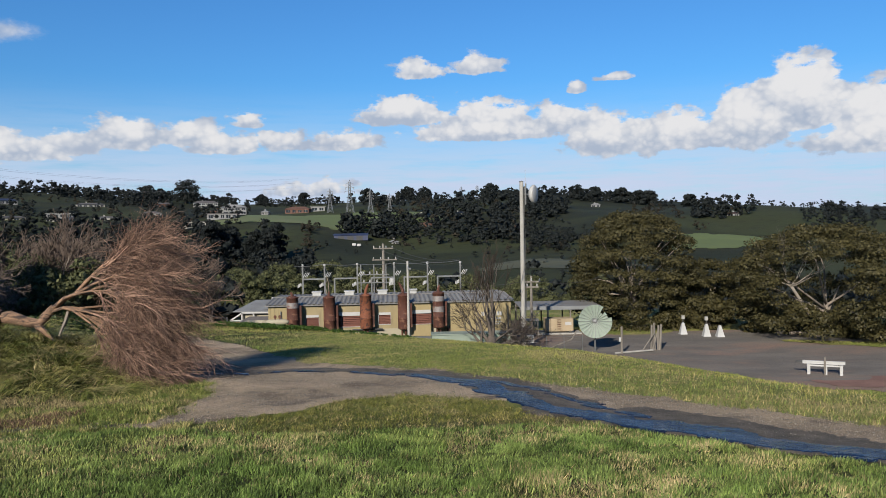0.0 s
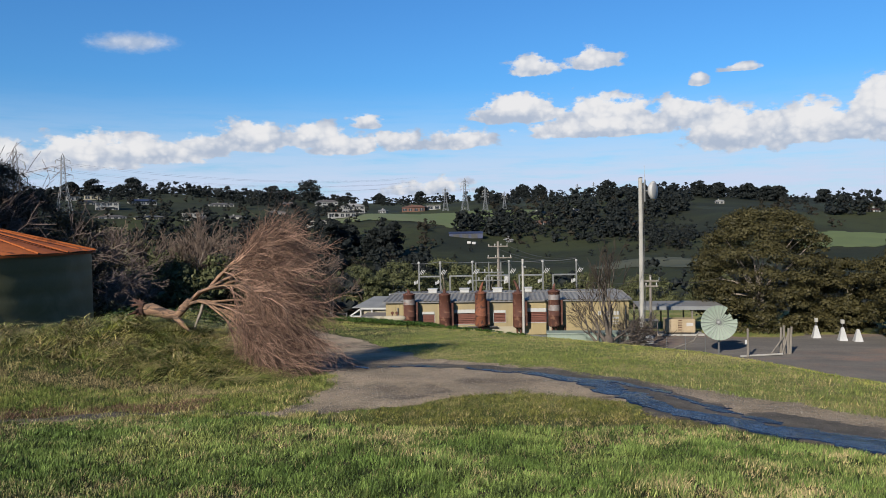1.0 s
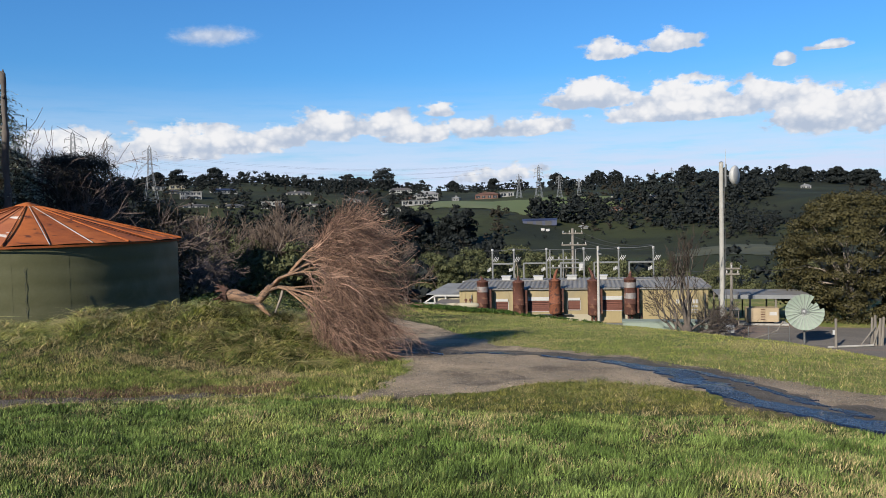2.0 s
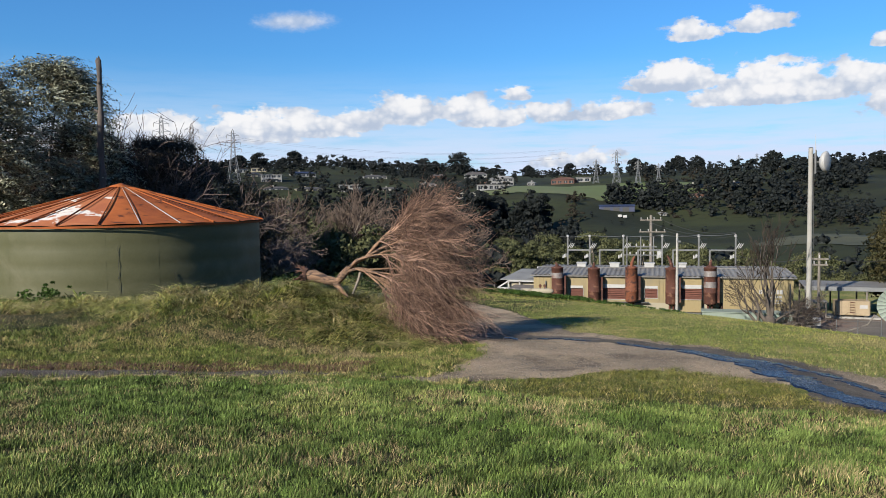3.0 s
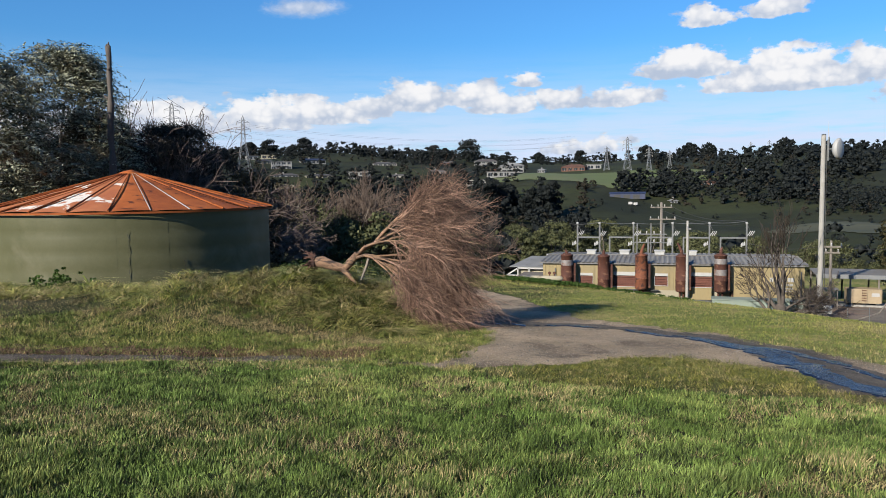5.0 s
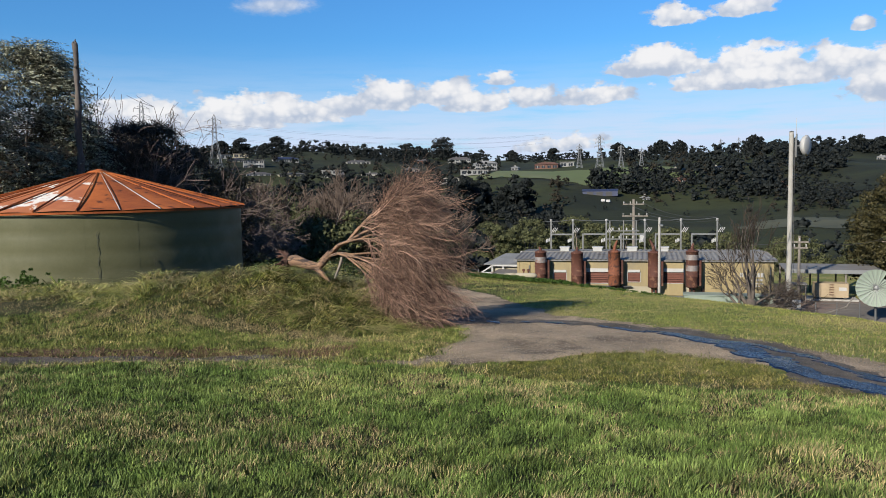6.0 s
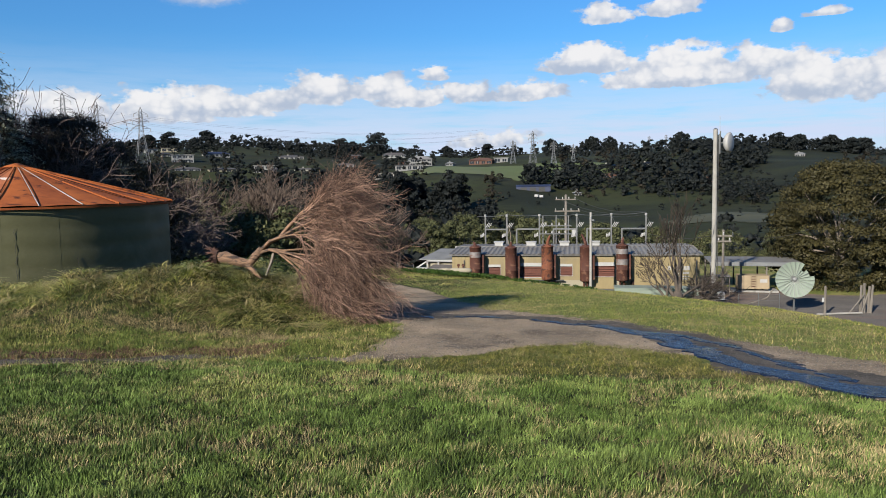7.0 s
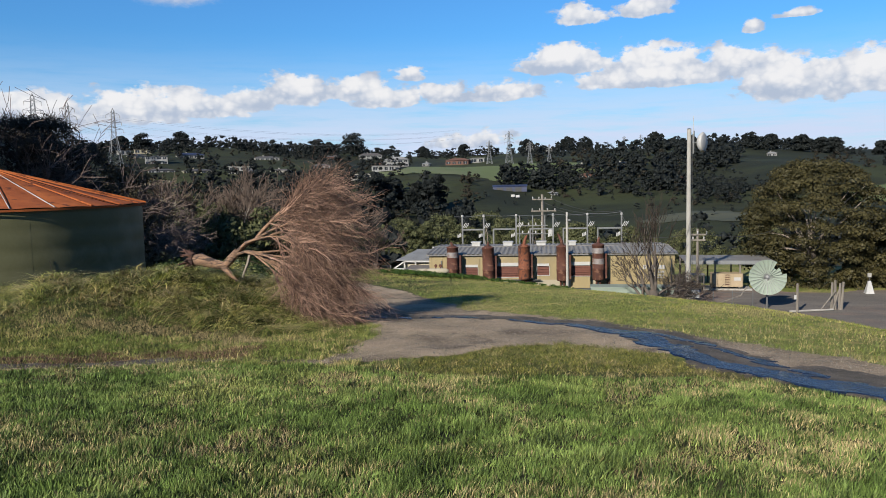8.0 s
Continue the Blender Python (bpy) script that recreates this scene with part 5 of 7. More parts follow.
for i, (x, y, h) in enumerate(((-22.0, 39.2, 4.8), (-20.4, 41.2, 5.2), (-18.8, 43.5, 5.4), (-17.4, 41.0, 4.6), (-24.2, 43.0, 5.2), (-15.8, 45.0, 5.2), (-26.4, 41.0, 5.0), (-13.6, 46.0, 4.8), (-19.6, 39.0, 4.2), (-21.2, 43.0, 5.6), (-18.0, 46.5, 5.4), (-28.5, 43.0, 5.4), (-25.0, 48.0, 6.2))):
    bare_tree("bare_tree", x, y, h, 90 + i, BARK_GREY, TWIG_PALE, "pale leafless tree behind the fallen tree", 5, 0.32, 0.08, 0.5, 0.35, (2, 3), group="leafless trees in the gully", stems=1, ends=0.016)
for i, (x, y, wd, h) in enumerate(((-15.2, 39.0, 3.0, 2.0), (-19.0, 39.0, 5.0, 3.0), (-22, 54, 6, 3.6), (-29, 50, 7, 4.4), (-36, 46, 8, 5.2), (-25.5, 74, 6, 4.5), (-30, 72, 8, 5.0))):
    leafy_tree("shrub", x, y, wd, h, 110 + i, (LEAF_BROWN, LEAF_MID)[i % 2], BARK_DARK, "dull brownish shrub in the gully scrub", 40, 110, 0.22, 0.0, "shrub", "gully scrub")
BARK_YARD = material("dark grey bark", (0.0280, 0.0217, 0.0175), (0.0840, 0.0672, 0.0532), 0.9, 2.0, 16.0, 0.4)
TWIG_YARD = material("dark bare twigs", (0.0182, 0.0140, 0.0112), (0.0525, 0.0406, 0.0315), 0.85, 0.5, 4.0, 0.0, island=0.6, gloss=0.12)


def yard_tree(x, y):
    """An old low-forking leafless tree: thick short trunk, tall stems and sweeping low limbs."""
    rng = np.random.default_rng(131)
    t = thing("bare_tree", pose(x, y, gz(x, y)), "gnarled leafless tree with low sweeping limbs before the powerhouse", "tree")
    trunk = Shape().tube([(0.05, 0, -0.25), (0, 0, 0.15), (-0.08, 0, 0.7), (-0.02, 0, 1.25), (0.05, 0, 1.7)], [0.62, 0.48, 0.42, 0.40, 0.28], 12)
    part("trunk", trunk, BARK_YARD, t, smooth=True)
    fine = Shape()
    for (dx, dy, dz), base, ln, r, depth, rise, spread in (((0.02, 0, 1), 1.5, 2.3, 0.15, 4, 0.8, 0.42), ((-0.20, 0.1, 1), 1.4, 2.2, 0.13, 4, 0.8, 0.45), ((0.20, -0.1, 1), 1.4, 2.1, 0.12, 4, 0.7, 0.45), ((-0.5, -0.2, 0.8), 1.2, 1.7, 0.12, 4, 0.5, 0.55),
                                                          ((-1, -0.1, 0.42), 1.0, 1.5, 0.14, 4, 0.3, 0.6), ((-0.8, 0.3, 0.7), 1.2, 1.4, 0.10, 4, 0.4, 0.6), ((1, -0.2, 0.25), 0.8, 1.5, 0.13, 4, 0.2, 0.6), ((0.8, 0.3, 0.5), 1.1, 1.4, 0.10, 4, 0.3, 0.6), ((1, -0.4, -0.02), 0.7, 1.3, 0.09, 4, 0.12, 0.55)):
        paths = []
        grow(rng, paths, (0.12 * dx, 0.12 * dy, base), (dx, dy, dz), ln, r * 1.25, depth, spread, rise, (2, 2), 5, 0.74)
        limb = Shape()
        for pts, rad, dep in paths:
            pts = [Vector((p.x, p.y, max(p.z, 0.12))) for p in pts]
            if dep >= depth - 2:
                limb.tube(pts, [max(q, 0.02) for q in rad], 6)
            else:
                fine.tube(pts, [max(q, 0.014) for q in rad], 3, cap=False)
        part("limb", limb, BARK_YARD, t, smooth=True)
    tagged(part("brushwood", fine, TWIG_YARD, t), kind="stuff")


yard_tree(3.35, 54.8)
bare_tree("bare_tree", 5.6, 57.5, 4.0, 133, BARK_DARK, TWIG_WARM, "small leafless shrub beside the concrete mast", 5, 0.3, 0.06, 0.8, 0.1, (2, 3), ends=0.012, stems=3)

# ---- yard of the powerhouse ----
def beam(s, a, b, w=0.1, h=None):
    """A square bar from a to b."""
    a, b, h = Vector(a), Vector(b), h or w
    d = b - a
    m = Matrix.Translation(a) @ d.to_track_quat("X", "Z").to_matrix().to_4x4()
    return s.box((0, -w / 2, -h / 2), (d.length, w / 2, h / 2), m)


def wire(a, b, sag, r=0.012, n=10):
    a, b = Vector(a), Vector(b)
    return Shape().tube([a.lerp(b, i / n) - Vector((0, 0, sag * 4 * (i / n) * (1 - i / n))) for i in range(n + 1)], r, 4)


def make_mast():
    x, y = 6.2, 59.7
    t = thing("radio_mast", pose(x, y, gz(x, y)), "tall round concrete mast carrying a microwave dish and aerials", "mast")
    top = 13.05
    part("pole", Shape().lathe([(0.20, -0.2), (0.195, 0.3), (0.155, top - 0.3), (0.15, top)], 16), CONCRETE, t, smooth=True)
    part("pole_cap", Shape().lathe([(0.155, top), (0.165, top + 0.02), (0.03, top + 0.07)], 16), GALV, t)
    m = Matrix.Translation((0.92, -0.1, 12.05)) @ Matrix.Rotation(radians(62), 4, "Z") @ Matrix.Rotation(radians(90), 4, "X")
    bowl = Shape().lathe([(0.05, -0.34), (0.45, -0.26), (0.68, -0.10), (0.74, 0.02), (0.74, 0.08)], 28, m, cap=False)
    dish = part("microwave_dish", bowl, WHITE, t, "white microwave dish drum", True)
    part("radome", Shape().lathe([(0.74, 0.08), (0.6, 0.16), (0.3, 0.21), (0.02, 0.23)], 28, m), WHITE, dish, "white radome cover", True)
    part("dish_mount", Shape().tube([(0.2, 0, 11.7), (0.34, 0, 11.7)], 0.04, 6).tube([(0.2, 0, 12.5), (0.34, 0, 12.5)], 0.04, 6).tube([(0.34, 0, 11.3), (0.34, 0, 12.9)], 0.05, 8).tube([(0.34, 0, 12.05), (0.62, -0.05, 12.05)], 0.06, 6), GALV, t)
    part("whip_aerial", Shape().tube([(0.30, 0, 12.4), (0.30, 0, 14.0)], [0.025, 0.012], 6), WHITE, t)
    part("panel_aerial", Shape().box((0.22, -0.1, 11.25), (0.36, 0.05, 12.7), bevel=0.02), GALV, t)
    part("cable", Shape().tube([(0.20, -0.12, 12), (0.24, -0.1, 6), (0.27, -0.1, 0.6)], 0.022, 5), DARK, t)
    part("meter_box", Shape().box((0.15, -0.62, 0.55), (0.75, -0.28, 1.1), bevel=0.03), WHITE, t, "white meter box")


def make_pole(name, x, y, top, r, mat, label, arms=(), base=None):
    b = gz(x, y) if base is None else base
    t = thing(name, pose(x, y, b), label, "pole")
    h = top - b
    part("pole", Shape().lathe([(r, -0.2), (r * 0.95, 0.2), (r * 0.72, h), (r * 0.4, h + 0.03)], 10), mat, t, smooth=True)
    for z, a0, a1, n in arms:
        arm = part("crossarm", beam(Shape(), (a0, -r, h - z), (a1, -r, h - z), 0.10, 0.13), GALV if mat is CONCRETE else TIMBER, t)
        for k in range(n):
            q = a0 + (a1 - a0) * (k + 0.15) / (n - 0.7) if n > 1 else a0
            part("insulator", Shape().lathe([(0.03, 0), (0.07, 0.05), (0.04, 0.1), (0.07, 0.15), (0.04, 0.2), (0.02, 0.24)], 8, pose(min(q, a1), -r, h - z + 0.06)), WHITE, arm)
    return t


def make_gantry(xa, xb, y, tall_left, label):
    """A steel portal: two posts and a beam, with insulators and fuse sticks on the tall post."""
    g = gz((xa + xb) / 2, y)
    t = thing("switchyard_gantry", pose(xa, y, g), label, "gantry", "gantries behind the powerhouse")
    w, zb, zt = xb - xa, -3.0 - g, -1.78 - g
    part("post", Shape().box((-0.07, -0.07, -0.1), (0.07, 0.07, zt if tall_left else zb + 0.05)), GALV, t)
    part("post", Shape().box((w - 0.07, -0.07, -0.1), (w + 0.07, 0.07, zt)), GALV, t)
    part("beam", Shape().box((0.071, -0.06, zb - 0.07), (w - 0.071, 0.06, zb + 0.07)), GALV, t)
    for px in ((0.0, w) if tall_left else (w,)):
        head = part("insulator", Shape().lathe([(0.05, 0), (0.13, 0.03), (0.13, 0.07), (0.07, 0.10), (0.13, 0.14), (0.12, 0.18), (0.04, 0.22)], 10, pose(px, 0, zt - 0.02)), WHITE, t, "white ceramic insulator")
        for k in range(3):
            part("fuse_stick", Shape().tube([(px + 0.06 + 0.16 * k, -0.1, zb + 0.18), (px + 0.32 + 0.16 * k, -0.12, zb + 0.62)], 0.035, 5), WHITE, t)
        part("fuse_bracket", beam(Shape(), (px, -0.08, zb + 0.3), (px + 0.62, -0.08, zb + 0.42), 0.05), GALV, t)
        part("jumper", wire((px, 0, zt + 0.1), (px + 0.45, -0.1, zb + 0.55), 0.15, 0.016), GALV, t)
        for k in range(3):
            part("surge_arrester", Shape().lathe([(0.05, 0), (0.08, 0.06), (0.05, 0.12), (0.08, 0.18), (0.05, 0.24), (0.03, 0.34)], 7, pose(px - 0.42 + 0.13 * k, -0.1, zb - 0.78 + 0.06 * k)), WHITE, t)
    return t


def make_roof_vent(x, y, z, w):
    t = thing("roof_vent", BASE_M @ Matrix.Translation((x, y, z)), "white sheet-metal vent box on the powerhouse roof", "roof vent", "vents on the powerhouse roof")
    part("box", Shape().box((0, 0, -0.25), (w, 0.8, 0.34), bevel=0.03), WHITE, t)
    part("hood", Shape().box((-0.06, -0.06, 0.34), (w + 0.06, 0.86, 0.42), bevel=0.04), WHITE, t)


def make_annex():
    t = thing("annex_shed", pose(-18.1, 64.4, -8.0), "low pale annex with a white framed lean-to", "shed")
    g = Shape().box((1.0, 0.5, 0), (4.1, 6.0, 2.75))
    part("wall", g, PALE, t)
    roof = Shape().add([(0.2, 0.3, 2.75), (4.3, 0.3, 2.75), (4.3, 3.2, 3.45), (1.5, 3.2, 3.45), (0.2, 6.3, 2.75), (4.3, 6.3, 2.75), (0.2, 0.3, 2.82), (4.3, 0.3, 2.82), (4.3, 3.2, 3.52), (1.5, 3.2, 3.52), (0.2, 6.3, 2.82), (4.3, 6.3, 2.82)],
                       [(6, 7, 8, 9), (9, 8, 11, 10), (6, 9, 10), (0, 3, 2, 1), (3, 4, 5, 2), (0, 4, 3), (0, 1, 7, 6), (1, 2, 8, 7), (2, 5, 11, 8), (5, 4, 10, 11), (4, 0, 6, 10)])
    part("roof", roof, PALE_ROOF, t, "pale weathered sheet roof")
    part("roof_pipe", Shape().tube([(3.0, 3.0, 3.4), (3.0, 3.0, 3.75)], 0.09, 8), WHITE, t)
    frame_bits = Shape()
    for a, b in (((0.0, 0.2, 2.05), (1.0, 0.2, 2.7)), ((1.0, 0.2, 2.7), (3.4, 0.2, 2.7)), ((0.0, 0.2, 2.05), (3.4, 0.2, 2.05)), ((1.0, 0.2, 2.05), (1.0, 0.2, 2.7)), ((2.0, 0.2, 2.05), (2.0, 0.2, 2.7)), ((3.4, 0.2, 0), (3.4, 0.2, 2.7)), ((0.1, 0.2, 0), (0.1, 0.2, 2.05))):
        beam(frame_bits, a, b, 0.12)
    part("white_frame", frame_bits, WHITE, t, "white timber frame")
    part("lean_to_roof", Shape().add([(0.6, -1.6, 1.7), (3.9, -1.6, 1.7), (3.4, 0.1, 2.4), (1.6, 0.1, 2.4), (0.6, -1.6, 1.63), (3.9, -1.6, 1.63), (3.4, 0.1, 2.33), (1.6, 0.1, 2.33)],
                                     [(0, 1, 2, 3), (7, 6, 5, 4), (0, 4, 5, 1), (1, 5, 6, 2), (2, 6, 7, 3), (3, 7, 4, 0)]), ROOF_DARK, t, "dull brown lean-to roof")
    part("lean_to_post", Shape().box((0.75, -1.5, 0), (0.87, -1.38, 1.63)), TIMBER, t)
    part("lean_to_post", Shape().box((3.6, -1.5, 0), (3.72, -1.38, 1.63)), TIMBER, t)
    part("low_wall", Shape().box((-1.6, -0.9, 0), (0.6, -0.7, 1.95)), WHITE, t, "low white wall")


def make_trough():
    x, y, z = -15.0, 57.4, -5.38
    t = thing("lying_tank", pose(x, y, z, 0, 0, 8), "long beige rounded tank lying on the bank", "tank")
    m = Matrix.Translation((0, 0, 0.06)) @ Matrix.Rotation(radians(90), 4, "Y")
    part("shell", Shape().lathe([(0.05, 0), (0.16, 0.05), (0.21, 0.2), (0.22, 0.6), (0.22, 2.7), (0.21, 3.0), (0.15, 3.2), (0.05, 3.28)], 16, m), PALE, t, smooth=True)
    for q in (0.7, 2.3):
        part("saddle", Shape().box((q, -0.25, -1.5), (q + 0.15, 0.25, -0.12)), CONCRETE, t)
    for q in (2.25, 2.6):
        part("valve", Shape().tube([(q, 0, 0.2), (q, 0, 0.42)], 0.05, 8).lathe([(0.02, -0.03), (0.12, -0.02), (0.12, 0.02), (0.02, 0.03)], 12, pose(q, 0, 0.48, 90)), RUST_DARK, t, "dark valve wheel")


def make_container():
    t = thing("steel_container", pose(-0.95, 57.6, gz(1, 57.6), 0, 0, 1.5), "pale green ribbed steel container below the powerhouse wall", "container")
    L, W, H = 6.0, 1.4, 1.42
    part("body", Shape().box((0, 0, 0), (L, W, H)), MINT, t)
    for k in range(24):
        part("rib", Shape().box((0.06 + k * 0.25, -0.03, 0.08), (0.16 + k * 0.25, -0.002, H - 0.1)), MINT, t)
    part("lid", Shape().box((-0.05, -0.08, H + 0.003), (L + 0.05, W + 0.05, H + 0.07), bevel=0.02), MINT, t, "flat pale lid")


def make_carport():
    x, y = 8.3, 68.2
    t = thing("carport", pose(x, y, gz(x, y)), "open carport with a flat grey sheet roof", "carport")
    part("roof", Shape().box((-1.6, -0.6, 2.36), (5.6, 4.5, 2.44)), ZINC, t)
    part("fascia", Shape().box((-1.6, -0.66, 2.14), (5.6, -0.603, 2.46)), PALE_ROOF, t, "pale grey fascia")
    for px in (-1.5, 0.9, 2.9, 5.4):
        for py in (-0.5, 4.2):
            part("post", Shape().box((px - 0.06, py - 0.06, -0.1), (px + 0.06, py + 0.06, 2.36)), TIMBER, t)
    c = thing("generator_crate", pose(8.85, 67.0, gz(9, 67.5)), "tan painted generator casing on a pale plinth", "generator")
    part("plinth", Shape().box((-0.6, -0.1, 0.0), (3.2, 1.5, 0.16)), CONCRETE, c)
    part("casing", Shape().box((0, 0, 0.30), (2.5, 1.3, 1.42), bevel=0.06), TAN, c)
    part("door", Shape().box((0.08, -0.03, 0.38), (0.95, -0.003, 1.34)), TAN, c)
    part("door", Shape().box((1.65, -0.03, 0.38), (2.42, -0.003, 1.34)), TAN, c)
    lad = part("ladder", Shape().box((1.02, -0.07, 0.4), (1.07, -0.03, 1.45)).box((1.4, -0.07, 0.4), (1.45, -0.03, 1.45)), TAN, c)
    for k in range(5):
        part("rung", Shape().box((1.071, -0.065, 0.5 + k * 0.2), (1.399, -0.035, 0.55 + k * 0.2)), RUST_DARK, lad)
    part("label_plate", Shape().box((1.75, -0.04, 0.85), (2.3, -0.031, 1.12)), WHITE, c, "white plate")
    for q in (0.2, 2.1):
        part("skid", Shape().box((q, 0.0, 0.16), (q + 0.25, 1.3, 0.3)), DARK, c)
    b = thing("small_awning", pose(7.2, 65.6, gz(7, 65.6)), "small grey sheet awning on posts", "awning")
    part("sheet", Shape().box((-0.6, -0.5, 1.5), (0.9, 0.8, 1.56)), ZINC, b)
    for q in (-0.5, 0.8):
        part("post", Shape().box((q - 0.04, -0.4, -0.1), (q + 0.04, -0.32, 1.5)), TIMBER, b)
    part("box", Shape().box((-0.3, -0.3, 0.2), (0.3, 0.1, 1.0), bevel=0.03), GALV, b)


def make_dish():
    x, y, z, R = 11.45, 57.9, -5.72, 1.26
    t = thing("satellite_dish", pose(x, y, gz(x, y)), "large pale green ribbed satellite dish with a broken rim panel", "satellite dish")
    zc = z - gz(x, y)
    face = Matrix.Translation((0, 0, zc)) @ Matrix.Rotation(radians(-11), 4, "Z") @ Matrix.Rotation(radians(90 - 8), 4, "X")
    n, rows = 24, 6
    for k in range(n):
        a0, a1 = 2 * math.pi * k / n, 2 * math.pi * (k + 1) / n
        cut = {2: 0.80, 3: 0.62, 1: 0.78}.get(k, 1.0)
        s, pts = Shape(), []
        for i in range(rows + 1):
            rr = 0.10 + (R * cut - 0.10) * i / rows
            for a in (a0 + 0.008, (a0 + a1) / 2, a1 - 0.008):
                dz = 0.16 * (rr / R) ** 2 - (0.025 * rr if a == (a0 + a1) / 2 else 0)
                pts.append(face @ Vector((rr * math.cos(a), rr * math.sin(a), dz)))
        pts += [p + (face.to_3x3() @ Vector((0, 0, -0.015))) for p in pts]
        m = len(pts) // 2
        f = [(i * 3 + j, i * 3 + j + 1, i * 3 + j + 4, i * 3 + j + 3) for i in range(rows) for j in range(2)]
        f += [(q[0] + m, q[3] + m, q[2] + m, q[1] + m) for q in f]
        part("dish_panel", s.add(pts, f), DISH_GREEN, t)
        c, d = math.cos(a0), math.sin(a0)
        rr = R * min(cut, {2: 0.80, 3: 0.62, 1: 0.78}.get((k - 1) % n, 1.0))
        part("rib", Shape().tube([face @ Vector((0.1 * c, 0.1 * d, 0.015)), face @ Vector((rr * 0.6 * c, rr * 0.6 * d, 0.07)), face @ Vector((rr * c, rr * d, 0.175))], 0.014, 5), GALV, t)
    part("hub", Shape().lathe([(0.17, -0.02), (0.15, 0.05), (0.05, 0.08)], 16, face), GALV, t)
    part("post", Shape().tube([(0, 0.12, -0.1), (0, 0.12, zc)], 0.075, 10), GALV, t)
    part("mount", Shape().box((-0.22, 0.02, zc - 0.25), (0.22, 0.25, zc + 0.25)), GALV, t)


def make_gate():
    t = thing("pipe_gate", pose(13.1, 56.4, gz(13.1, 56.4)), "derelict pipe and timber gate with leaning posts", "gate")
    part("gate_post", Shape().lathe([(0.09, -0.2), (0.085, 2.0), (0.02, 2.06)], 9), TIMBER, t)
    part("bottom_rail", Shape().tube([(-0.5, 0.0, 0.08), (2.5, 0.7, 0.14)], 0.075, 7), CONCRETE, t)
    part("brace", Shape().tube([(1.65, 0.5, 0.15), (2.75, 1.2, 1.35)], 0.05, 7), TIMBER, t)
    part("sign_box", Shape().box((-0.22, -0.12, 0.95), (-0.08, -0.02, 1.25)), WHITE, t)
    for k, (px, h, ln) in enumerate(((2.55, 1.95, 0.04), (2.80, 2.1, -0.03), (3.05, 1.9, 0.05), (3.2, 2.0, 0.10))):
        part("timber_post", Shape().tube([(px, 1.35, -0.2), (px + ln * 0.5, 1.35, h * 0.5), (px + ln, 1.35, h)], [0.10, 0.09, 0.08], 7), TIMBER, t)
    part("leaning_post", Shape().tube([(2.5, 1.0, -0.1), (3.15, 1.5, 1.7)], 0.06, 7), TIMBER, t)
    f = thing("yard_fence", pose(7.2, 56.0, gz(8, 56)), "sparse wire fence with thin steel posts", "fence")
    for k, px in enumerate((0.3, 1.6, 3.0)):
        part("post", Shape().tube([(px, 0.2 * k, -0.1), (px, 0.2 * k, 1.5)], 0.03, 6), GALV, f)
    for z in (0.5, 1.0, 1.4):
        part("wire", wire((0.3, 0, z), (3.0, 0.4, z), 0.02, 0.008), GALV, f)
    part("stay_pole", Shape().tube([(0.1, 0.5, 0.3), (2.3, 0.9, 1.1), (2.7, 1.0, 1.75)], 0.055, 6), TIMBER, f)


def make_bollard(x, y, h, topped):
    t = thing("marker_cone", pose(x, y, gz(x, y) + 0.03), "white tapered concrete marker" + (" with a lantern post on top" if topped else " at the edge of the car park"), "marker", "white markers by the car park")
    s = Shape()
    b, c = 0.31, 0.10
    s.add([(-b, -b, 0), (b, -b, 0), (b, b, 0), (-b, b, 0), (-c, -c, h), (c, -c, h), (c, c, h), (-c, c, h), (-c * 0.7, -c * 0.7, h + 0.05), (c * 0.7, -c * 0.7, h + 0.05), (c * 0.7, c * 0.7, h + 0.05), (-c * 0.7, c * 0.7, h + 0.05)],
          [(3, 2, 1, 0), (0, 1, 5, 4), (1, 2, 6, 5), (2, 3, 7, 6), (3, 0, 4, 7), (4, 5, 9, 8), (5, 6, 10, 9), (6, 7, 11, 10), (7, 4, 8, 11), (8, 9, 10, 11)])
    part("cone", s, WHITE, t)
    if topped:
        part("post", Shape().tube([(0, 0, h), (0, 0, h + 0.35)], 0.05, 8), DARK, t)
        part("lantern", Shape().box((-0.13, -0.13, h + 0.35), (0.13, 0.13, h + 0.66), bevel=0.03), CONCRETE, t)


def make_barrier():
    x, y = 22.75, 47.7
    t = thing("white_barrier", pose(x, y, gz(x, y) + 0.02, 0, 0, -22), "low white painted timber barrier beside the car park", "barrier")
    part("rail", Shape().box((-0.35, -0.07, 0.66), (2.05, 0.09, 0.86), bevel=0.02), WHITE, t)
    part("rail", Shape().box((-0.1, -0.10, 0.52), (1.9, -0.072, 0.62)), WHITE, t)
    for px in (0.0, 0.95, 1.82):
        part("leg", Shape().box((px - 0.09, -0.16, -0.05), (px + 0.09, 0.0, 0.64)).box((px - 0.09, 0.05, -0.05), (px + 0.09, 0.2, 0.64)), WHITE, t)
    part("stake", Shape().tube([(0.9, -0.2, -0.1), (0.9, -0.2, 1.15)], 0.06, 7), TIMBER, t, "grey timber stake")
    # dark bar added in place of the shadow at the barrier's left end
    part("shadow_end", Shape().box((-0.75, -0.05, 0.70), (-0.352, 0.07, 0.83)), DARK, t)


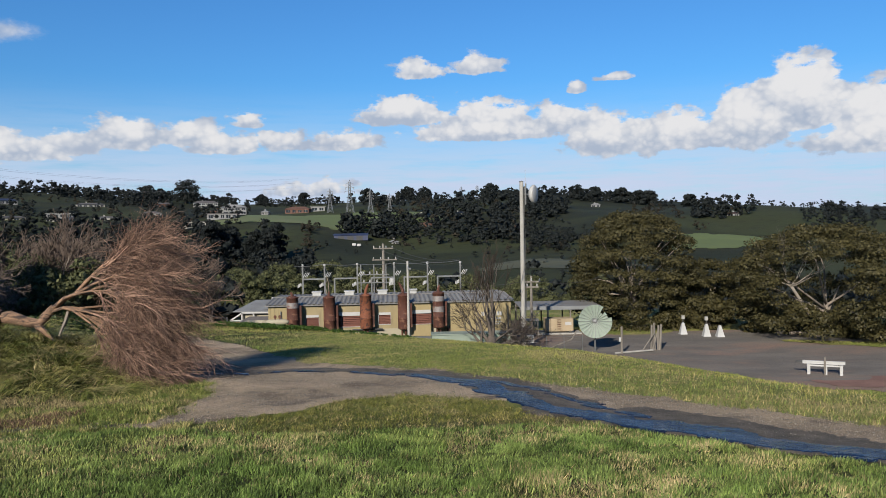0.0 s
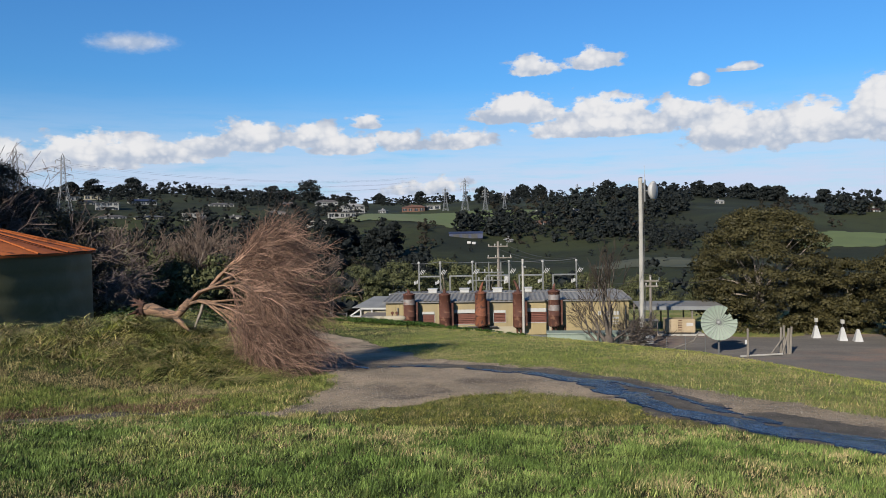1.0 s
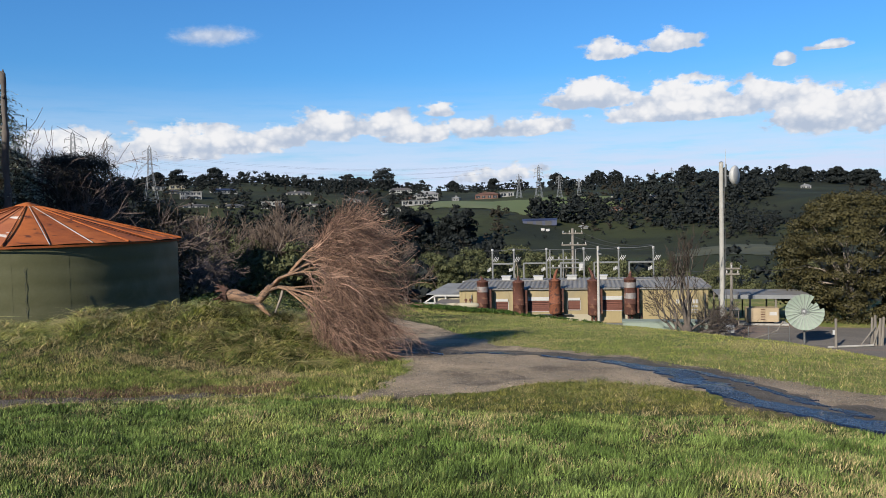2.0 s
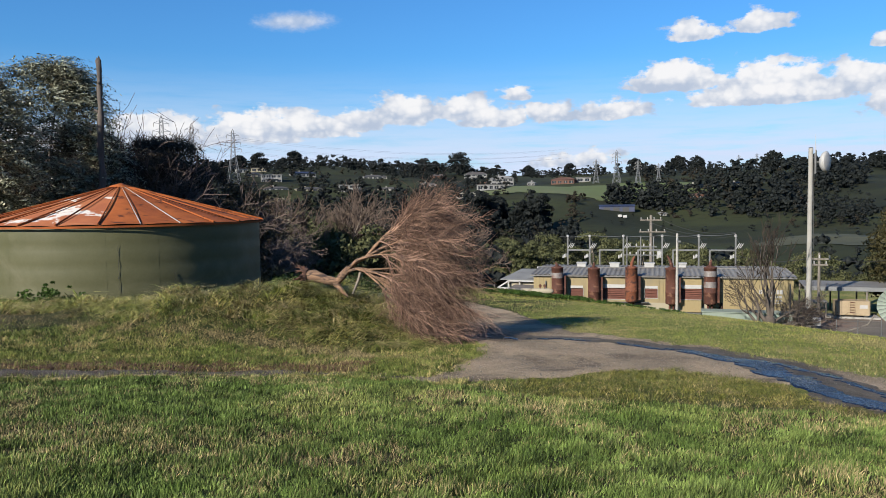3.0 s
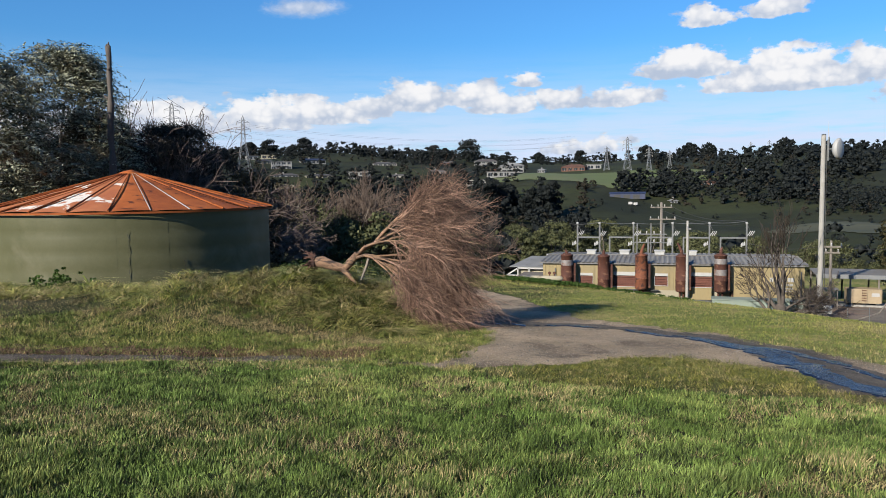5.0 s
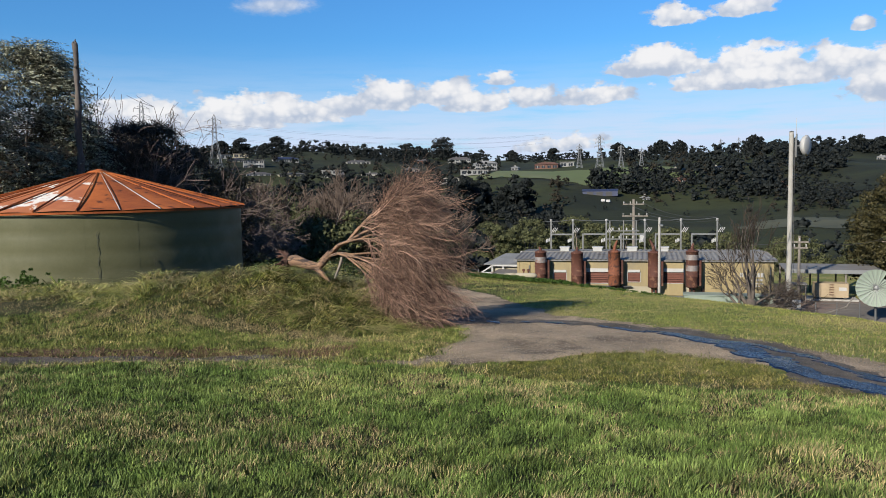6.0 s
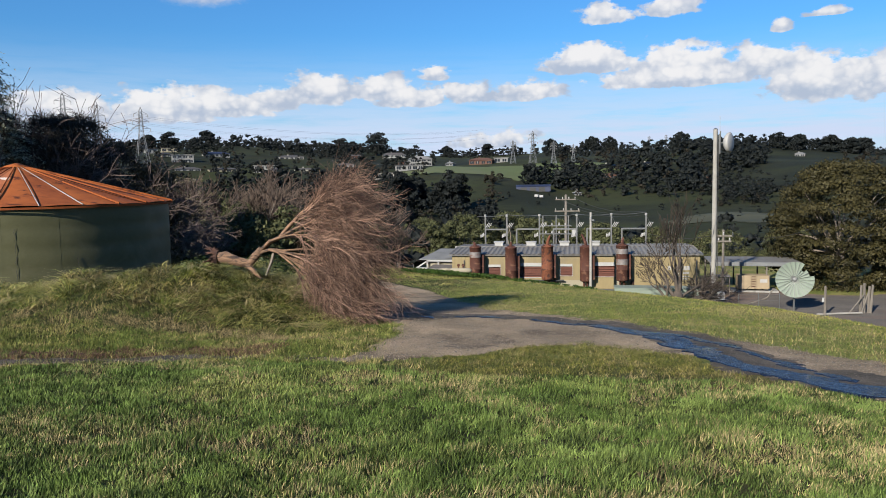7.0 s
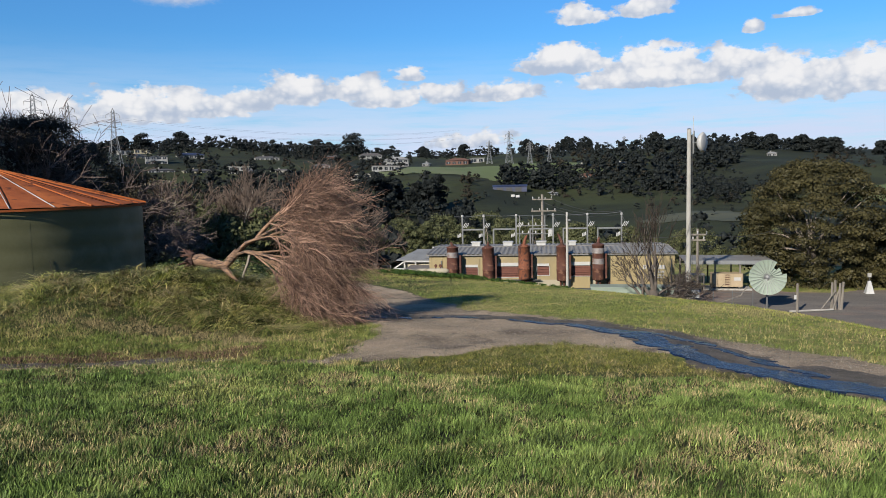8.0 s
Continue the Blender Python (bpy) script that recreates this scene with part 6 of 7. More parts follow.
fence = thing("wire_fence", Matrix.Identity(4), "low wire fence on thin grey posts beside the annex", "fence")
for k in range(7):
    fx, fy = -26 + k * 1.35, 61.5 + k * 0.25
    part("post", Shape().tube([(fx, fy, gz(fx, fy) - 0.2), (fx, fy, gz(fx, fy) + 2.1)], 0.05, 6), GALV, fence)
for z in (1.0, 1.5, 2.0):
    part("wire", Shape().tube([(-26 + k * 1.35, 61.5 + k * 0.25, gz(-26 + k * 1.35, 61.5 + k * 0.25) + z) for k in range(7)], 0.012, 4), GALV, fence)
make_mast()
make_pole("front_pole", -2.65, 56.95, -0.85, 0.115, CONCRETE, "pale timber pole in front of the powerhouse", ((0.55, 0.0, 0.25, 1),))
make_pole("power_pole", -6.55, 83.8, -0.05, 0.19, TIMBER, "timber power pole with two crossarms behind the powerhouse", ((0.5, -1.1, 1.1, 4), (1.75, -1.2, 1.5, 4)))
make_pole("power_pole", 7.5, 65.4, -2.7, 0.13, TIMBER, "short timber power pole near the carport", ((0.45, -0.8, 0.8, 3), (0.9, -0.5, 0.6, 2)))


def make_old_post(x, y, top):
    """A bare round trunk, slightly crooked, with knots and a splintered head."""
    rng = np.random.default_rng(77)
    b = gz(x, y)
    h = top - b
    t = thing("old_post", pose(x, y, b), "weathered crooked bare timber pole beside the wattle trees", "pole")
    zs = np.linspace(-0.3, h, 26)
    pts = [(0.05 * math.sin(z * 1.1) + 0.03 * math.sin(z * 2.9 + 1), 0.04 * math.sin(z * 1.7), z) for z in zs]
    part("pole", Shape().tube(pts, [0.155 - 0.045 * z / h + 0.018 * rng.normal() for z in zs], 11), TIMBER_DARK, t, smooth=True)
    tip = pts[-1]
    for k, (dx, dz) in enumerate(((-0.05, 0.10), (0.03, 0.16), (0.06, 0.05))):
        part("splinter", Shape().tube([(tip[0] + dx, tip[1], tip[2] - 0.25), (tip[0] + dx * 1.1, tip[1], tip[2] + dz * 0.4), (tip[0] + dx * 1.3, tip[1], tip[2] + dz)], [0.055, 0.045, 0.012], 6), TIMBER_DARK, t)
    for z, a in ((h - 0.9, 0.4), (h - 2.0, 2.6), (h - 3.1, 5.0)):
        part("knot", Shape().tube([(0.05 * math.cos(a), -0.05, z), (0.15 * math.cos(a), -0.10, z + 0.05), (0.19 * math.cos(a), -0.12, z + 0.09)], [0.06, 0.05, 0.02], 6), TIMBER_DARK, t)


make_old_post(-22.75, 23.9, 7.33)
GAN = "galvanised switchyard gantry with white insulators"
make_gantry(-13.15, -11.1, 71.5, True, GAN)
make_gantry(-10.24, -8.08, 71.9, False, GAN)
make_gantry(-6.79, -4.65, 72.2, False, GAN)
make_gantry(-3.71, -1.5, 72.4, False, GAN)
make_gantry(-0.56, 1.6, 72.5, False, GAN)
for k, (a, b) in enumerate((((-13.9, 71.4, -1.75), (-11.1, 71.5, -1.6)), ((-11.1, 71.5, -1.6), (-8.08, 71.9, -1.7)), ((-8.08, 71.9, -1.7), (-4.65, 72.2, -1.65)), ((-4.65, 72.2, -1.65), (-1.5, 72.4, -1.65)), ((-1.5, 72.4, -1.65), (1.6, 72.5, -1.5)))):
    w_ob = thing("busbar_cable", Matrix.Identity(4), "bare overhead cable strung between gantries", "cable", "gantry cables")
    part("cable", wire(a, b, 0.10, 0.028), GALV, w_ob)
for k, (a, b, sag) in enumerate((((-7.4, 83.6, -0.4), (1.6, 72.5, -1.55), 0.7), ((-5.6, 83.6, -0.4), (1.6, 72.5, -1.4), 0.6), ((-5.2, 83.6, -1.6), (1.6, 72.5, -1.7), 0.5), ((8.2, 65.3, -3.1), (17, 72, -2.2), 0.8), ((6.8, 65.3, -3.1), (1.6, 72.5, -3.4), 0.4))):
    w_ob = thing("power_cable", Matrix.Identity(4), "sagging overhead power cable", "cable", "overhead cables")
    part("cable", wire(a, b, sag, 0.022), DARK, w_ob)
sw = thing("switchgear_frame", pose(-8.2, 76.0, gz(-8, 76)), "steel switchgear rack with white insulators", "switchgear")
for px in (0.0, 1.3, 2.5):
    part("post", Shape().box((px - 0.05, -0.05, -0.1), (px + 0.05, 0.05, 6.1)), GALV, sw)
for z in (2.9, 4.2, 5.0):
    part("rail", Shape().box((-0.3, -0.1, z), (2.8, -0.051, z + 0.1)), GALV, sw)
    for px in (0.3, 0.9, 1.6, 2.2):
        part("insulator", Shape().lathe([(0.04, 0), (0.09, 0.05), (0.05, 0.12), (0.09, 0.18), (0.03, 0.26)], 7, pose(px, -0.07, z + 0.1)), WHITE, sw)
part("transformer_can", Shape().lathe([(0.25, 0), (0.28, 0.05), (0.28, 0.6), (0.1, 0.7)], 12, pose(3.1, 0, 4.0)), WHITE, sw)
for x, w_ in ((3.0, 0.75), (5.75, 0.8), (8.6, 0.8), (11.35, 0.6)):
    make_roof_vent(x, 4.9, RIDGE + 0.05, w_)
make_annex()
make_trough()
make_container()
make_carport()
make_dish()
make_gate()
make_bollard(20.6, 65.9, 0.95, True)
make_bollard(22.1, 64.4, 1.0, True)
make_bollard(23.1, 64.0, 0.9, False)
make_barrier()


# ---- far hillside: houses, pylons and woods ----
def make_house(x, y, w_, h, wall, roof_mat, label, flat=False, storeys=1, deep=9.0):
    turn = math.atan2(y, x) - math.pi / 2 + random.uniform(-0.25, 0.25)
    g = min(gz(x, y), gz(x * 0.99, y * 0.99)) - 0.2
    t = thing("house", Matrix.Translation((x, y, g)) @ Matrix.Rotation(turn, 4, "Z"), label, "house", "houses on the hillside")
    rise = 0.25 if flat else min(2.2, h * 0.32)
    hw, wl = w_ / 2, h - rise + 0.2
    n = max(2, int(w_ / 3.6))
    holes = []
    for s_ in range(storeys):
        z0 = wl * s_ / storeys
        for k in range(n):
            a = -hw + w_ * (k + 0.5) / n
            ww = w_ / n * (0.28 if (k + s_) % 3 else 0.36)
            holes.append((a - ww, a + ww, z0 + wl / storeys * 0.32, z0 + wl / storeys * 0.8))
    s = Shape()
    wall_with_holes(s, -hw, hw, 0, wl, 0, 0.3, holes)
    part("front_wall", s, wall, t)
    part("side_wall", Shape().box((-hw, 0.3, 0), (-hw + 0.3, deep, wl)), wall, t)
    part("side_wall", Shape().box((hw - 0.3, 0.3, 0), (hw, deep, wl)), wall, t)
    part("back_wall", Shape().box((-hw + 0.3, deep - 0.3, 0), (hw - 0.3, deep, wl)), wall, t)
    for q in holes:
        wn = part("window", Shape().box((q[0], 0.12, q[2]), (q[1], 0.2, q[3])), GLASS, t)
        part("mullion", Shape().box(((q[0] + q[1]) / 2 - 0.07, 0.04, q[2]), ((q[0] + q[1]) / 2 + 0.07, 0.119, q[3])), WHITE, wn)
    o = 0.6
    if flat:
        part("roof", Shape().box((-hw - o, -o, wl), (hw + o, deep + o, wl + rise)), roof_mat, t)
    else:
        i = min(hw * 0.55, deep * 0.45)
        part("roof", Shape().add([(-hw - o, -o, wl), (hw + o, -o, wl), (hw + o, deep + o, wl), (-hw - o, deep + o, wl), (-hw + i, deep / 2, wl + rise), (hw - i, deep / 2, wl + rise)],
                                 [(0, 1, 5, 4), (1, 2, 5), (2, 3, 4, 5), (3, 0, 4), (3, 2, 1, 0)]), roof_mat, t)
        part("chimney", Shape().box((-hw * 0.3, deep / 2, wl), (-hw * 0.3 + 0.9, deep / 2 + 0.9, wl + rise + 0.9)), wall, t)
    if storeys > 1:
        part("balcony", Shape().box((-hw * 0.6, -1.4, wl / 2 - 0.15), (hw * 0.6, -0.003, wl / 2 + 0.05)), WHITE, t)
    return t


WHITE_HOUSE, DULL = "white rendered house among trees on the hillside", "low dull house on the hillside"
for x, y, w_, h, wall, rf, lab, flat, st in (
        (-301, 478, 17, 7.0, HOUSE, WHITE, "white two-storey house with many windows on the hillside", True, 2),
        (-390, 600, 16, 5.0, PALE, ROOF_DARK, DULL, True, 1), (-360, 530, 10, 4.6, HOUSE, ROOF_DARK, WHITE_HOUSE, True, 1),
        (-314, 547, 23, 5.2, HOUSE, BLUE_SHED, "white house with a dark blue roof on the hillside", False, 1), (-278, 447, 19, 3.8, HOUSE, ROOF_DARK, WHITE_HOUSE, False, 1),
        (-257, 455, 21, 3.9, PALE, ROOF_DARK, DULL, False, 1), (-234, 468, 17, 6.8, HOUSE, WHITE, "pale house with a deep balcony on the hillside", True, 2),
        (-270, 589, 23, 4.4, CONCRETE, ROOF_DARK, DULL, False, 1), (-254, 700, 18, 5.4, BRICK, ROOF_DARK, "brown brick house on the ridge", False, 1),
        (-224, 508, 16, 3.6, CONCRETE, ROOF_DARK, DULL, False, 1), (-147, 456, 14, 5.2, CONCRETE, ROOF_DARK, "grey house below the meadow", True, 1),
        (-224, 725, 26, 8.4, HOUSE, ROOF_DARK, "white two-storey house on the ridge", False, 2), (-147, 542, 19, 8.3, HOUSE, WHITE, "large white two-storey house on the hillside", False, 2),
        (-141, 491, 21, 4.8, HOUSE, ROOF_DARK, WHITE_HOUSE, True, 1), (-106, 558, 20, 6.0, BRICK, BRICK, "red brick house with a tiled roof on the ridge", False, 1),
        (-92, 566, 12, 4.6, HOUSE, WHITE, WHITE_HOUSE, True, 1), (-12, 512, 14, 4.2, CONCRETE, ROOF_DARK, DULL, False, 1), (-9, 473, 13, 4.0, BRICK, BRICK, "red-roofed farmhouse among dark trees", False, 1),
        (42, 439, 10, 4.6, BRICK, BRICK, "red-roofed farmhouse among dark trees", False, 1), (-26, 417, 4, 3.0, HOUSE, WHITE, "small white hut in a paddock", False, 1),
        (-127, 547, 6, 3.4, HOUSE, WHITE, "small white shed in a paddock", False, 1), (139, 695, 9, 4.6, HOUSE, WHITE, "white house on the far ridge", False, 1), (176, 464, 8, 3.2, HOUSE, BRICK, "small house on the far ridge", False, 1),
        (13, 546, 12, 3.8, CONCRETE, ROOF_DARK, DULL, False, 1), (-330, 500, 14, 4.5, PALE, ROOF_DARK, DULL, False, 1), (-205, 540, 15, 4.2, HOUSE, ROOF_DARK, WHITE_HOUSE, False, 1), (-176, 600, 13, 4.2, BRICK, ROOF_DARK, DULL, False, 1)):
    make_house(x, y, w_ * 0.86, h * 0.9, wall, HOUSE if rf is WHITE else rf, lab, flat, st)
shed = thing("farm_shed", pose(-50.5, 420, gz(-50, 420) - 0.3, 0, 0, 6), "long dark blue steel farm shed in a paddock", "shed")
part("wall", Shape().box((-9.3, 0, 0), (9.3, 9, 2.9)), BLUE_SHED, shed)
part("roof", Shape().add([(-9.6, -0.3, 2.9), (9.6, -0.3, 2.9), (9.6, 9.3, 2.9), (-9.6, 9.3, 2.9), (-9.6, 4.5, 3.9), (9.6, 4.5, 3.9)], [(0, 1, 5, 4), (2, 3, 4, 5), (1, 2, 5), (3, 0, 4), (3, 2, 1, 0)]), BLUE_SHED, shed)
for k in range(3):
    part("door", Shape().box((-7 + k * 5, -0.1, 0), (-3.6 + k * 5, -0.003, 2.4)), DARK, shed)
for x, y in ((-46, 396), (-43.5, 396)):
    c = thing("parked_trailer", pose(x, y, gz(x, y)), "small white trailer standing in a paddock", "trailer", "trailers in the paddock")
    part("body", Shape().box((-1, -0.7, 0.5), (1, 0.7, 1.7), bevel=0.15), WHITE, c)
    for q in (-0.9, 0.9):
        part("wheel", Shape().lathe([(0.2, -0.1), (0.32, -0.08), (0.32, 0.08), (0.2, 0.1)], 12, pose(0, q * 0.8, 0.32, 90)), DARK, c)


def make_pylon(x, y, h, label, bar=0.16):
    t = thing("pylon", pose(x, y, gz(x, y), 0, 0, math.degrees(math.atan2(y, x)) - 78), label, "pylon", "power line pylons")
    base, waist, top = h * 0.11, h * 0.035, h * 0.02
    levels = [0, 0.14, 0.27, 0.38, 0.48, 0.56, 0.64, 0.72, 0.80, 0.88, 0.94]
    half = [base + (waist - base) * min(1, u / 0.56) if u < 0.56 else waist + (top - waist) * (u - 0.56) / 0.44 for u in levels]
    legs = Shape()
    for sx, sy in ((-1, -1), (1, -1), (1, 1), (-1, 1)):
        legs.tube([(sx * w_, sy * w_, u * h) for u, w_ in zip(levels, half)] + [(0, 0, h)], bar, 4)
    part("leg_frame", legs, PYLON, t)
    braces = Shape()
    for (u0, w0), (u1, w1) in zip(zip(levels, half), zip(levels[1:], half[1:])):
        for a, b in (((-1, -1), (1, -1)), ((1, -1), (1, 1)), ((1, 1), (-1, 1)), ((-1, 1), (-1, -1))):
            braces.tube([(a[0] * w0, a[1] * w0, u0 * h), (b[0] * w1, b[1] * w1, u1 * h)], bar * 0.6, 3)
            braces.tube([(b[0] * w0, b[1] * w0, u0 * h), (a[0] * w1, a[1] * w1, u1 * h)], bar * 0.6, 3)
    part("bracing", braces, PYLON, t)
    for u, reach in ((0.64, 0.15), (0.76, 0.13), (0.88, 0.11)):
        for sx in (-1, 1):
            arm = Shape()
            arm.tube([(sx * waist * 0.8, -0.4, u * h), (sx * reach * h, 0, u * h + 0.2)], bar * 0.8, 3)
            arm.tube([(sx * waist * 0.8, 0.4, u * h), (sx * reach * h, 0, u * h + 0.2)], bar * 0.8, 3)
            arm.tube([(sx * waist * 0.7, 0, u * h + 0.045 * h), (sx * reach * h, 0, u * h + 0.2)], bar * 0.8, 3)
            a_ob = part("crossarm", arm, PYLON, t)
            part("insulator", Shape().tube([(sx * reach * h, 0, u * h + 0.1), (sx * reach * h, 0, u * h - 0.05 * h)], 0.16, 5), CONCRETE, a_ob)
    return t


PYL = "lattice steel power line pylon on the hillside"
spots = [(-80, 546, 17), (-65, 539, 23), (-50, 533, 16), (-37, 538, 13), (-313, 450, 39), (-349, 453, 42), (-336, 406, 43), (22, 880, 16), (40, 880, 16)]
for x, y, h in spots:
    make_pylon(x, y, h, PYL, 0.15 if h > 30 else 0.12)
for (x0, y0, h0), (x1, y1, h1) in ((spots[4], (-120, 640, 30)), (spots[5], (-150, 680, 30)), (spots[6], spots[5]), (spots[5], spots[4])):
    for u in (0.60, 0.72, 0.84):
        for off in (-4, 4):
            w_ob = thing("transmission_line", Matrix.Identity(4), "thin sagging transmission line between pylons", "cable", "transmission lines")
            part("cable", wire((x0 + off, y0 - off, gz(x0, y0) + u * h0), (x1 + off, y1 - off, gz(x1, y1) + u * h1), 7, 0.022, 14), PYLON, w_ob)


def far_woods(name, seed, patches, mat, label, per=11, clump=7):
    """Many far trees joined: patches hold bearing span, distance span, count, heights."""
    rng = np.random.default_rng(seed)
    blobs = []
    for a0, a1, r0, r1, n, h0, h1 in patches:
        for k in range(n):
            a, r = math.radians(rng.uniform(a0, a1)), rng.uniform(r0, r1)
            x, y = -math.sin(a) * r, math.cos(a) * r
            h = rng.uniform(h0, h1)
            z = gz(x, y)
            for b in dome(rng, clump, h * rng.uniform(0.65, 1.15), h, 0.12, (0.16, 0.28), 0.8, 0.25):
                blobs.append((x + b[0], y + b[1], z + b[2], b[3], b[4]))
    blobs = np.array(blobs)
    # a closed kernel in each clump, and leafy sprays round it
    unit = np.array([[1, 0, 0], [-0.5, 0.87, 0], [-0.5, -0.87, 0], [0, 0, 1], [0, 0, -0.8], [-0.6, 0, 0.5]])
    tri = np.array([[0, 1, 3], [1, 2, 3], [2, 0, 3], [1, 0, 4], [2, 1, 4], [0, 2, 4]])
    kern = blobs[:, None, :3] + unit[None] * (blobs[:, 3] * 0.80)[:, None, None] * (1 + 0.25 * rng.normal(size=(len(blobs), 6, 1))) * np.array([1, 1, 0.8])
    kf = (np.arange(len(blobs))[:, None, None] * 6 + tri[None]).reshape(-1, 3)
    who = np.repeat(np.arange(len(blobs)), per)
    d = rand_dirs(rng, len(who))
    d[:, 2] = np.abs(d[:, 2]) * 1.0 - 0.2
    c = blobs[who, :3] + d * (blobs[who, 3] * (0.62 + 0.5 * rng.random(len(who))))[:, None] * np.array([1, 1, 0.8])
    size = blobs[who, 3] * (0.40 + 0.42 * rng.random(len(who)))
    v, f = leaf_arrays(rng, c, d + rng.normal(size=d.shape) * 0.4, rng.normal(size=d.shape), size, size * 0.8)
    f = np.concatenate([f[:, [0, 1, 2]], f[:, [0, 2, 3]], kf + len(v)])
    v = np.concatenate([v, kern.reshape(-1, 3)])
    return tagged(new(name, raw_mesh(name, v, f, mat)), label, "trees", kind="stuff")


far_woods("ridge_trees", 201, [(-15.5, 56, 840, 940, 510, 6, 12), (-26, -16, 800, 900, 42, 4, 8), (-31, -26, 800, 900, 40, 3, 6), (2, 52, 800, 900, 300, 5, 9), (-14, -3, 780, 900, 60, 8, 13), (-17, -2, 760, 860, 80, 7, 12), (20, 52, 690, 860, 220, 7, 13)], LEAF_FAR_HAZE, "line of dark trees along the far ridge", 9)
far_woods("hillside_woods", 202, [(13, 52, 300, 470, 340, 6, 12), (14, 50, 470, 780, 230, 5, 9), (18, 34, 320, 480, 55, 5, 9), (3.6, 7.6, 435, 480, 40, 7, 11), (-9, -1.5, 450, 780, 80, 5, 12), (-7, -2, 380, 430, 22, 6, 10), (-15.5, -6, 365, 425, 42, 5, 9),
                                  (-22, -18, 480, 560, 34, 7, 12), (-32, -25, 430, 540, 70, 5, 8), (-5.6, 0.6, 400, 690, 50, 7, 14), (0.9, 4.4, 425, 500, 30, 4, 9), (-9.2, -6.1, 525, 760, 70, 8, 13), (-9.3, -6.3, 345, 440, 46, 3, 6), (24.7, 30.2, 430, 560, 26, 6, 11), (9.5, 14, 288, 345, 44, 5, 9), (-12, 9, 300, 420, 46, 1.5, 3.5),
                                  (-1, 6, 560, 760, 50, 5, 9), (-0.3, 4.6, 448, 520, 36, 5, 10), (-8.5, -2.5, 440, 560, 26, 4, 9)], LEAF_FAR_HAZE, "dark woods and hedges on the hillside")
SCRUB_FAR = material("dull brown far scrub", (0.0100, 0.0090, 0.0072), (0.0330, 0.0290, 0.0200), 0.8, 0.05, 0.5, 0.0, island=0.5, gloss=0.1)
far_woods("hillside_scrub", 204, [(-6.5, 5, 400, 640, 60, 3, 8), (-9, -4, 340, 430, 24, 2, 5), (9, 30, 300, 460, 90, 3, 7), (14, 45, 470, 700, 60, 3, 7), (-21, -14, 420, 600, 20, 3, 7)], SCRUB_FAR, "brownish scrub and small trees on the hillside")
far_woods("valley_woods", 203, [(-33, 53, 130, 255, 420, 6, 11), (14, 54, 80, 135, 90, 4, 7)], LEAF_FAR_HAZE, "scrubby woods in the valley", 11)
for k, (az_, r, h) in enumerate(((17.0, 345, 18), (16.1, 352, 16), (15.3, 360, 13), (14.3, 350, 11), (13.6, 365, 13), (12.9, 350, 17), (12.2, 362, 17), (16.6, 368, 13), (13.9, 372, 12))):
    a = math.radians(az_)
    x, y = -math.sin(a) * r, math.cos(a) * r
    leafy_tree("pine_tree", x, y, h * 0.5, h, 300 + k, LEAF_FAR_HAZE, BARK_DARK, "dark pine in a clump below the meadow", 36, 80, 1.5, 0.25, group="pines below the meadow", r=(0.16, 0.30), flat=0.5, limbs=5, sink=1)
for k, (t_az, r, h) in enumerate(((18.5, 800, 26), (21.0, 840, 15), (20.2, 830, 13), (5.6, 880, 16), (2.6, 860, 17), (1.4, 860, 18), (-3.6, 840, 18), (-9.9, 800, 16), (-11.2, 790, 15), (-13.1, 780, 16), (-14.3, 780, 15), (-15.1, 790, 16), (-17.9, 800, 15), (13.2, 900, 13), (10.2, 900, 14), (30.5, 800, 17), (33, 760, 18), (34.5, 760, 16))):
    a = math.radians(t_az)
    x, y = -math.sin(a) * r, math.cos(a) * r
    leafy_tree("ridge_tree", x, y, h * 1.05, h, 330 + k, LEAF_FAR_HAZE, BARK_DARK, "large dark tree standing on the far ridge", 34, 70, 2.0, 0.2, group="large ridge trees", r=(0.14, 0.26), flat=0.7, limbs=5, sink=1)

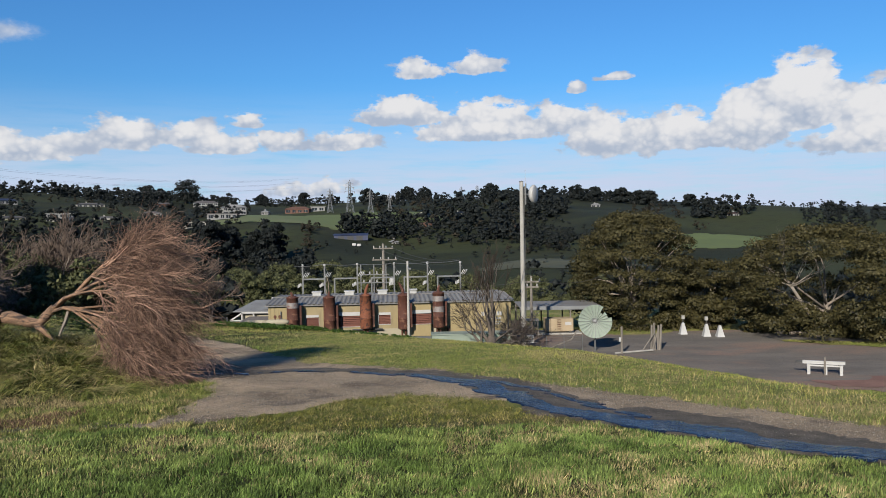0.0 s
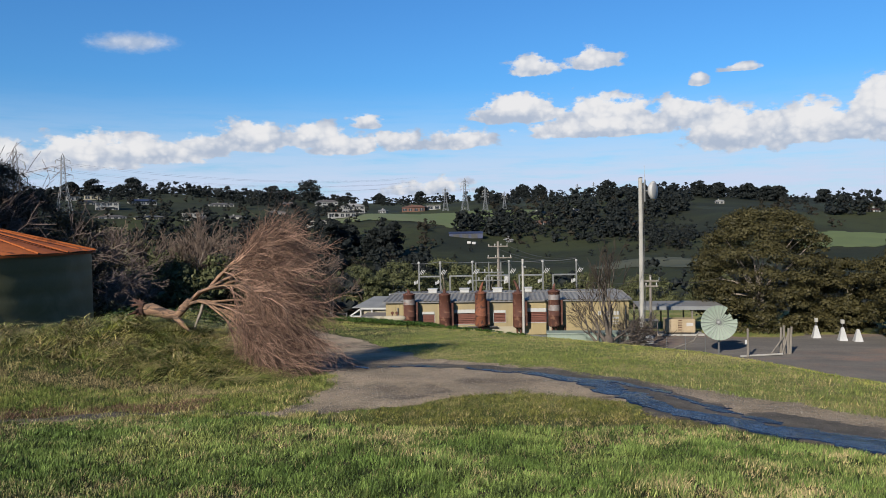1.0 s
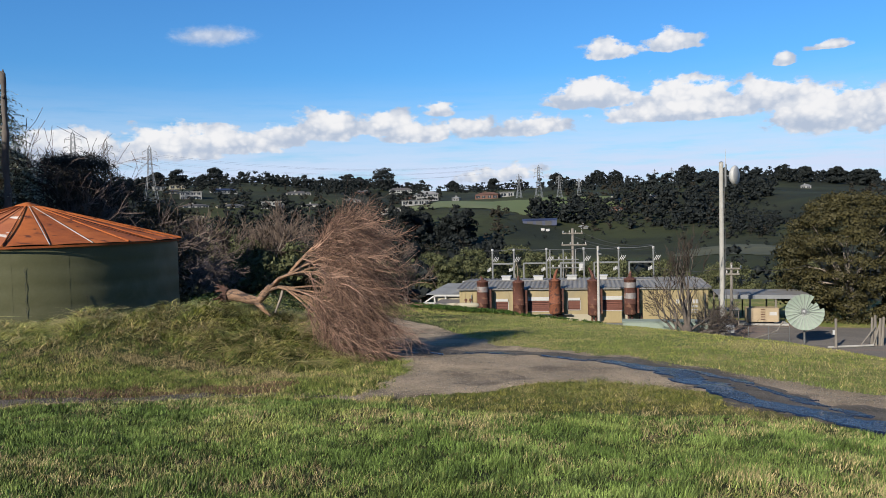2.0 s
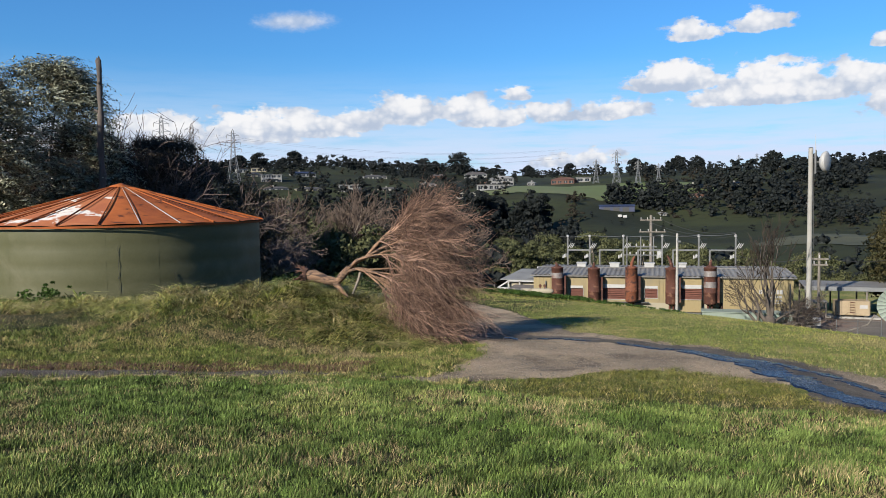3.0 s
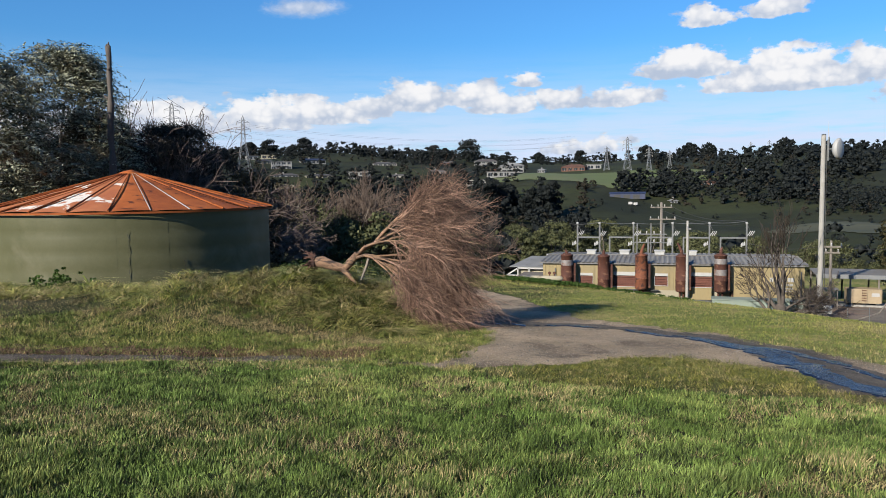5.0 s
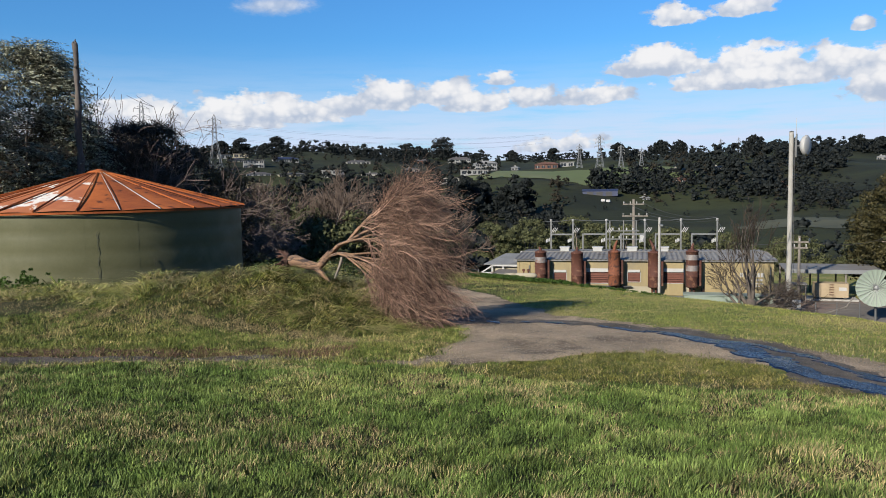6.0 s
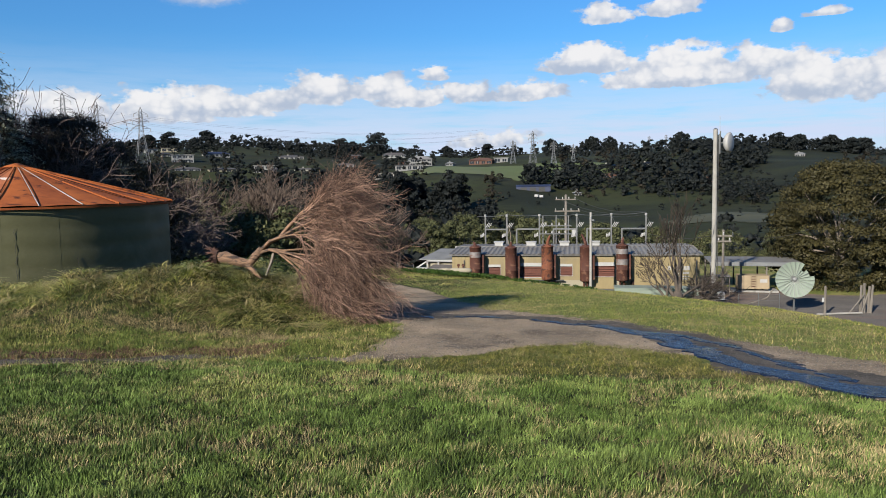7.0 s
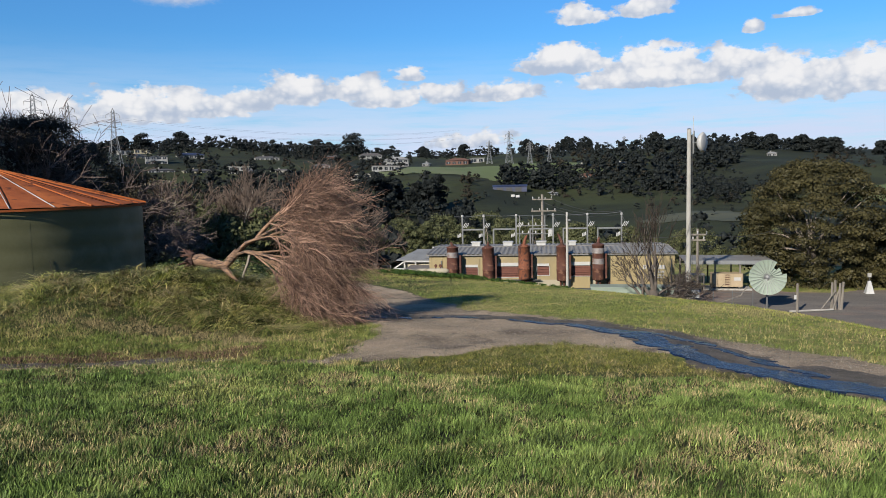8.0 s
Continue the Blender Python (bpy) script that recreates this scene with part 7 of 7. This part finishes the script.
# ---- grass ----
def blades(name, seed, places, length, width, mat, label, lean=0.5, wind=(0.25, 0.1), category="grass", segments=2, curl=0.5, out=None, tuft=0.0):
    """Single bent blades, as one piece of stuff. places: (n, 2)."""
    rng = np.random.default_rng(seed)
    n = len(places)
    x, y = places[:, 0], places[:, 1]
    base = np.stack([x, y, height(x, y) - 0.004], 1)
    L = length * (0.55 + 0.9 * rng.random(n))
    ang = rng.random(n) * 2 * np.pi
    tip = np.stack([np.cos(ang), np.sin(ang)], 1) * (lean * (0.2 + 0.9 * rng.random(n)))[:, None] + np.asarray(wind)
    if tuft:
        # neighbours lean together, in tufts of a hand's width
        u, w = 0.8 * x + 0.6 * y, 0.8 * y - 0.6 * x
        tip += tuft * np.stack([wobble(u, w, 9.0) + wobble(x, y, 23.0), wobble(y, u, 8.0) + wobble(w, x, 21.0)], 1)
        L *= 1.0 + 0.35 * wobble(w, u, 6.5) + 0.25 * wobble(x, w, 17.0)
    if out is not None:
        tip = tip * 0.45 + out
    face = rng.random(n) * 2 * np.pi
    side = np.stack([np.cos(face), np.sin(face), np.zeros(n)], 1) * (width * (0.6 + 0.8 * rng.random(n)))[:, None] * 0.5
    rows = []
    for k in range(segments + 1):
        u = k / segments
        bend = u ** 1.7
        p = base + np.stack([tip[:, 0] * L * bend, tip[:, 1] * L * bend, L * (u - curl * 0.45 * bend * np.minimum(np.hypot(tip[:, 0], tip[:, 1]), 1.35))], 1)
        if k < segments:
            s = side * (1 - 0.55 * u)
            rows += [p - s, p + s]
        else:
            rows.append(p)
    m = len(rows)
    v = np.stack(rows, 1).reshape(-1, 3)
    tri = []
    for k in range(segments - 1):
        a = 2 * k
        tri += [(a, a + 1, a + 3), (a, a + 3, a + 2)]
    tri.append((m - 3, m - 2, m - 1))
    f = (np.arange(n)[:, None, None] * m + np.array(tri)[None]).reshape(-1, 3)
    return tagged(new(name, raw_mesh(name, v, f, mat)), label, category, kind="stuff")


def sow(seed, n, az0, az1, r0, r1, power=1.0):
    """Random places in a sector, thinner farther out."""
    rng = np.random.default_rng(seed)
    a = np.radians(az0 + (az1 - az0) * rng.random(n))
    r = r0 + (r1 - r0) * rng.random(n) ** power
    return np.stack([-np.sin(a) * r, np.cos(a) * r], 1)


def keep_off(p, margin=0.0, seed=0, soft=0.25):
    rng = np.random.default_rng(seed)
    g = track_gap(p[:, 0], p[:, 1])
    wet = way_distance(p[:, 0], p[:, 1], STREAM)
    return p[(g > margin + soft * (rng.random(len(p)) - 0.5)) & (wet > 0.13)]


def lawn_edge(p):
    """Below 0 on the mown green lawn, above on the rougher verge."""
    x, y = p[:, 0], p[:, 1]
    return y - (8.0 + 0.10 * x - 0.055 * np.clip(x, 0, 9) ** 2 - 0.012 * np.clip(x + 2, -99, 0) ** 2 + 0.8 * np.exp(-((x + 4.8) / 2.2) ** 2)) + 0.12 * wobble(x, y, 1.3)


def patchy(p, s=0.9, shift=0.0):
    return wobble(p[:, 0] + shift, p[:, 1] - shift, s)


def reach_of(p):
    return np.hypot(p[:, 0], p[:, 1])


def rank_zone(p):
    """1 in the unmown bank between the track and the tank."""
    x, y = p[:, 0], p[:, 1]
    edge = y + 0.35 * wobble(x, y, 1.1) - np.clip(x + 5, 0, 3) * 0.3
    return smooth(10.5, 11.1, edge) * smooth(-4.3, -5.3, x) * smooth(5.0, 6.2, np.hypot(x + 19.6, y - 21.4)) * ((y < 14.5) | (x < -0.43 * y))


def tufted(p, seed, gaps=0.6):
    """Thin the blades between tufts."""
    u, w = 0.8 * p[:, 0] + 0.6 * p[:, 1], 0.8 * p[:, 1] - 0.6 * p[:, 0]
    c = wobble(u, w, 7.3) + 0.8 * wobble(w, p[:, 0], 19.0)
    return p[np.random.default_rng(seed).random(len(p)) > gaps * smooth(0.0, -0.9, c)]


lawn = keep_off(sow(1, 640000, -32, 53, 2.9, 10.2, 0.85), -0.05, 1)
lawn = tufted(lawn[lawn_edge(lawn) < 0], 101, 0.85)
bare = patchy(lawn, 1.1) + 0.5 * patchy(lawn, 3.7, 1.0) + 0.35 * patchy(lawn, 9.0, 2.0)
lawn = lawn[np.random.default_rng(2).random(len(lawn)) > 0.75 * smooth(0.40, 0.8, bare)]
tall_one = (patchy(lawn, 2.1, 7.0) > 0.35) & (reach_of(lawn) < 6.4)
close = reach_of(lawn) < 5.0
middle = reach_of(lawn) < 7.2
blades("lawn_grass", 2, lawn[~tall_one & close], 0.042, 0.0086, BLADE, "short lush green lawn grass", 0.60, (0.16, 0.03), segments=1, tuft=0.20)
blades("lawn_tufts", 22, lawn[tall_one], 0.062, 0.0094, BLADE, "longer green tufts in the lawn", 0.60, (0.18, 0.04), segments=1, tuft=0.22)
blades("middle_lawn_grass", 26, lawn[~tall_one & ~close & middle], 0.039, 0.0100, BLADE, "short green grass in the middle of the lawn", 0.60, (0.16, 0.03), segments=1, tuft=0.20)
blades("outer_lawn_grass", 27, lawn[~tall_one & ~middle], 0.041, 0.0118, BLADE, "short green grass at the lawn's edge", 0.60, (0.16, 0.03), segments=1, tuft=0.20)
dry = keep_off(sow(3, 150000, -32, 53, 2.9, 10.2, 0.85), 0.0, 3)
bare = patchy(dry, 1.1) + 0.5 * patchy(dry, 3.7, 1.0) + 0.35 * patchy(dry, 9.0, 2.0)
dry = dry[(lawn_edge(dry) < 0) & (np.random.default_rng(4).random(len(dry)) < 0.035 + 0.965 * smooth(0.50, 0.82, bare))]
blades("dry_lawn_grass", 4, dry, 0.052, 0.0064, STRAW, "dry straw patches in the lawn", 1.1, (0.05, 0.0), segments=1, tuft=0.4)


def above_track(p):
    """Metres beyond the narrow end of the track."""
    return p[:, 1] - np.interp(p[:, 0], [-16, -8.7, -6.7, -5.2, -4.2], [2.4, 7.02, 7.78, 8.35, 8.8])


verge = keep_off(sow(5, 330000, -33, 54, 5.5, 30, 1.1), 0.0, 5, 0.5)
verge = tufted(verge[lawn_edge(verge) > -0.05], 105, 0.7)
strip = keep_off(sow(205, 270000, 12, 54, 7.6, 14.5, 1.0), 0.0, 206, 0.4)
strip = strip[(lawn_edge(strip) > -0.05) & (rank_zone(strip) < 0.6) & (strip[:, 0] < -2.8)]
verge = np.concatenate([verge, tufted(strip, 207, 0.9)])
west = verge[:, 0] < -2.5
band = 1.3 * np.exp(-((verge[:, 1] - 10.15 - 0.25 * patchy(verge, 0.9)) / 0.38) ** 2) * west + 0.9 * np.exp(-(lawn_edge(verge) / 0.35) ** 2) * (verge[:, 0] > -0.5)
mix_of = 0.6 * patchy(verge, 0.7, 3.0) + 0.5 * patchy(verge, 4.3, 1.0) + band + np.random.default_rng(6).normal(size=len(verge)) * 0.35
rust = (above_track(verge) > 0.0) & (above_track(verge) < 0.80 + 0.3 * patchy(verge, 3.1)) & (verge[:, 0] < -4.4) & (np.random.default_rng(106).random(len(verge)) < 0.8)
worn = rust & (np.random.default_rng(107).random(len(verge)) < 0.12)
near_stream = (verge[:, 0] > -2.2) & (reach_of(verge) < 12.5) & ((way_distance(verge[:, 0], verge[:, 1], STREAM) > 0) & (verge[:, 0] + verge[:, 1] < 10.9))
close = (reach_of(verge) < 12.5) | ((verge[:, 0] < -4.0) & (reach_of(verge) < 24))
moss = verge[near_stream & (mix_of < 0.75)]
moss = np.concatenate([moss + np.random.default_rng(60 + k).normal(size=moss.shape) * 0.05 for k in range(4)])
blades("mossy_turf", 61, moss, 0.036, 0.0105, MOSS, "short mossy olive turf by the water", 1.2, (0.0, 0.0), segments=1, tuft=0.4)
blades("verge_grass", 7, verge[(mix_of < np.where(west, 0.80, 0.5)) & close & ~rust & ~near_stream], 0.055, 0.0105, VERGE, "rough green verge grass", 0.8, (0.06, 0.03), segments=1, tuft=0.4)
blades("dry_verge_grass", 8, verge[(mix_of >= np.where(near_stream, 1.0, np.where(west, 0.80, 0.5))) & close & ~rust], 0.046, 0.0085, STRAW, "straw-coloured dry verge grass", 1.0, (0.06, 0.03), segments=1, tuft=0.45)
blades("dead_verge_grass", 9, verge[rust & ~worn], 0.050, 0.0090, RUSTY, "dead rusty grass beside the track", 1.0, (0.06, 0.03), segments=1, tuft=0.45)
blades("outer_verge_grass", 28, verge[(mix_of < 0.4) & ~close & ~rust], 0.036, 0.014, LONG_FAR, "rough green grass beyond the track", 0.8, (0.06, 0.03), segments=1, tuft=0.4)
blades("dry_outer_grass", 29, verge[(mix_of >= 0.4) & ~close & ~rust], 0.034, 0.013, STRAW_FAR, "dry yellow grass beyond the track", 1.0, (0.06, 0.03), segments=1, tuft=0.4)
slope = sow(9, 110000, -34, 25, 24, 60, 1.0)
slope = slope[(way_distance(slope[:, 0], slope[:, 1], CAR_PARK) > 0) & (slope[:, 1] < 58)]
rng_s = np.random.default_rng(48)
along = rng_s.random(5000)
strip_grass = np.stack([27.4 + 18 * along, 61.0 - 9.3 * along + rng_s.normal(size=5000) * (0.25 + 0.6 * along)], 1)
blades("strip_grass", 49, strip_grass, 0.16, 0.035, LONG_FAR, "rough grass at the edge of the car park", 0.8, segments=1)
mix_of = patchy(slope, 0.4, 3.0) + np.random.default_rng(6).normal(size=len(slope)) * 0.7
blades("slope_grass", 10, slope[mix_of < 0.5], 0.065, 0.024, LONG_FAR, "rough green grass on the slope", 0.9, segments=1)
blades("dry_slope_grass", 11, slope[mix_of >= 0.5], 0.06, 0.022, STRAW_FAR, "dry yellow grass on the slope", 1.0, segments=1)


def tussocks(name, seed, centres, each, reach, length, width, mat, label, segments=2):
    """Clumps of long grass spilling outwards."""
    rng = np.random.default_rng(seed)
    c = np.repeat(centres, each, axis=0)
    ang = rng.random(len(c)) * 2 * np.pi
    rad = reach * np.abs(rng.normal(size=len(c)))
    way_out = np.stack([np.cos(ang), np.sin(ang)], 1)
    p = c + way_out * rad[:, None]
    fall = rng.normal(size=centres.shape) * 0.75
    spill = way_out * (0.25 + 0.9 * rng.random(len(c)))[:, None] + np.repeat(fall, each, axis=0) + np.array([0.50, -0.35]) + 0.45 * np.stack([wobble(c[:, 0], c[:, 1], 2.1), wobble(c[:, 1], c[:, 0], 1.8)], 1)
    size = np.hypot(spill[:, 0], spill[:, 1])[:, None]
    spill = spill / np.maximum(size, 1e-3) * np.clip(size, 1.15, 2.2)
    blades(name, seed + 1, p, length, width, mat, label, 0.7, (0, 0), segments=segments, curl=1.45, out=spill)


bank = sow(12, 9500, 13, 56, 10.5, 26, 0.8)
bank = bank[(np.random.default_rng(13).random(len(bank)) < rank_zone(bank)) & (track_gap(bank[:, 0], bank[:, 1]) > 0.3)]
bank = tufted(bank, 113, 0.95)
kind_of = patchy(bank, 0.8, 5.0) + np.random.default_rng(14).normal(size=len(bank)) * 0.45
close = reach_of(bank) < 15.5
tussocks("long_grass", 16, bank[(kind_of < 0.35) & close], 40, 0.10, 0.36, 0.0140, LONG, "long rank green grass on the bank", 3)
tussocks("long_dry_grass", 17, bank[(kind_of >= 0.35) & close], 36, 0.09, 0.30, 0.0085, STRAW, "long straw-coloured grass on the bank")
tussocks("outer_long_grass", 30, bank[(kind_of < 0.35) & ~close], 18, 0.14, 0.38, 0.018, LONG, "long rank green grass near the tank", 2)
tussocks("outer_long_dry_grass", 32, bank[(kind_of >= 0.35) & ~close], 14, 0.12, 0.34, 0.012, STRAW, "long straw-coloured grass near the tank", 1)
stalks = bank[np.random.default_rng(18).random(len(bank)) < 0.05]
tussocks("seed_stalks", 19, stalks, 5, 0.06, 0.62, 0.009, STRAW, "tall pale seed stalks in the long grass")
rng_k = np.random.default_rng(20)
wx = np.concatenate([rng_k.uniform(-8.2, -4.2, 400), rng_k.uniform(-8.2, -0.8, 220)])
weeds = np.stack([wx, 26.3 - 0.87 * (wx + 6.95) + rng_k.normal(size=620) * 0.32 + 0.2], 1)
lush = smooth(-0.5, -4.5, wx)[:, None]
weed_blobs = np.concatenate([weeds, (height(weeds[:, 0], weeds[:, 1]) + 0.03)[:, None] + 0.05 * lush, rng_k.uniform(0.04, 0.12, (620, 1)) * (0.35 + 0.7 * lush), np.full((620, 1), 0.8)], 1)
tagged(new("bank_weeds", crown_mesh("bank_weeds", 24, weed_blobs, 22, 0.055, LEAF_WEED, 0.6)), "leafy green weeds along the brow above the powerhouse", "weeds", kind="stuff")
rng_w = np.random.default_rng(43)
leafy = np.stack([rng_w.uniform(-18.4, -16.5, 90), rng_w.uniform(15.3, 16.7, 90)], 1)
leafy_blobs = np.concatenate([leafy, height(leafy[:, 0], leafy[:, 1])[:, None] + rng_w.uniform(0.08, 0.62, (90, 1)) * rng_w.random((90, 1)), rng_w.uniform(0.05, 0.11, (90, 1)), np.full((90, 1), 0.8)], 1)
tagged(new("broadleaf_weeds", crown_mesh("broadleaf_weeds", 44, leafy_blobs, 12, 0.08, LEAF_WEED, 0.7)), "leafy green weeds growing before the tank", "weeds", kind="stuff")
rng_u = np.random.default_rng(25)
under = np.stack([rng_u.uniform(-18, -9.5, 500), rng_u.uniform(17, 31, 500)], 1)
under = under[(under[:, 1] < 25) & (np.hypot(under[:, 0] + 19.6, under[:, 1] - 21.4) > 5.0) & (under[:, 0] > -0.62 * under[:, 1]) & (under[:, 0] < -0.45 * under[:, 1])]
under_blobs = np.concatenate([under, height(under[:, 0], under[:, 1])[:, None] + 0.25, rng_u.uniform(0.3, 0.6, (len(under), 1)), np.full((len(under), 1), 0.8)], 1)
tagged(new("undergrowth", crown_mesh("undergrowth", 26, under_blobs, 60, 0.13, LEAF_DARK, 0.5)), "dark green undergrowth beside the tank", "undergrowth", kind="stuff")
behind = np.concatenate([sow(40, 38000, 55, 326, 0.2, 10.5, 0.62), sow(41, 12000, -34, 55, 0.2, 3.1, 0.55), sow(45, 8000, 52, 62, 3, 10.5, 0.7), sow(46, 8000, -41, -31, 3, 10.5, 0.7)])
behind = behind[track_gap(behind[:, 0], behind[:, 1]) > 0]
blades("lawn_grass_around", 42, behind, 0.058, 0.024, BLADE, "short green lawn grass underfoot", 0.85, (0.06, 0.04), segments=1)
